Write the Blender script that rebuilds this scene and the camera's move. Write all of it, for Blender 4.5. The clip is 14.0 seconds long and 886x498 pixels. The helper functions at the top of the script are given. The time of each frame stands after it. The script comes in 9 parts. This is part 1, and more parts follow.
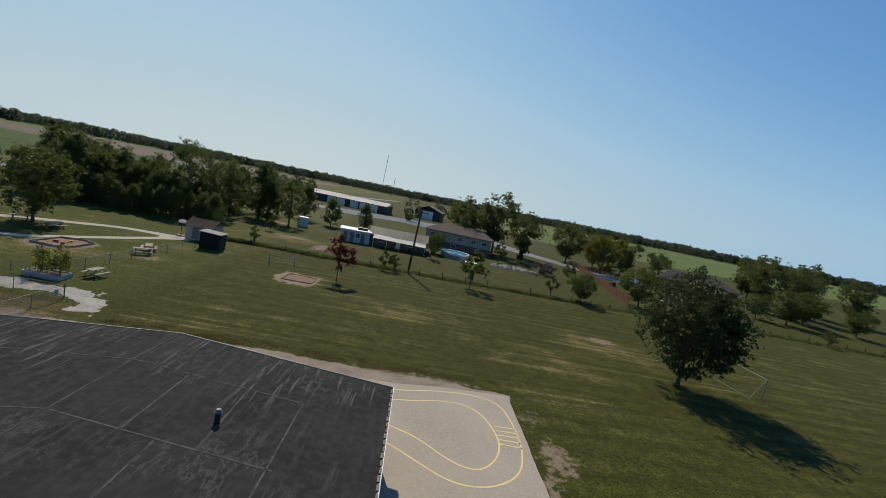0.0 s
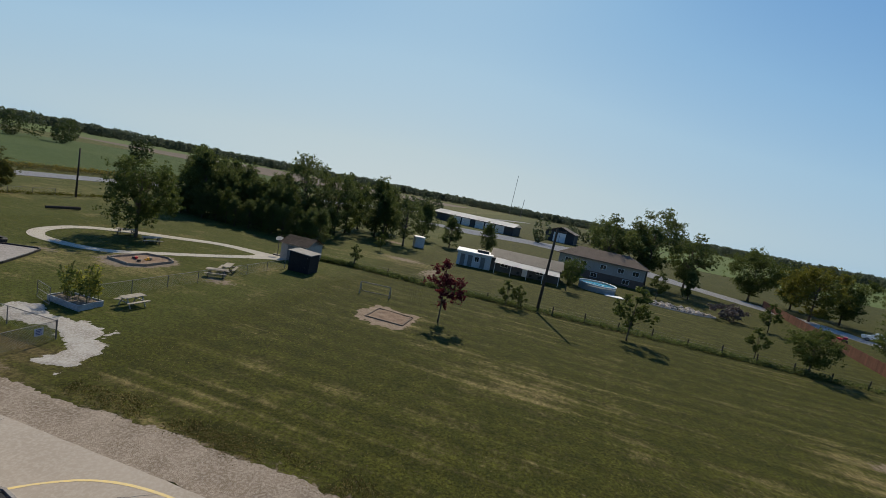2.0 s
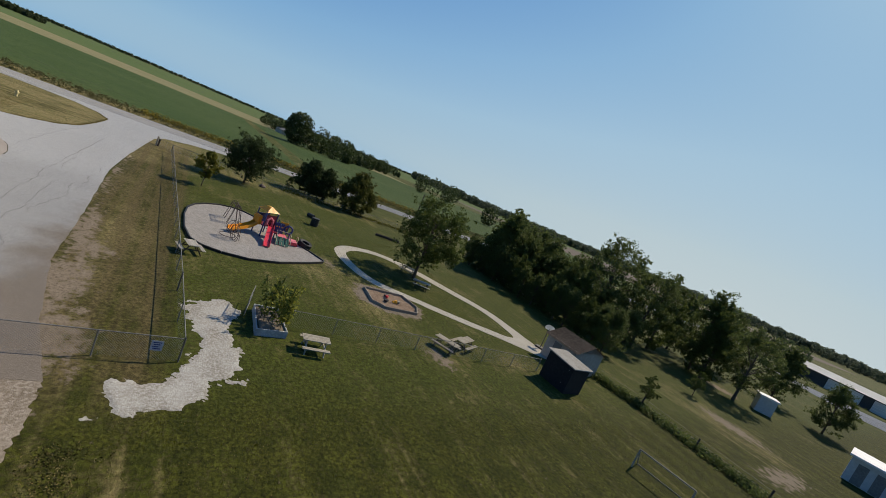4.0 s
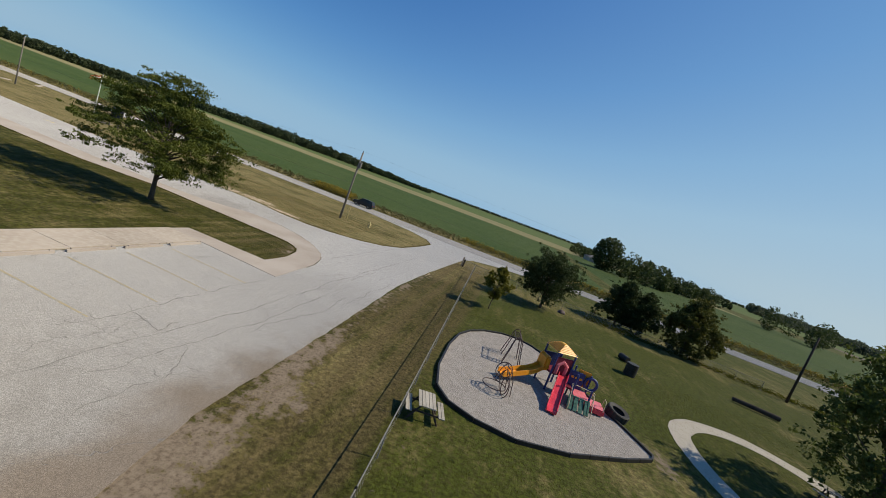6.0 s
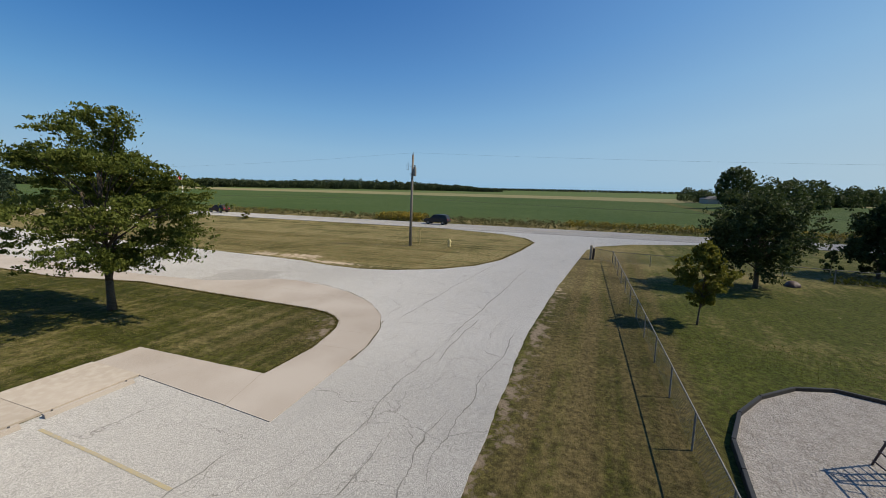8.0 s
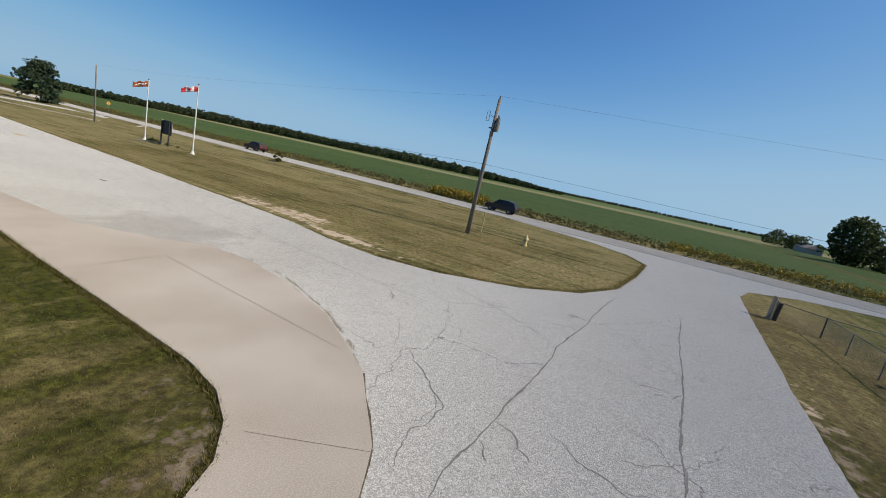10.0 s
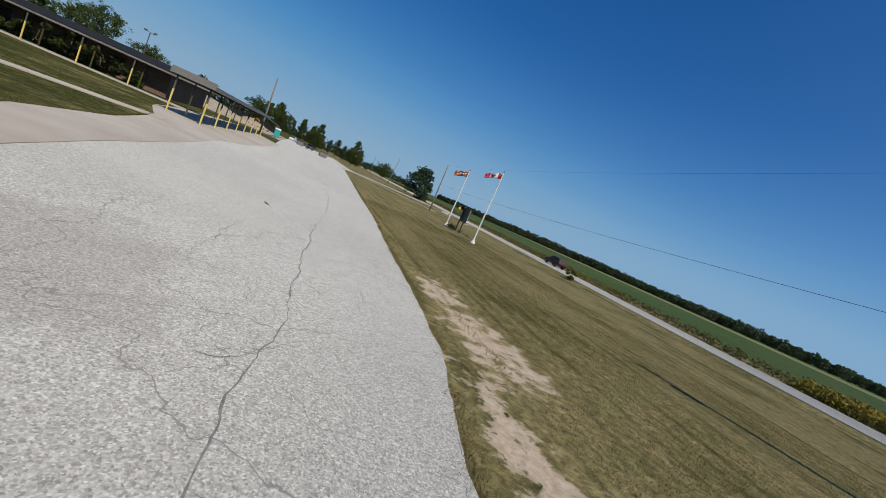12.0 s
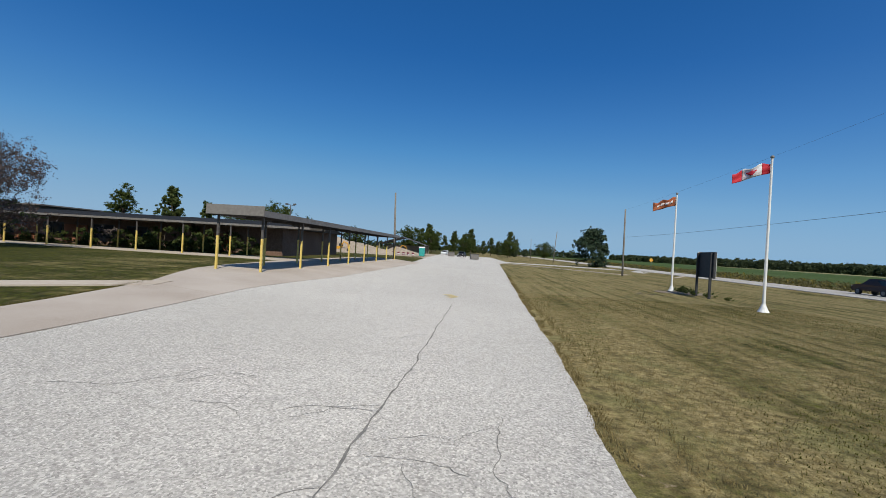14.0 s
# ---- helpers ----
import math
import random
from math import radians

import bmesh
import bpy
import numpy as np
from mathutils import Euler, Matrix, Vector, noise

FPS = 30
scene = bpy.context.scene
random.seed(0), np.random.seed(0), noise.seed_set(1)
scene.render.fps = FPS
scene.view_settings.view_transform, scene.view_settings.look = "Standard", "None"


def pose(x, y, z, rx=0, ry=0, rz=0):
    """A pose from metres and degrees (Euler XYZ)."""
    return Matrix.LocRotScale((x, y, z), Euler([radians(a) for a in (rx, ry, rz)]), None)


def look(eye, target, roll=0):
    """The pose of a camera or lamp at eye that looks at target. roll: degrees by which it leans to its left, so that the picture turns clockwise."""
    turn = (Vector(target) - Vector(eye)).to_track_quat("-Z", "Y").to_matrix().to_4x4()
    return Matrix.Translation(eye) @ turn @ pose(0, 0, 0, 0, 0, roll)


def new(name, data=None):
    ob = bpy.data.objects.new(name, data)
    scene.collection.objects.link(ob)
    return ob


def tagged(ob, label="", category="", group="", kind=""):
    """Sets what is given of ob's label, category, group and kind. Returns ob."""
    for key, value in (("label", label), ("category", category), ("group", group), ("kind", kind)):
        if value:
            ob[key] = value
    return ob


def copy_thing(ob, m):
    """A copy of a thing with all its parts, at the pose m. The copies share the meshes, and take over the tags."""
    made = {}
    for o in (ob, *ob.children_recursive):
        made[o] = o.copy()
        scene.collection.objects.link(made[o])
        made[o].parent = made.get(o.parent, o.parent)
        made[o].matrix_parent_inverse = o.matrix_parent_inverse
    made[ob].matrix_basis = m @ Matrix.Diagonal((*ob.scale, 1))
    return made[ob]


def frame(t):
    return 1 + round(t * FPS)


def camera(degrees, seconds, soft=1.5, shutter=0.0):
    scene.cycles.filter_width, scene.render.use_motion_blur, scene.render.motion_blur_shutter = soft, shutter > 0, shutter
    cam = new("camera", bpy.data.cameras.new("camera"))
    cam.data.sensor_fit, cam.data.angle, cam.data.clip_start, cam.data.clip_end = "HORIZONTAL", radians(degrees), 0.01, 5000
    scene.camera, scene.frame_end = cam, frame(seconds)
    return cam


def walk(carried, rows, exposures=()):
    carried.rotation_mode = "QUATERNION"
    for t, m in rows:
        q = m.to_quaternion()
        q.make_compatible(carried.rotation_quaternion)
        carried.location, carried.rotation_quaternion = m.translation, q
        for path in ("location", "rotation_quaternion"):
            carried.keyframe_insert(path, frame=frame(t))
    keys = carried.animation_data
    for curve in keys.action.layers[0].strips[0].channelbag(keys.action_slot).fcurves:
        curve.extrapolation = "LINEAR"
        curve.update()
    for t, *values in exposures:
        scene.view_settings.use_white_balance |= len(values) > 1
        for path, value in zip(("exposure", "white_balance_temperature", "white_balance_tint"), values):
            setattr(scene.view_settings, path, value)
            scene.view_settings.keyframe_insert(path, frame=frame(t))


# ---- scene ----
# the camera and its flight
cam = camera(92.92, 14.0, 0.7)
PATH = [
    (0.0, (-0.000, 0.006, 12.904), (0.741, 9.911, 11.742), 11.41),
    (0.5, (0.418, 4.057, 12.565), (0.370, 13.987, 11.377), 10.03),
    (1.0, (0.440, 7.961, 12.252), (-0.388, 17.854, 11.051), 9.49),
    (1.5, (0.078, 11.816, 11.883), (-1.443, 21.629, 10.706), 10.01),
    (2.0, (-0.528, 15.735, 11.673), (-2.814, 25.392, 10.438), 10.96),
    (2.2, (-0.724, 17.420, 11.598), (-3.409, 26.968, 10.323), 11.75),
    (4.3, (-9.178, 31.194, 10.353), (-17.912, 35.867, 8.983), 23.82),
    (4.5, (-10.651, 31.727, 10.005), (-19.671, 35.822, 8.642), 23.71),
    (5.0, (-14.409, 33.199, 9.592), (-24.075, 35.343, 8.190), 23.61),
    (5.5, (-18.343, 33.809, 9.114), (-28.252, 33.956, 7.778), 23.11),
    (6.0, (-22.445, 33.505, 8.622), (-32.247, 31.955, 7.394), 20.36),
    (6.5, (-26.371, 32.545, 8.245), (-35.932, 29.839, 7.120), 14.36),
    (7.0, (-30.166, 31.079, 7.794), (-39.523, 27.736, 6.665), 5.90),
    (7.2, (-31.752, 30.875, 7.463), (-41.017, 27.299, 6.287), 1.44),
    (9.3, (-46.710, 23.143, 5.421), (-55.835, 19.688, 3.231), 3.75),
    (9.5, (-47.886, 22.632, 5.052), (-56.972, 19.016, 2.960), 6.15),
    (10.0, (-51.426, 21.134, 4.489), (-60.212, 16.738, 2.622), 12.02),
    (10.5, (-54.762, 19.283, 4.028), (-63.020, 13.869, 2.455), 16.68),
    (11.0, (-58.119, 16.987, 3.503), (-65.456, 10.336, 2.114), 21.17),
    (11.5, (-61.183, 14.326, 2.926), (-66.926, 6.235, 1.676), 23.63),
    (12.0, (-63.915, 11.123, 2.826), (-67.412, 1.815, 1.758), 23.96),
    (12.5, (-65.776, 7.184, 2.707), (-67.300, -2.638, 1.614), 18.56),
    (13.0, (-66.631, 2.919, 2.404), (-67.158, -7.021, 1.453), 11.36),
    (13.5, (-66.887, -1.413, 2.119), (-66.590, -11.401, 1.728), 10.32),
    (14.0, (-66.729, -5.779, 2.234), (-65.962, -15.750, 2.228), 3.40),
]
# stops, kelvin and tint: the clip's camera opens up and warms a little where it looks towards the sun
EXPOSURES = [(0.0, 0.16, 6950, 10), (2.0, 0.16, 6950, 10), (5.0, 0.08, 6900, 10), (7.0, 0.14, 6850, 10), (9.5, 0.14, 6680, 10), (10.5, 0.02, 6520, 10), (11.0, -0.14, 6330, 10), (12.0, -0.2, 6180, 10), (13.0, -0.17, 6150, 10), (14.0, -0.05, 6180, 10)]
walk(cam, [(t, look(eye, target, roll)) for t, eye, target, roll in PATH], EXPOSURES)
# world, sun and exposure
SUN_WAY = Vector((0.30, -0.92, -0.98)).normalized()
world = bpy.data.worlds.new("sky")
scene.world = world
world.use_nodes = True
wn = world.node_tree.nodes
sky = wn.new("ShaderNodeTexSky")
sky.sky_type = "NISHITA"
sky.sun_disc = False
sky.sun_elevation = radians(45)
sky.sun_rotation = math.atan2(-SUN_WAY.x, -SUN_WAY.y)
sky.altitude, sky.air_density, sky.dust_density, sky.ozone_density = 100, 1.0, 0.3, 2.0
SKY_LEVEL = 0.085
wl = world.node_tree.links
grey = wn.new("ShaderNodeRGBToBW")
wl.new(sky.outputs["Color"], grey.inputs["Color"])
level = wn.new("ShaderNodeMath")
level.operation, level.inputs[1].default_value = "MULTIPLY", SKY_LEVEL
wl.new(grey.outputs["Val"], level.inputs[0])
# the clear blue of the day: deep away from the sun, pale and hazy on the sun's side and at the horizon
away = wn.new("ShaderNodeTexSky")
away.sky_type, away.sun_disc, away.sun_elevation, away.sun_rotation = "NISHITA", False, sky.sun_elevation, sky.sun_rotation + math.pi
away.altitude, away.air_density, away.dust_density, away.ozone_density = 100, 1.0, 0.3, 2.0
dark, both, part_of, side = wn.new("ShaderNodeRGBToBW"), wn.new("ShaderNodeMath"), wn.new("ShaderNodeMath"), wn.new("ShaderNodeMapRange")
wl.new(away.outputs["Color"], dark.inputs["Color"])
both.operation, part_of.operation = "ADD", "DIVIDE"
wl.new(grey.outputs["Val"], both.inputs[0])
wl.new(dark.outputs["Val"], both.inputs[1])
wl.new(grey.outputs["Val"], part_of.inputs[0])
wl.new(both.outputs["Value"], part_of.inputs[1])
side.interpolation_type = "SMOOTHSTEP"
side.inputs["From Min"].default_value, side.inputs["From Max"].default_value = 0.34, 0.62
wl.new(part_of.outputs["Value"], side.inputs["Value"])
SUNNY = ((0.0, 0.020, 0.076, 0.22), (0.11, 0.038, 0.128, 0.365), (0.18, 0.070, 0.200, 0.49), (0.25, 0.125, 0.298, 0.59), (0.34, 0.222, 0.415, 0.655), (0.46, 0.33, 0.505, 0.675), (0.75, 0.47, 0.58, 0.64), (1.0, 0.54, 0.615, 0.64))
COOL = ((0.0, 0.007, 0.052, 0.18), (0.11, 0.013, 0.086, 0.28), (0.18, 0.024, 0.130, 0.38), (0.25, 0.046, 0.190, 0.47), (0.34, 0.072, 0.260, 0.54), (0.46, 0.115, 0.325, 0.57), (0.75, 0.185, 0.375, 0.57), (1.0, 0.24, 0.40, 0.56))
blues = wn.new("ShaderNodeMix")
blues.data_type = "RGBA"
wl.new(side.outputs["Result"], blues.inputs["Factor"])
for key, table in (("A", COOL), ("B", SUNNY)):
    tone = wn.new("ShaderNodeValToRGB")
    for k, (p, r, g, b) in enumerate(table):
        e = tone.color_ramp.elements[k] if k == 0 else (tone.color_ramp.elements.new(p) if k < len(table) - 1 else tone.color_ramp.elements[-1])
        e.position, e.color = p, (r, g, b, 1)
    wl.new(level.outputs["Value"], tone.inputs["Fac"])
    wl.new(tone.outputs["Color"], blues.inputs[key])
wl.new(blues.outputs["Result"], wn["Background"].inputs["Color"])
wn["Background"].inputs["Strength"].default_value = 1.0
sun = new("sun", bpy.data.lights.new("sun", "SUN"))
sun.data.energy, sun.data.angle, sun.data.color = 4.8, radians(0.53), (1.0, 0.905, 0.735)
sun.matrix_world = look((0, 0, 60), Vector((0, 0, 60)) + SUN_WAY)


# ---- materials ----
def mat(name, c1, c2=None, c3=None, s1=0.6, s2=9.0, rough=0.8, metal=0.0, bump=0.25, bump_s=30.0, dist=0.02, spec=0.4, vary=0.0, island=False, coat=0.0):
    """Two scales of colour variation, fine relief, and a shade of its own for each object or island."""
    m = bpy.data.materials.new(name)
    m.use_nodes = True
    nt = m.node_tree
    n, l = nt.nodes, nt.links
    b = n["Principled BSDF"]
    c2 = c2 or tuple(v * 0.8 for v in c1)
    c3 = c3 or tuple(v * 1.12 for v in c1)
    c1, c2, c3 = [tuple(v * 0.88 for v in c) for c in (c1, c2, c3)]
    geo = n.new("ShaderNodeNewGeometry")
    big, fine = n.new("ShaderNodeTexNoise"), n.new("ShaderNodeTexNoise")
    big.inputs["Scale"].default_value, big.inputs["Detail"].default_value = s1, 5
    fine.inputs["Scale"].default_value, fine.inputs["Detail"].default_value = s2, 4
    for t in (big, fine):
        l.new(geo.outputs["Position"], t.inputs["Vector"])
    r1, r2 = n.new("ShaderNodeValToRGB"), n.new("ShaderNodeValToRGB")
    r1.color_ramp.elements[0].position, r1.color_ramp.elements[1].position = 0.36, 0.64
    r2.color_ramp.elements[0].position, r2.color_ramp.elements[1].position = 0.42, 0.66
    l.new(big.outputs["Fac"], r1.inputs["Fac"])
    l.new(fine.outputs["Fac"], r2.inputs["Fac"])
    m1, m2 = n.new("ShaderNodeMix"), n.new("ShaderNodeMix")
    m1.data_type = m2.data_type = "RGBA"
    m1.inputs["A"].default_value, m1.inputs["B"].default_value = (*c1, 1), (*c2, 1)
    m2.inputs["B"].default_value = (*c3, 1)
    l.new(r1.outputs["Color"], m1.inputs["Factor"])
    mul = n.new("ShaderNodeMath")
    mul.operation, mul.inputs[1].default_value = "MULTIPLY", 0.75
    l.new(r2.outputs["Color"], mul.inputs[0])
    l.new(mul.outputs["Value"], m2.inputs["Factor"])
    l.new(m1.outputs["Result"], m2.inputs["A"])
    col = m2.outputs["Result"]
    if vary:
        hsv = n.new("ShaderNodeHueSaturation")
        src = geo.outputs["Random Per Island"] if island else n.new("ShaderNodeObjectInfo").outputs["Random"]
        mr = n.new("ShaderNodeMapRange")
        mr.inputs["To Min"].default_value, mr.inputs["To Max"].default_value = 1 - vary, 1 + vary
        l.new(src, mr.inputs["Value"])
        l.new(mr.outputs["Result"], hsv.inputs["Value"])
        l.new(col, hsv.inputs["Color"])
        col = hsv.outputs["Color"]
    l.new(col, b.inputs["Base Color"])
    b.inputs["Roughness"].default_value, b.inputs["Metallic"].default_value = rough, metal
    b.inputs["Specular IOR Level"].default_value = min(spec, 0.12) if rough > 0.84 else spec
    b.inputs["Diffuse Roughness"].default_value = 0.4 if rough > 0.84 else 0.0
    b.inputs["Coat Weight"].default_value = coat
    if bump:
        t = n.new("ShaderNodeTexNoise")
        t.inputs["Scale"].default_value, t.inputs["Detail"].default_value = bump_s, 5
        l.new(geo.outputs["Position"], t.inputs["Vector"])
        bp = n.new("ShaderNodeBump")
        bp.inputs["Strength"].default_value, bp.inputs["Distance"].default_value = bump, dist
        l.new(t.outputs["Fac"], bp.inputs["Height"])
        l.new(bp.outputs["Normal"], b.inputs["Normal"])
    return m


def wire(m):
    nt = m.node_tree
    return nt.nodes, nt.links, nt.nodes["Principled BSDF"]


def ramp(n, l, src, lo, hi, out0=0.0, out1=1.0):
    r = n.new("ShaderNodeMapRange")
    r.interpolation_type = "SMOOTHSTEP"
    r.inputs["From Min"].default_value, r.inputs["From Max"].default_value = lo, hi
    r.inputs["To Min"].default_value, r.inputs["To Max"].default_value = out0, out1
    l.new(src, r.inputs["Value"])
    return r.outputs["Result"]


def mixed(n, l, fac, a, b):
    m = n.new("ShaderNodeMix")
    m.data_type = "RGBA"
    for key, v in (("Factor", fac), ("A", a), ("B", b)):
        if isinstance(v, (tuple, list)):
            m.inputs[key].default_value = (*v, 1)
        elif isinstance(v, float):
            m.inputs[key].default_value = v
        else:
            l.new(v, m.inputs[key])
    return m.outputs["Result"]


def maths(n, l, op, a, b=None):
    m = n.new("ShaderNodeMath")
    m.operation = op
    for i, v in enumerate((a, b)):
        if v is None:
            continue
        if isinstance(v, (int, float)):
            m.inputs[i].default_value = v
        else:
            l.new(v, m.inputs[i])
    return m.outputs["Value"]


def noise_tex(n, l, vec, scale, detail=5.0, stretch=None, rough=0.5):
    if stretch:
        mp = n.new("ShaderNodeMapping")
        mp.inputs["Scale"].default_value = stretch
        l.new(vec, mp.inputs["Vector"])
        vec = mp.outputs["Vector"]
    t = n.new("ShaderNodeTexNoise")
    t.inputs["Scale"].default_value, t.inputs["Detail"].default_value = scale, detail
    t.inputs["Roughness"].default_value = rough
    l.new(vec, t.inputs["Vector"])
    return t.outputs["Fac"]


def grass_material():
    """Mown turf: green and dry blades, mowing lines, and bare soil where the ground's own map says so."""
    m = bpy.data.materials.new("turf")
    m.use_nodes = True
    n, l, b = wire(m)
    pos = n.new("ShaderNodeNewGeometry").outputs["Position"]
    dry, dirt, lush, comb = [n.new("ShaderNodeAttribute") for _ in range(4)]
    comb.attribute_name = "comb"
    dry.attribute_name, dirt.attribute_name, lush.attribute_name = "dry", "dirt", "mow"
    big, mid, fine = noise_tex(n, l, pos, 0.11), noise_tex(n, l, pos, 0.9), noise_tex(n, l, pos, 7.0, 6, None, 0.65)
    blade = noise_tex(n, l, pos, 38.0, 3)
    lines_x = noise_tex(n, l, pos, 1.0, 3, (0.035, 1.5, 1.0))
    lines_y = noise_tex(n, l, pos, 1.0, 3, (1.9, 0.05, 1.0))
    lines = n.new("ShaderNodeMix")
    l.new(lush.outputs["Fac"], lines.inputs["Factor"])
    l.new(lines_x, lines.inputs["A"])
    l.new(lines_y, lines.inputs["B"])
    g = mixed(n, l, ramp(n, l, mid, 0.35, 0.65), (0.042, 0.049, 0.006), (0.074, 0.076, 0.010))
    g = mixed(n, l, ramp(n, l, fine, 0.44, 0.58, 0, 0.8), g, (0.019, 0.022, 0.004))
    axes = n.new("ShaderNodeSeparateXYZ")
    l.new(pos, axes.inputs["Vector"])
    yard = maths(n, l, "MULTIPLY", ramp(n, l, axes.outputs["X"], -27.0, -20.0, 0.7, 0.0), ramp(n, l, axes.outputs["Y"], 30.5, 33.0))
    g = mixed(n, l, maths(n, l, "MULTIPLY", yard, ramp(n, l, fine, 0.3, 0.6, 1.0, 0.45)), g, (0.076, 0.100, 0.016))
    dead = mixed(n, l, ramp(n, l, fine, 0.35, 0.65), (0.36, 0.29, 0.14), (0.19, 0.145, 0.06))
    dead = mixed(n, l, ramp(n, l, mid, 0.45, 0.7, 0, 0.6), dead, (0.185, 0.18, 0.072))
    d = maths(n, l, "ADD", dry.outputs["Fac"], maths(n, l, "MULTIPLY", maths(n, l, "SUBTRACT", big, 0.5), 0.9))
    d = maths(n, l, "ADD", d, maths(n, l, "MULTIPLY", maths(n, l, "MULTIPLY", maths(n, l, "SUBTRACT", lines.outputs["Result"], 0.5), 2.3), comb.outputs["Fac"]))
    d = maths(n, l, "ADD", d, maths(n, l, "MULTIPLY", maths(n, l, "SUBTRACT", noise_tex(n, l, pos, 0.36, 5), 0.5), 1.0))
    d = maths(n, l, "ADD", d, maths(n, l, "MULTIPLY", maths(n, l, "SUBTRACT", noise_tex(n, l, pos, 2.3, 5, None, 0.65), 0.5), 1.1))
    d = maths(n, l, "ADD", d, maths(n, l, "MULTIPLY", maths(n, l, "SUBTRACT", fine, 0.5), 1.3))
    col = mixed(n, l, ramp(n, l, d, 0.1, 0.95), g, dead)
    # brown thatch: the strip along the fence and the corner of the lawn
    x, y = axes.outputs["X"], axes.outputs["Y"]
    fence_side = maths(n, l, "MULTIPLY", maths(n, l, "MULTIPLY", ramp(n, l, y, 25.0, 27.0), ramp(n, l, y, 31.2, 32.4, 1.0, 0.0)), maths(n, l, "MULTIPLY", ramp(n, l, x, -92.0, -80.0), ramp(n, l, x, -24.0, -20.0, 1.0, 0.0)))
    corner = maths(n, l, "MULTIPLY", maths(n, l, "MULTIPLY", ramp(n, l, y, 10.0, 16.0, 0.0, 0.85), ramp(n, l, y, 19.0, 20.0, 1.0, 0.0)), maths(n, l, "MULTIPLY", ramp(n, l, x, -58.0, -57.0), ramp(n, l, x, -52.5, -48.0, 1.0, 0.0)))
    thatch = maths(n, l, "MULTIPLY", maths(n, l, "MAXIMUM", fence_side, corner), ramp(n, l, maths(n, l, "ADD", lines_x, maths(n, l, "MULTIPLY", mid, 0.6)), 0.58, 0.95, 0.1, 0.78))
    col = mixed(n, l, thatch, col, mixed(n, l, ramp(n, l, fine, 0.35, 0.65), (0.165, 0.120, 0.058), (0.070, 0.052, 0.024)))
    col = mixed(n, l, ramp(n, l, blade, 0.3, 0.7, 0.0, 0.35), col, (0.045, 0.047, 0.010))
    pale = mixed(n, l, ramp(n, l, fine, 0.35, 0.7), (0.50, 0.405, 0.305), (0.34, 0.26, 0.185))
    loam = mixed(n, l, ramp(n, l, fine, 0.35, 0.7), (0.225, 0.180, 0.134), (0.120, 0.092, 0.064))
    soil = mixed(n, l, ramp(n, l, axes.outputs["X"], -67.0, -64.5), pale, loam)
    s = maths(n, l, "ADD", dirt.outputs["Fac"], maths(n, l, "MULTIPLY", maths(n, l, "SUBTRACT", noise_tex(n, l, pos, 1.9, 4), 0.5), 1.7))
    s = maths(n, l, "ADD", s, maths(n, l, "MULTIPLY", maths(n, l, "SUBTRACT", fine, 0.5), 1.3))
    bare = ramp(n, l, s, 0.36, 0.64)
    sway = maths(n, l, "ADD", axes.outputs["Y"], maths(n, l, "MULTIPLY", noise_tex(n, l, pos, 0.12, 2), 2.2))
    bands = maths(n, l, "SINE", maths(n, l, "MULTIPLY", sway, 3.1))
    on_field = maths(n, l, "MULTIPLY", ramp(n, l, axes.outputs["X"], -26.0, -16.0, 0.0, 0.16), ramp(n, l, big, 0.3, 0.6, 0.35, 1.0))
    tuft = ramp(n, l, noise_tex(n, l, pos, 4.2, 8, None, 0.78), 0.32, 0.68, 0.42, 1.34)
    shade = n.new("ShaderNodeVectorMath")
    shade.operation = "SCALE"
    l.new(col, shade.inputs[0])
    l.new(maths(n, l, "MULTIPLY", tuft, maths(n, l, "ADD", maths(n, l, "MULTIPLY", bands, on_field), 1.0)), shade.inputs["Scale"])
    l.new(mixed(n, l, bare, shade.outputs["Vector"], soil), b.inputs["Base Color"])
    b.inputs["Roughness"].default_value = 0.95
    b.inputs["Diffuse Roughness"].default_value = 0.3
    b.inputs["Specular IOR Level"].default_value = 0.12
    hgt = maths(n, l, "ADD", maths(n, l, "MULTIPLY", blade, 0.5), fine)
    bp = n.new("ShaderNodeBump")
    bp.inputs["Distance"].default_value = 0.09
    l.new(ramp(n, l, bare, 0, 1, 0.6, 0.35), bp.inputs["Strength"])
    l.new(hgt, bp.inputs["Height"])
    l.new(bp.outputs["Normal"], b.inputs["Normal"])
    return m


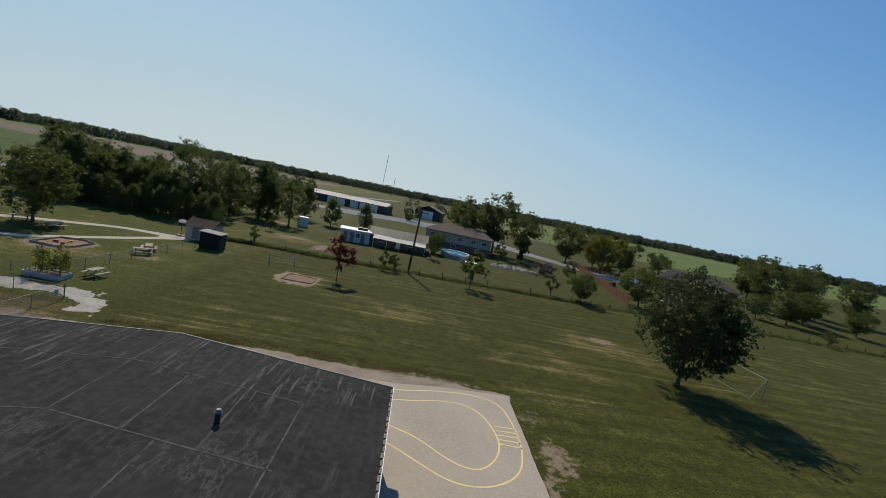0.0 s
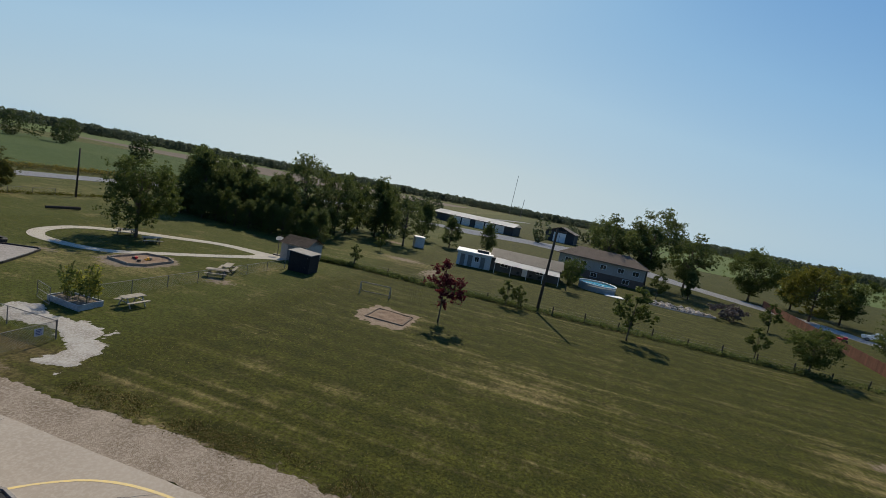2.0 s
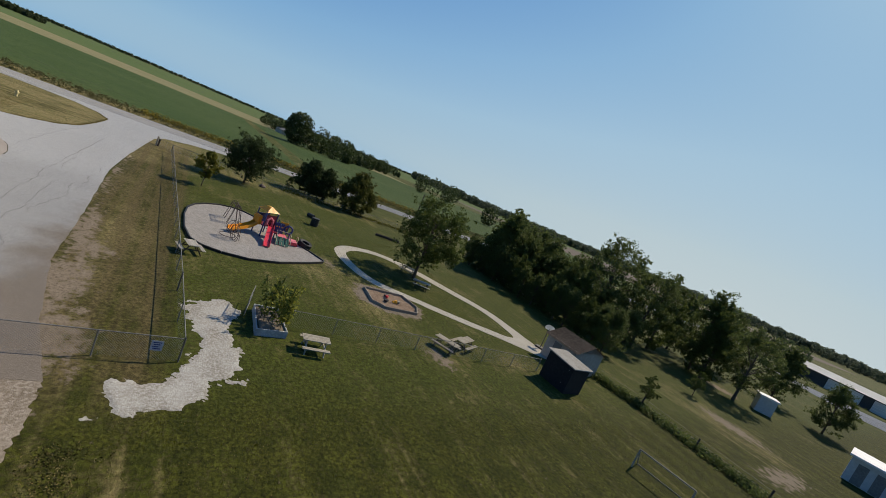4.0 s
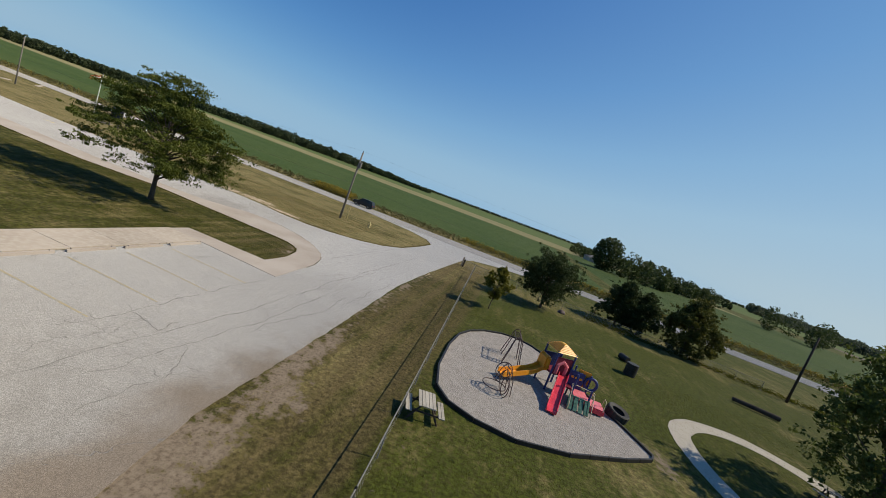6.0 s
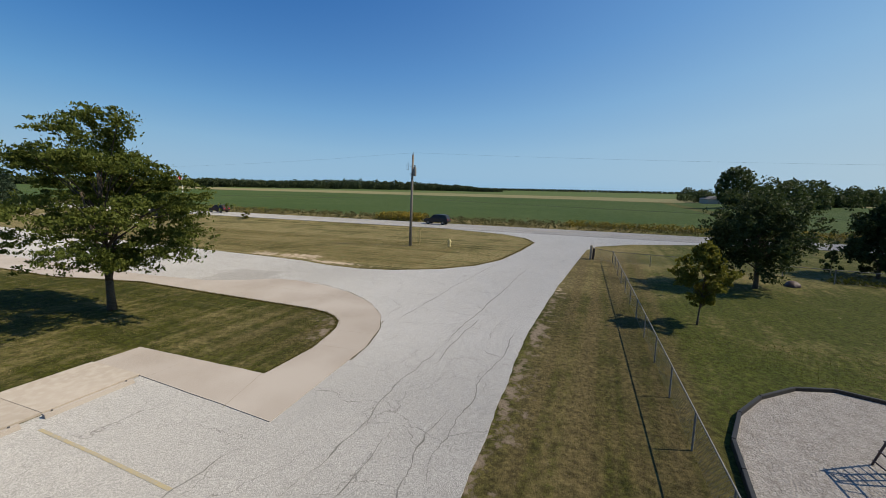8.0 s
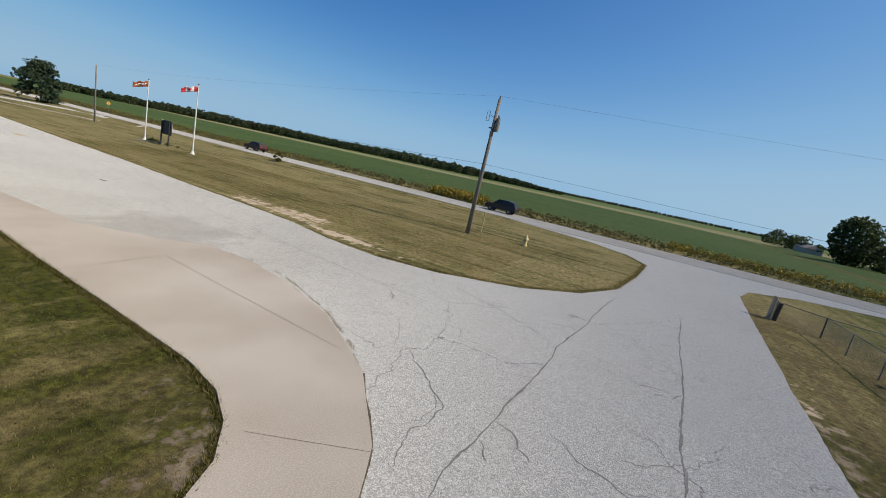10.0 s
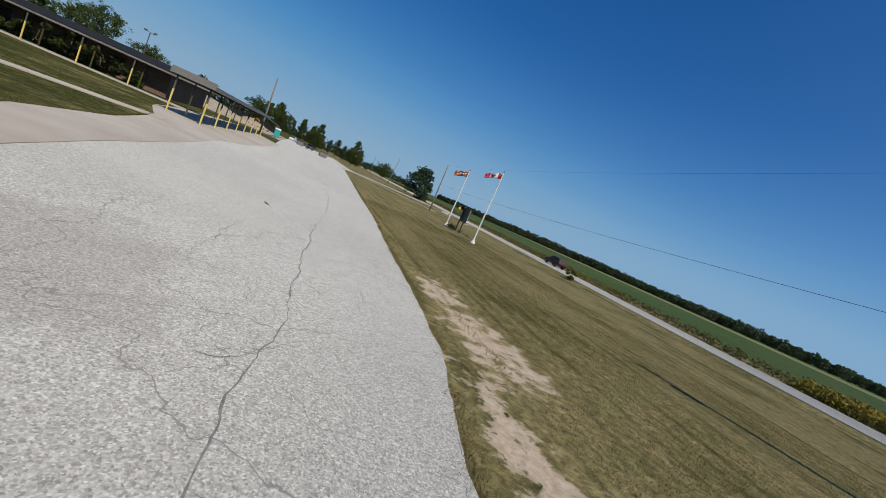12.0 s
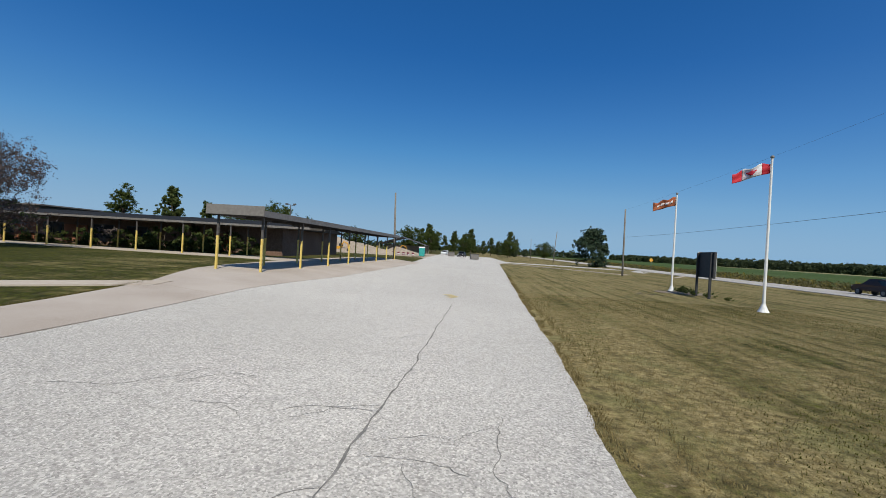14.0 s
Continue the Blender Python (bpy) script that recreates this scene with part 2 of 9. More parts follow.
def asphalt_material(name, c1, c2, crack=1.0, chips=0.5, soiled=False):
    """Old bleached asphalt with worn chippings, stains and a net of cracks."""
    m = bpy.data.materials.new(name)
    m.use_nodes = True
    n, l, b = wire(m)
    pos = n.new("ShaderNodeNewGeometry").outputs["Position"]
    big, mid, fine = noise_tex(n, l, pos, 0.16), noise_tex(n, l, pos, 1.3), noise_tex(n, l, pos, 24.0, 5, None, 0.8)
    grit = noise_tex(n, l, pos, 48.0, 2)
    col = mixed(n, l, ramp(n, l, big, 0.35, 0.65), c1, c2)
    col = mixed(n, l, ramp(n, l, mid, 0.45, 0.75, 0, 0.35), col, tuple(v * 0.78 for v in c1))
    col = mixed(n, l, ramp(n, l, fine, 0.42, 0.68, 0, chips), col, tuple(v * 0.55 for v in c1))
    col = mixed(n, l, ramp(n, l, grit, 0.5, 0.7, 0, chips * 0.7), col, tuple(min(0.8, v * 1.35) for v in c1))
    stone = n.new("ShaderNodeTexVoronoi")
    stone.inputs["Scale"].default_value = 44.0
    l.new(pos, stone.inputs["Vector"])
    pale = n.new("ShaderNodeSeparateColor")
    l.new(stone.outputs["Color"], pale.inputs["Color"])
    col = mixed(n, l, ramp(n, l, pale.outputs["Red"], 0.55, 0.8, 0, chips * 0.75), col, tuple(v * 0.5 for v in c1))
    col = mixed(n, l, ramp(n, l, pale.outputs["Green"], 0.6, 0.85, 0, chips * 0.7), col, tuple(min(0.8, v * 1.4) for v in c1))
    warp = n.new("ShaderNodeTexNoise")
    warp.inputs["Scale"].default_value, warp.inputs["Detail"].default_value = 0.9, 6
    l.new(pos, warp.inputs["Vector"])
    shift = n.new("ShaderNodeVectorMath")
    shift.operation = "MULTIPLY_ADD"
    shift.inputs[1].default_value = (1.6, 1.6, 0)
    l.new(warp.outputs["Color"], shift.inputs[0])
    l.new(pos, shift.inputs[2])
    masks = []
    for sc, w, lo in ((0.17, 0.0030, 0.44), (0.42, 0.0048, 0.50)):
        v = n.new("ShaderNodeTexVoronoi")
        v.feature = "DISTANCE_TO_EDGE"
        v.voronoi_dimensions = "2D"
        v.inputs["Scale"].default_value = sc
        l.new(shift.outputs["Vector"], v.inputs["Vector"])
        line = ramp(n, l, v.outputs["Distance"], w * 0.25, w, 1, 0)
        masks.append(maths(n, l, "MULTIPLY", line, ramp(n, l, noise_tex(n, l, pos, sc * 0.8, 2), lo, lo + 0.08)))
    axes = n.new("ShaderNodeSeparateXYZ")
    l.new(pos, axes.inputs["Vector"])
    old_part = ramp(n, l, axes.outputs["Y"], -14.0, -2.0, 0.16, 1.0)
    k = maths(n, l, "MULTIPLY", maths(n, l, "MULTIPLY", maths(n, l, "MAXIMUM", *masks), crack), old_part)
    if soiled:
        # soil washed over the lot's northern edge
        near_edge = maths(n, l, "MULTIPLY", ramp(n, l, axes.outputs["Y"], 22.5, 28.0), ramp(n, l, axes.outputs["X"], -54.0, -32.0))
        near_edge = maths(n, l, "ADD", near_edge, maths(n, l, "MULTIPLY", maths(n, l, "SUBTRACT", noise_tex(n, l, pos, 0.45, 6), 0.5), 1.1))
        wet = n.new("ShaderNodeVectorMath")
        wet.operation = "DISTANCE"
        wet.inputs[1].default_value = (-60.6, 4.6, 0.03)
        l.new(pos, wet.inputs[0])
        stain = maths(n, l, "ADD", wet.outputs["Value"], maths(n, l, "MULTIPLY", maths(n, l, "SUBTRACT", noise_tex(n, l, pos, 0.8, 6), 0.5), 5.0))
        col = mixed(n, l, ramp(n, l, stain, 1.2, 3.4, 0.5, 0.0), col, (0.22, 0.205, 0.19))
        east = maths(n, l, "MULTIPLY", ramp(n, l, axes.outputs["X"], -42.0, -26.0), ramp(n, l, mid, 0.3, 0.7, 0.55, 0.9))
        col = mixed(n, l, east, col, (0.195, 0.182, 0.164))
        lot = maths(n, l, "MULTIPLY", ramp(n, l, axes.outputs["X"], -64.0, -44.0), maths(n, l, "MULTIPLY", ramp(n, l, axes.outputs["Y"], 11.0, 17.0), ramp(n, l, axes.outputs["X"], -40.0, -28.0, 1.0, 0.35)))
        col = mixed(n, l, maths(n, l, "MULTIPLY", lot, ramp(n, l, big, 0.3, 0.7, 0.45, 0.85)), col, (0.325, 0.316, 0.304))
        junction = maths(n, l, "MULTIPLY", ramp(n, l, axes.outputs["X"], -55.0, -48.0, 1.0, 0.0), ramp(n, l, axes.outputs["Y"], 8.0, 16.0))
        col = mixed(n, l, maths(n, l, "MULTIPLY", junction, ramp(n, l, fine, 0.35, 0.65, 0.8, 0.25)), col, (0.47, 0.457, 0.44))
        col = mixed(n, l, ramp(n, l, near_edge, 0.3, 0.85, 0, 0.9), col, (0.195, 0.160, 0.127))
    # exposed chippings, dark and pale
    speck = n.new("ShaderNodeVectorMath")
    speck.operation = "SCALE"
    l.new(col, speck.inputs[0])
    l.new(maths(n, l, "MULTIPLY", ramp(n, l, pale.outputs["Blue"], 0.15, 0.85, 0.83, 1.17), ramp(n, l, fine, 0.38, 0.62, 1.10, 0.90)), speck.inputs["Scale"])
    l.new(mixed(n, l, k, speck.outputs["Vector"], (0.19, 0.18, 0.17)), b.inputs["Base Color"])
    b.inputs["Roughness"].default_value = 0.93
    b.inputs["Diffuse Roughness"].default_value = 1.0
    b.inputs["Specular IOR Level"].default_value = 0.2
    bp = n.new("ShaderNodeBump")
    bp.inputs["Strength"].default_value, bp.inputs["Distance"].default_value = 0.6, 0.02
    l.new(maths(n, l, "SUBTRACT", maths(n, l, "ADD", fine, maths(n, l, "MULTIPLY", grit, 0.6)), k), bp.inputs["Height"])
    l.new(bp.outputs["Normal"], b.inputs["Normal"])
    return m


def leaf_material(name, c1, c2, glow=0.35, gloss=0.15):
    """Leaves: each its own shade, with light coming through them."""
    m = bpy.data.materials.new(name)
    m.use_nodes = True
    n, l, b = wire(m)
    geo = n.new("ShaderNodeNewGeometry")
    big = noise_tex(n, l, geo.outputs["Position"], 0.7, 2)
    f = maths(n, l, "ADD", maths(n, l, "MULTIPLY", geo.outputs["Random Per Island"], 0.7), maths(n, l, "MULTIPLY", ramp(n, l, big, 0.35, 0.65), 0.3))
    col = mixed(n, l, f, tuple(v * 0.9 for v in c1), tuple(v * 0.9 for v in c2))
    l.new(col, b.inputs["Base Color"])
    b.inputs["Roughness"].default_value = 0.6
    b.inputs["Specular IOR Level"].default_value = gloss
    tr = n.new("ShaderNodeBsdfTranslucent")
    l.new(col, tr.inputs["Color"])
    mx = n.new("ShaderNodeMixShader")
    mx.inputs["Fac"].default_value = glow
    l.new(b.outputs["BSDF"], mx.inputs[1])
    l.new(tr.outputs["BSDF"], mx.inputs[2])
    l.new(mx.outputs["Shader"], n["Material Output"].inputs["Surface"])
    return m


TURF = grass_material()
ASPHALT = asphalt_material("old_asphalt", (0.395, 0.382, 0.364), (0.345, 0.333, 0.316), 0.9, 0.6, True)
ROAD = asphalt_material("road_surface", (0.37, 0.352, 0.33), (0.31, 0.296, 0.28), 0.5, 0.35)
CONCRETE = mat("concrete", (0.435, 0.384, 0.337), (0.335, 0.285, 0.238), (0.495, 0.443, 0.392), 0.3, 40.0, 0.88, bump=0.3, bump_s=60, dist=0.006)
SLAB = mat("slab_concrete", (0.42, 0.372, 0.312), (0.365, 0.32, 0.265), (0.46, 0.415, 0.355), 0.25, 9.0, 0.88, bump=0.3, bump_s=50, dist=0.006)
WALKCON = mat("walk_concrete", (0.45, 0.39, 0.325), (0.39, 0.335, 0.275), (0.49, 0.435, 0.37), 0.3, 4.0, 0.88, bump=0.3, bump_s=60, dist=0.005, vary=0.06)
GRAVEL = mat("limestone_gravel", (0.45, 0.425, 0.385), (0.30, 0.27, 0.225), (0.56, 0.54, 0.50), 0.9, 10.0, 0.95, bump=1.0, bump_s=22, dist=0.05)
STRIP = mat("gravel_strip", (0.30, 0.25, 0.196), (0.20, 0.16, 0.12), (0.41, 0.355, 0.295), 0.7, 9.0, 0.95, bump=0.9, bump_s=26, dist=0.04)
PEA = mat("pea_gravel", (0.36, 0.33, 0.30), (0.27, 0.245, 0.22), (0.46, 0.43, 0.40), 2.4, 11.0, 0.9, bump=1.0, bump_s=18, dist=0.06)
YELLOW = mat("yellow_line_paint", (0.60, 0.46, 0.19), (0.55, 0.43, 0.20), (0.50, 0.42, 0.25), 1.2, 7.0, 0.8, bump=0.1)
FADED = mat("faded_yellow_paint", (0.52, 0.42, 0.22), (0.44, 0.39, 0.28), (0.41, 0.38, 0.33), 2.5, 6.0, 0.9, bump=0.1)
CRACK = mat("crack_fill", (0.19, 0.183, 0.172), (0.27, 0.26, 0.245), (0.13, 0.125, 0.118), 2.0, 15.0, 0.95, bump=0.3)
JOINT = mat("joint_shadow", (0.20, 0.165, 0.125), (0.26, 0.21, 0.16), (0.14, 0.12, 0.09), 3.0, 15.0, 0.95, bump=0.3)
MEMBRANE = None
BARK = mat("bark", (0.12, 0.095, 0.07), (0.08, 0.062, 0.045), (0.17, 0.14, 0.11), 3.0, 14.0, 0.95, bump=0.9, bump_s=24, dist=0.03)
POLEWOOD = mat("weathered_pole_wood", (0.25, 0.225, 0.195), (0.18, 0.155, 0.13), (0.32, 0.30, 0.27), 0.8, 9.0, 0.9, bump=0.5, bump_s=30, dist=0.01)
DARKPOLE = mat("creosoted_pole_wood", (0.075, 0.06, 0.048), (0.05, 0.04, 0.032), (0.11, 0.09, 0.075), 0.8, 9.0, 0.9, bump=0.5, bump_s=30, dist=0.01)
GALV = mat("galvanised_steel", (0.20, 0.197, 0.185), (0.145, 0.142, 0.135), (0.27, 0.266, 0.25), 2.0, 12.0, 0.7, 0.1, bump=0.05)
GREYWOOD = mat("grey_weathered_boards", (0.42, 0.385, 0.33), (0.32, 0.29, 0.245), (0.50, 0.47, 0.41), 1.5, 12.0, 0.9, bump=0.4, bump_s=30, dist=0.008, vary=0.12)
TANWOOD = mat("tan_boards", (0.42, 0.37, 0.29), (0.33, 0.285, 0.22), (0.49, 0.44, 0.36), 1.5, 12.0, 0.9, bump=0.4, bump_s=30, dist=0.008, vary=0.1)
BLACK = mat("black_plastic", (0.018, 0.018, 0.019), (0.026, 0.026, 0.027), (0.014, 0.014, 0.015), 2.0, 12.0, 0.55, bump=0.15)
RUBBER = mat("tyre_rubber", (0.022, 0.022, 0.023), (0.034, 0.033, 0.032), (0.016, 0.016, 0.016), 2.0, 14.0, 0.75, bump=0.4, bump_s=30)
WHITE = mat("white_paint", (0.78, 0.78, 0.76), (0.70, 0.70, 0.67), (0.82, 0.82, 0.81), 1.0, 8.0, 0.55, bump=0.08)
REDP = mat("red_plastic", (0.62, 0.035, 0.065), (0.52, 0.03, 0.055), (0.66, 0.06, 0.09), 1.0, 7.0, 0.35, bump=0.03, spec=0.5)
PINKP = mat("faded_red_plastic", (0.66, 0.16, 0.19), (0.58, 0.12, 0.15), (0.70, 0.22, 0.25), 1.5, 7.0, 0.5, bump=0.03)
ORANGEP = mat("orange_plastic", (0.80, 0.31, 0.02), (0.72, 0.26, 0.015), (0.84, 0.37, 0.04), 1.0, 7.0, 0.45, bump=0.03)
AMBERP = mat("amber_plastic", (0.80, 0.40, 0.03), (0.72, 0.33, 0.02), (0.84, 0.46, 0.06), 1.0, 7.0, 0.45, bump=0.03)
BLUEP = mat("navy_plastic", (0.022, 0.045, 0.17), (0.016, 0.033, 0.13), (0.03, 0.06, 0.21), 1.0, 7.0, 0.4, bump=0.03)
MAROON = mat("maroon_plastic", (0.17, 0.018, 0.035), (0.13, 0.013, 0.027), (0.21, 0.025, 0.045), 1.0, 7.0, 0.45, bump=0.03)
GREENP = mat("teal_plastic", (0.035, 0.13, 0.095), (0.025, 0.10, 0.07), (0.05, 0.17, 0.13), 1.0, 7.0, 0.45, bump=0.03)
CREAMT = mat("cream_tube", (0.60, 0.52, 0.34), (0.52, 0.45, 0.29), (0.66, 0.58, 0.40), 1.0, 7.0, 0.5, bump=0.03)
DARKBAR = mat("dark_bar_paint", (0.07, 0.045, 0.045), (0.10, 0.06, 0.05), (0.05, 0.035, 0.04), 2.0, 12.0, 0.6, bump=0.1)
POSTY = mat("yellow_post_paint", (0.74, 0.55, 0.14), (0.66, 0.48, 0.12), (0.78, 0.60, 0.20), 0.8, 6.0, 0.6, bump=0.1)
STEELD = mat("dark_painted_steel", (0.10, 0.09, 0.085), (0.075, 0.067, 0.062), (0.13, 0.12, 0.11), 1.0, 8.0, 0.6, bump=0.1)
FASCIA = mat("grey_fascia", (0.20, 0.185, 0.17), (0.15, 0.138, 0.127), (0.25, 0.235, 0.22), 0.5, 6.0, 0.7, bump=0.15)
BRICK = mat("red_brick", (0.30, 0.125, 0.075), (0.235, 0.095, 0.055), (0.34, 0.16, 0.10), 0.7, 6.0, 0.9, bump=0.3, bump_s=20, dist=0.01, vary=0.12)
BROWNBRICK = mat("brown_brick", (0.22, 0.14, 0.105), (0.17, 0.105, 0.078), (0.26, 0.175, 0.135), 0.7, 6.0, 0.9, bump=0.3, bump_s=20, dist=0.01)
SHINGLE = mat("brown_shingles", (0.165, 0.125, 0.10), (0.125, 0.095, 0.075), (0.20, 0.16, 0.13), 0.5, 4.0, 0.92, bump=0.4, bump_s=10, dist=0.02)
DARKSHINGLE = mat("charcoal_shingles", (0.085, 0.08, 0.078), (0.062, 0.058, 0.056), (0.115, 0.105, 0.10), 0.5, 4.0, 0.92, bump=0.4, bump_s=10, dist=0.02)
SIDING = mat("pale_siding", (0.56, 0.565, 0.55), (0.49, 0.495, 0.48), (0.61, 0.615, 0.60), 0.3, 4.0, 0.7, bump=0.1)
TANSIDE = mat("tan_siding", (0.42, 0.365, 0.31), (0.36, 0.31, 0.26), (0.47, 0.415, 0.36), 0.3, 4.0, 0.8, bump=0.15)
METALROOF = mat("white_metal_roof", (0.74, 0.75, 0.75), (0.64, 0.65, 0.65), (0.80, 0.81, 0.81), 0.3, 5.0, 0.75, 0.0, bump=0.05)
DARKSIDE = mat("charcoal_siding", (0.034, 0.037, 0.041), (0.026, 0.028, 0.031), (0.046, 0.049, 0.053), 0.4, 5.0, 0.7, bump=0.2, bump_s=12)
GLASSD = mat("window_glass", (0.03, 0.035, 0.04), (0.04, 0.045, 0.05), (0.025, 0.03, 0.035), 0.5, 2.0, 0.08, bump=0.0, spec=0.8)
FIELD = mat("soy_field", (0.058, 0.095, 0.026), (0.082, 0.115, 0.036), (0.042, 0.072, 0.020), 0.02, 0.9, 0.95, bump=1.0, bump_s=1.6, dist=0.4, spec=0.1)
STUBBLE = mat("stubble_field", (0.26, 0.225, 0.115), (0.20, 0.19, 0.085), (0.30, 0.26, 0.15), 0.012, 0.5, 0.95, bump=0.8, bump_s=1.2, dist=0.3, spec=0.1)
FARGREEN = mat("far_green_field", (0.10, 0.145, 0.045), (0.13, 0.155, 0.055), (0.08, 0.125, 0.035), 0.008, 0.3, 0.95, bump=0.6, bump_s=0.8, dist=0.3, spec=0.1)
LEAF = leaf_material("green_leaves", (0.052, 0.078, 0.017), (0.128, 0.158, 0.042), 0.45)
LOCUST = leaf_material("locust_leaves", (0.066, 0.094, 0.016), (0.16, 0.178, 0.036), 0.45)
DARKLEAF = leaf_material("dark_leaves", (0.058, 0.084, 0.024), (0.140, 0.172, 0.055), 0.5)
GOLDLEAF = leaf_material("yellowing_leaves", (0.090, 0.105, 0.018), (0.21, 0.19, 0.030), 0.4)
REDLEAF = leaf_material("wine_red_leaves", (0.085, 0.014, 0.020), (0.20, 0.035, 0.040), 0.35)
GREYLEAF = leaf_material("grey_bare_twigs", (0.12, 0.095, 0.085), (0.20, 0.165, 0.15), 0.1)
YELLOWING = leaf_material("half_turned_leaves", (0.042, 0.060, 0.016), (0.15, 0.145, 0.034), 0.4)
TWIG = leaf_material("purplish_twigs", (0.070, 0.052, 0.048), (0.135, 0.104, 0.096), 0.1)
NEEDLE = leaf_material("spruce_needles", (0.030, 0.055, 0.028), (0.075, 0.105, 0.065), 0.15)
# paler, greyer green: distance haze mixed into the leaf colour
HAZELEAF = leaf_material("hazy_far_leaves", (0.068, 0.092, 0.068), (0.105, 0.130, 0.088), 0.6)
DARKTREE = leaf_material("deep_green_leaves", (0.030, 0.047, 0.016), (0.074, 0.099, 0.034), 0.35)
FARLEAF = leaf_material("far_wood_leaves", (0.050, 0.070, 0.034), (0.085, 0.108, 0.050), 0.4)
GOLDROD = leaf_material("goldenrod", (0.14, 0.125, 0.025), (0.34, 0.25, 0.03), 0.2)
WEED = leaf_material("roadside_weeds", (0.075, 0.085, 0.025), (0.19, 0.16, 0.07), 0.25)
BLADEG = leaf_material("grass_blades", (0.050, 0.058, 0.007), (0.108, 0.110, 0.018), 0.45, 0.03)
BLADED = leaf_material("dry_grass_blades", (0.17, 0.130, 0.05), (0.36, 0.285, 0.13), 0.4, 0.03)


# ---- helpers for building ----
def smooth(e0, e1, v):
    t = max(0.0, min(1.0, (v - e0) / (e1 - e0)))
    return t * t * (3 - 2 * t)


def rise(x, y):
    """The ground lies level but for a low rise towards the school's covered way, and a shallow ditch along the road."""
    z = 0.44 * smooth(-61, -54, x) * smooth(-13, -27, y) * (1 - smooth(30, 60, x))
    z -= 0.35 * smooth(-96, -98.5, x) * (1 - smooth(-99, -101.3, x)) * (1 - smooth(0, 9, y))
    z -= 0.35 * smooth(-111.2, -113, x) * (1 - smooth(-113.5, -116.5, x))
    return z


def part(name, bm, material, parent=None, label="", smoothed=False):
    me = bpy.data.meshes.new(name)
    bm.to_mesh(me)
    bm.free()
    if smoothed:
        for p in me.polygons:
            p.use_smooth = True
    me.materials.append(material)
    ob = new(name, me)
    if parent:
        ob.parent = parent
    if label:
        ob["label"] = label
    return ob


def thing(name, label, category, m=None, group="", kind=""):
    ob = new(name)
    if m is not None:
        ob.matrix_basis = m
    return tagged(ob, label, category, group, kind)


def box(bm, x0, y0, z0, x1, y1, z1, m=None, bevel=0.0):
    g = bmesh.ops.create_cube(bm, size=1)["verts"]
    bmesh.ops.transform(bm, verts=g, matrix=Matrix.LocRotScale(((x0 + x1) / 2, (y0 + y1) / 2, (z0 + z1) / 2), None, (abs(x1 - x0), abs(y1 - y0), abs(z1 - z0))))
    if bevel:
        es = list({e for v in g for e in v.link_edges})
        g = list({v for f in bmesh.ops.bevel(bm, geom=es, offset=bevel, segments=2, affect="EDGES")["faces"] for v in f.verts} | {v for v in g if v.is_valid})
    if m is not None:
        bmesh.ops.transform(bm, verts=[v for v in g if v.is_valid], matrix=m)
    return bm


def boxes(*rows, bevel=0.0):
    bm = bmesh.new()
    for r in rows:
        box(bm, *r[:6], m=r[6] if len(r) > 6 else None, bevel=bevel)
    return bm


def tube(bm, pts, r0, r1=None, sides=8, caps=True):
    """A tapering round tube along a line of points."""
    r1 = r0 if r1 is None else r1
    pts = [Vector(p) for p in pts]
    rings = []
    for i, p in enumerate(pts):
        d = (pts[min(i + 1, len(pts) - 1)] - pts[max(i - 1, 0)]).normalized()
        a = d.orthogonal().normalized() if i == 0 else (a - d * a.dot(d)).normalized()
        c = d.cross(a)
        r = r0 + (r1 - r0) * i / (len(pts) - 1)
        rings.append([bm.verts.new(p + r * (math.cos(2 * math.pi * k / sides) * a + math.sin(2 * math.pi * k / sides) * c)) for k in range(sides)])
    for u, v in zip(rings, rings[1:]):
        for k in range(sides):
            bm.faces.new((u[k], u[(k + 1) % sides], v[(k + 1) % sides], v[k]))
    if caps:
        bm.faces.new(rings[0][::-1])
        bm.faces.new(rings[-1])
    return bm


def tubes(lines, r, sides=6):
    bm = bmesh.new()
    for pts in lines:
        tube(bm, pts, r, sides=sides)
    return bm


def ring(cx, cy, cz, r, n=20, axis="z", start=0.0, end=2 * math.pi):
    out = []
    for k in range(n + 1):
        a = start + (end - start) * k / n
        u, v = r * math.cos(a), r * math.sin(a)
        out.append({"z": (cx + u, cy + v, cz), "x": (cx, cy + u, cz + v), "y": (cx + u, cy, cz + v)}[axis])
    return out


def prism(bm, outline, z0, z1):
    """An upright solid over an outline in plan."""
    lo = [bm.verts.new((x, y, z0)) for x, y in outline]
    hi = [bm.verts.new((x, y, z1)) for x, y in outline]
    for i in range(len(lo)):
        j = (i + 1) % len(lo)
        bm.faces.new((lo[i], lo[j], hi[j], hi[i]))
    bm.faces.new(hi)
    bm.faces.new(lo[::-1])
    bmesh.ops.recalc_face_normals(bm, faces=bm.faces)
    return bm


def rounded(pts, rounds=2, closed=True):
    """Corners cut twice, which makes a smooth line."""
    for _ in range(rounds):
        out = []
        m = len(pts)
        for i in range(m if closed else m - 1):
            (ax, ay), (bx, by) = pts[i], pts[(i + 1) % m]
            out += [(ax * 0.75 + bx * 0.25, ay * 0.75 + by * 0.25), (ax * 0.25 + bx * 0.75, ay * 0.25 + by * 0.75)]
        pts = out if closed else [pts[0]] + out + [pts[-1]]
    return pts


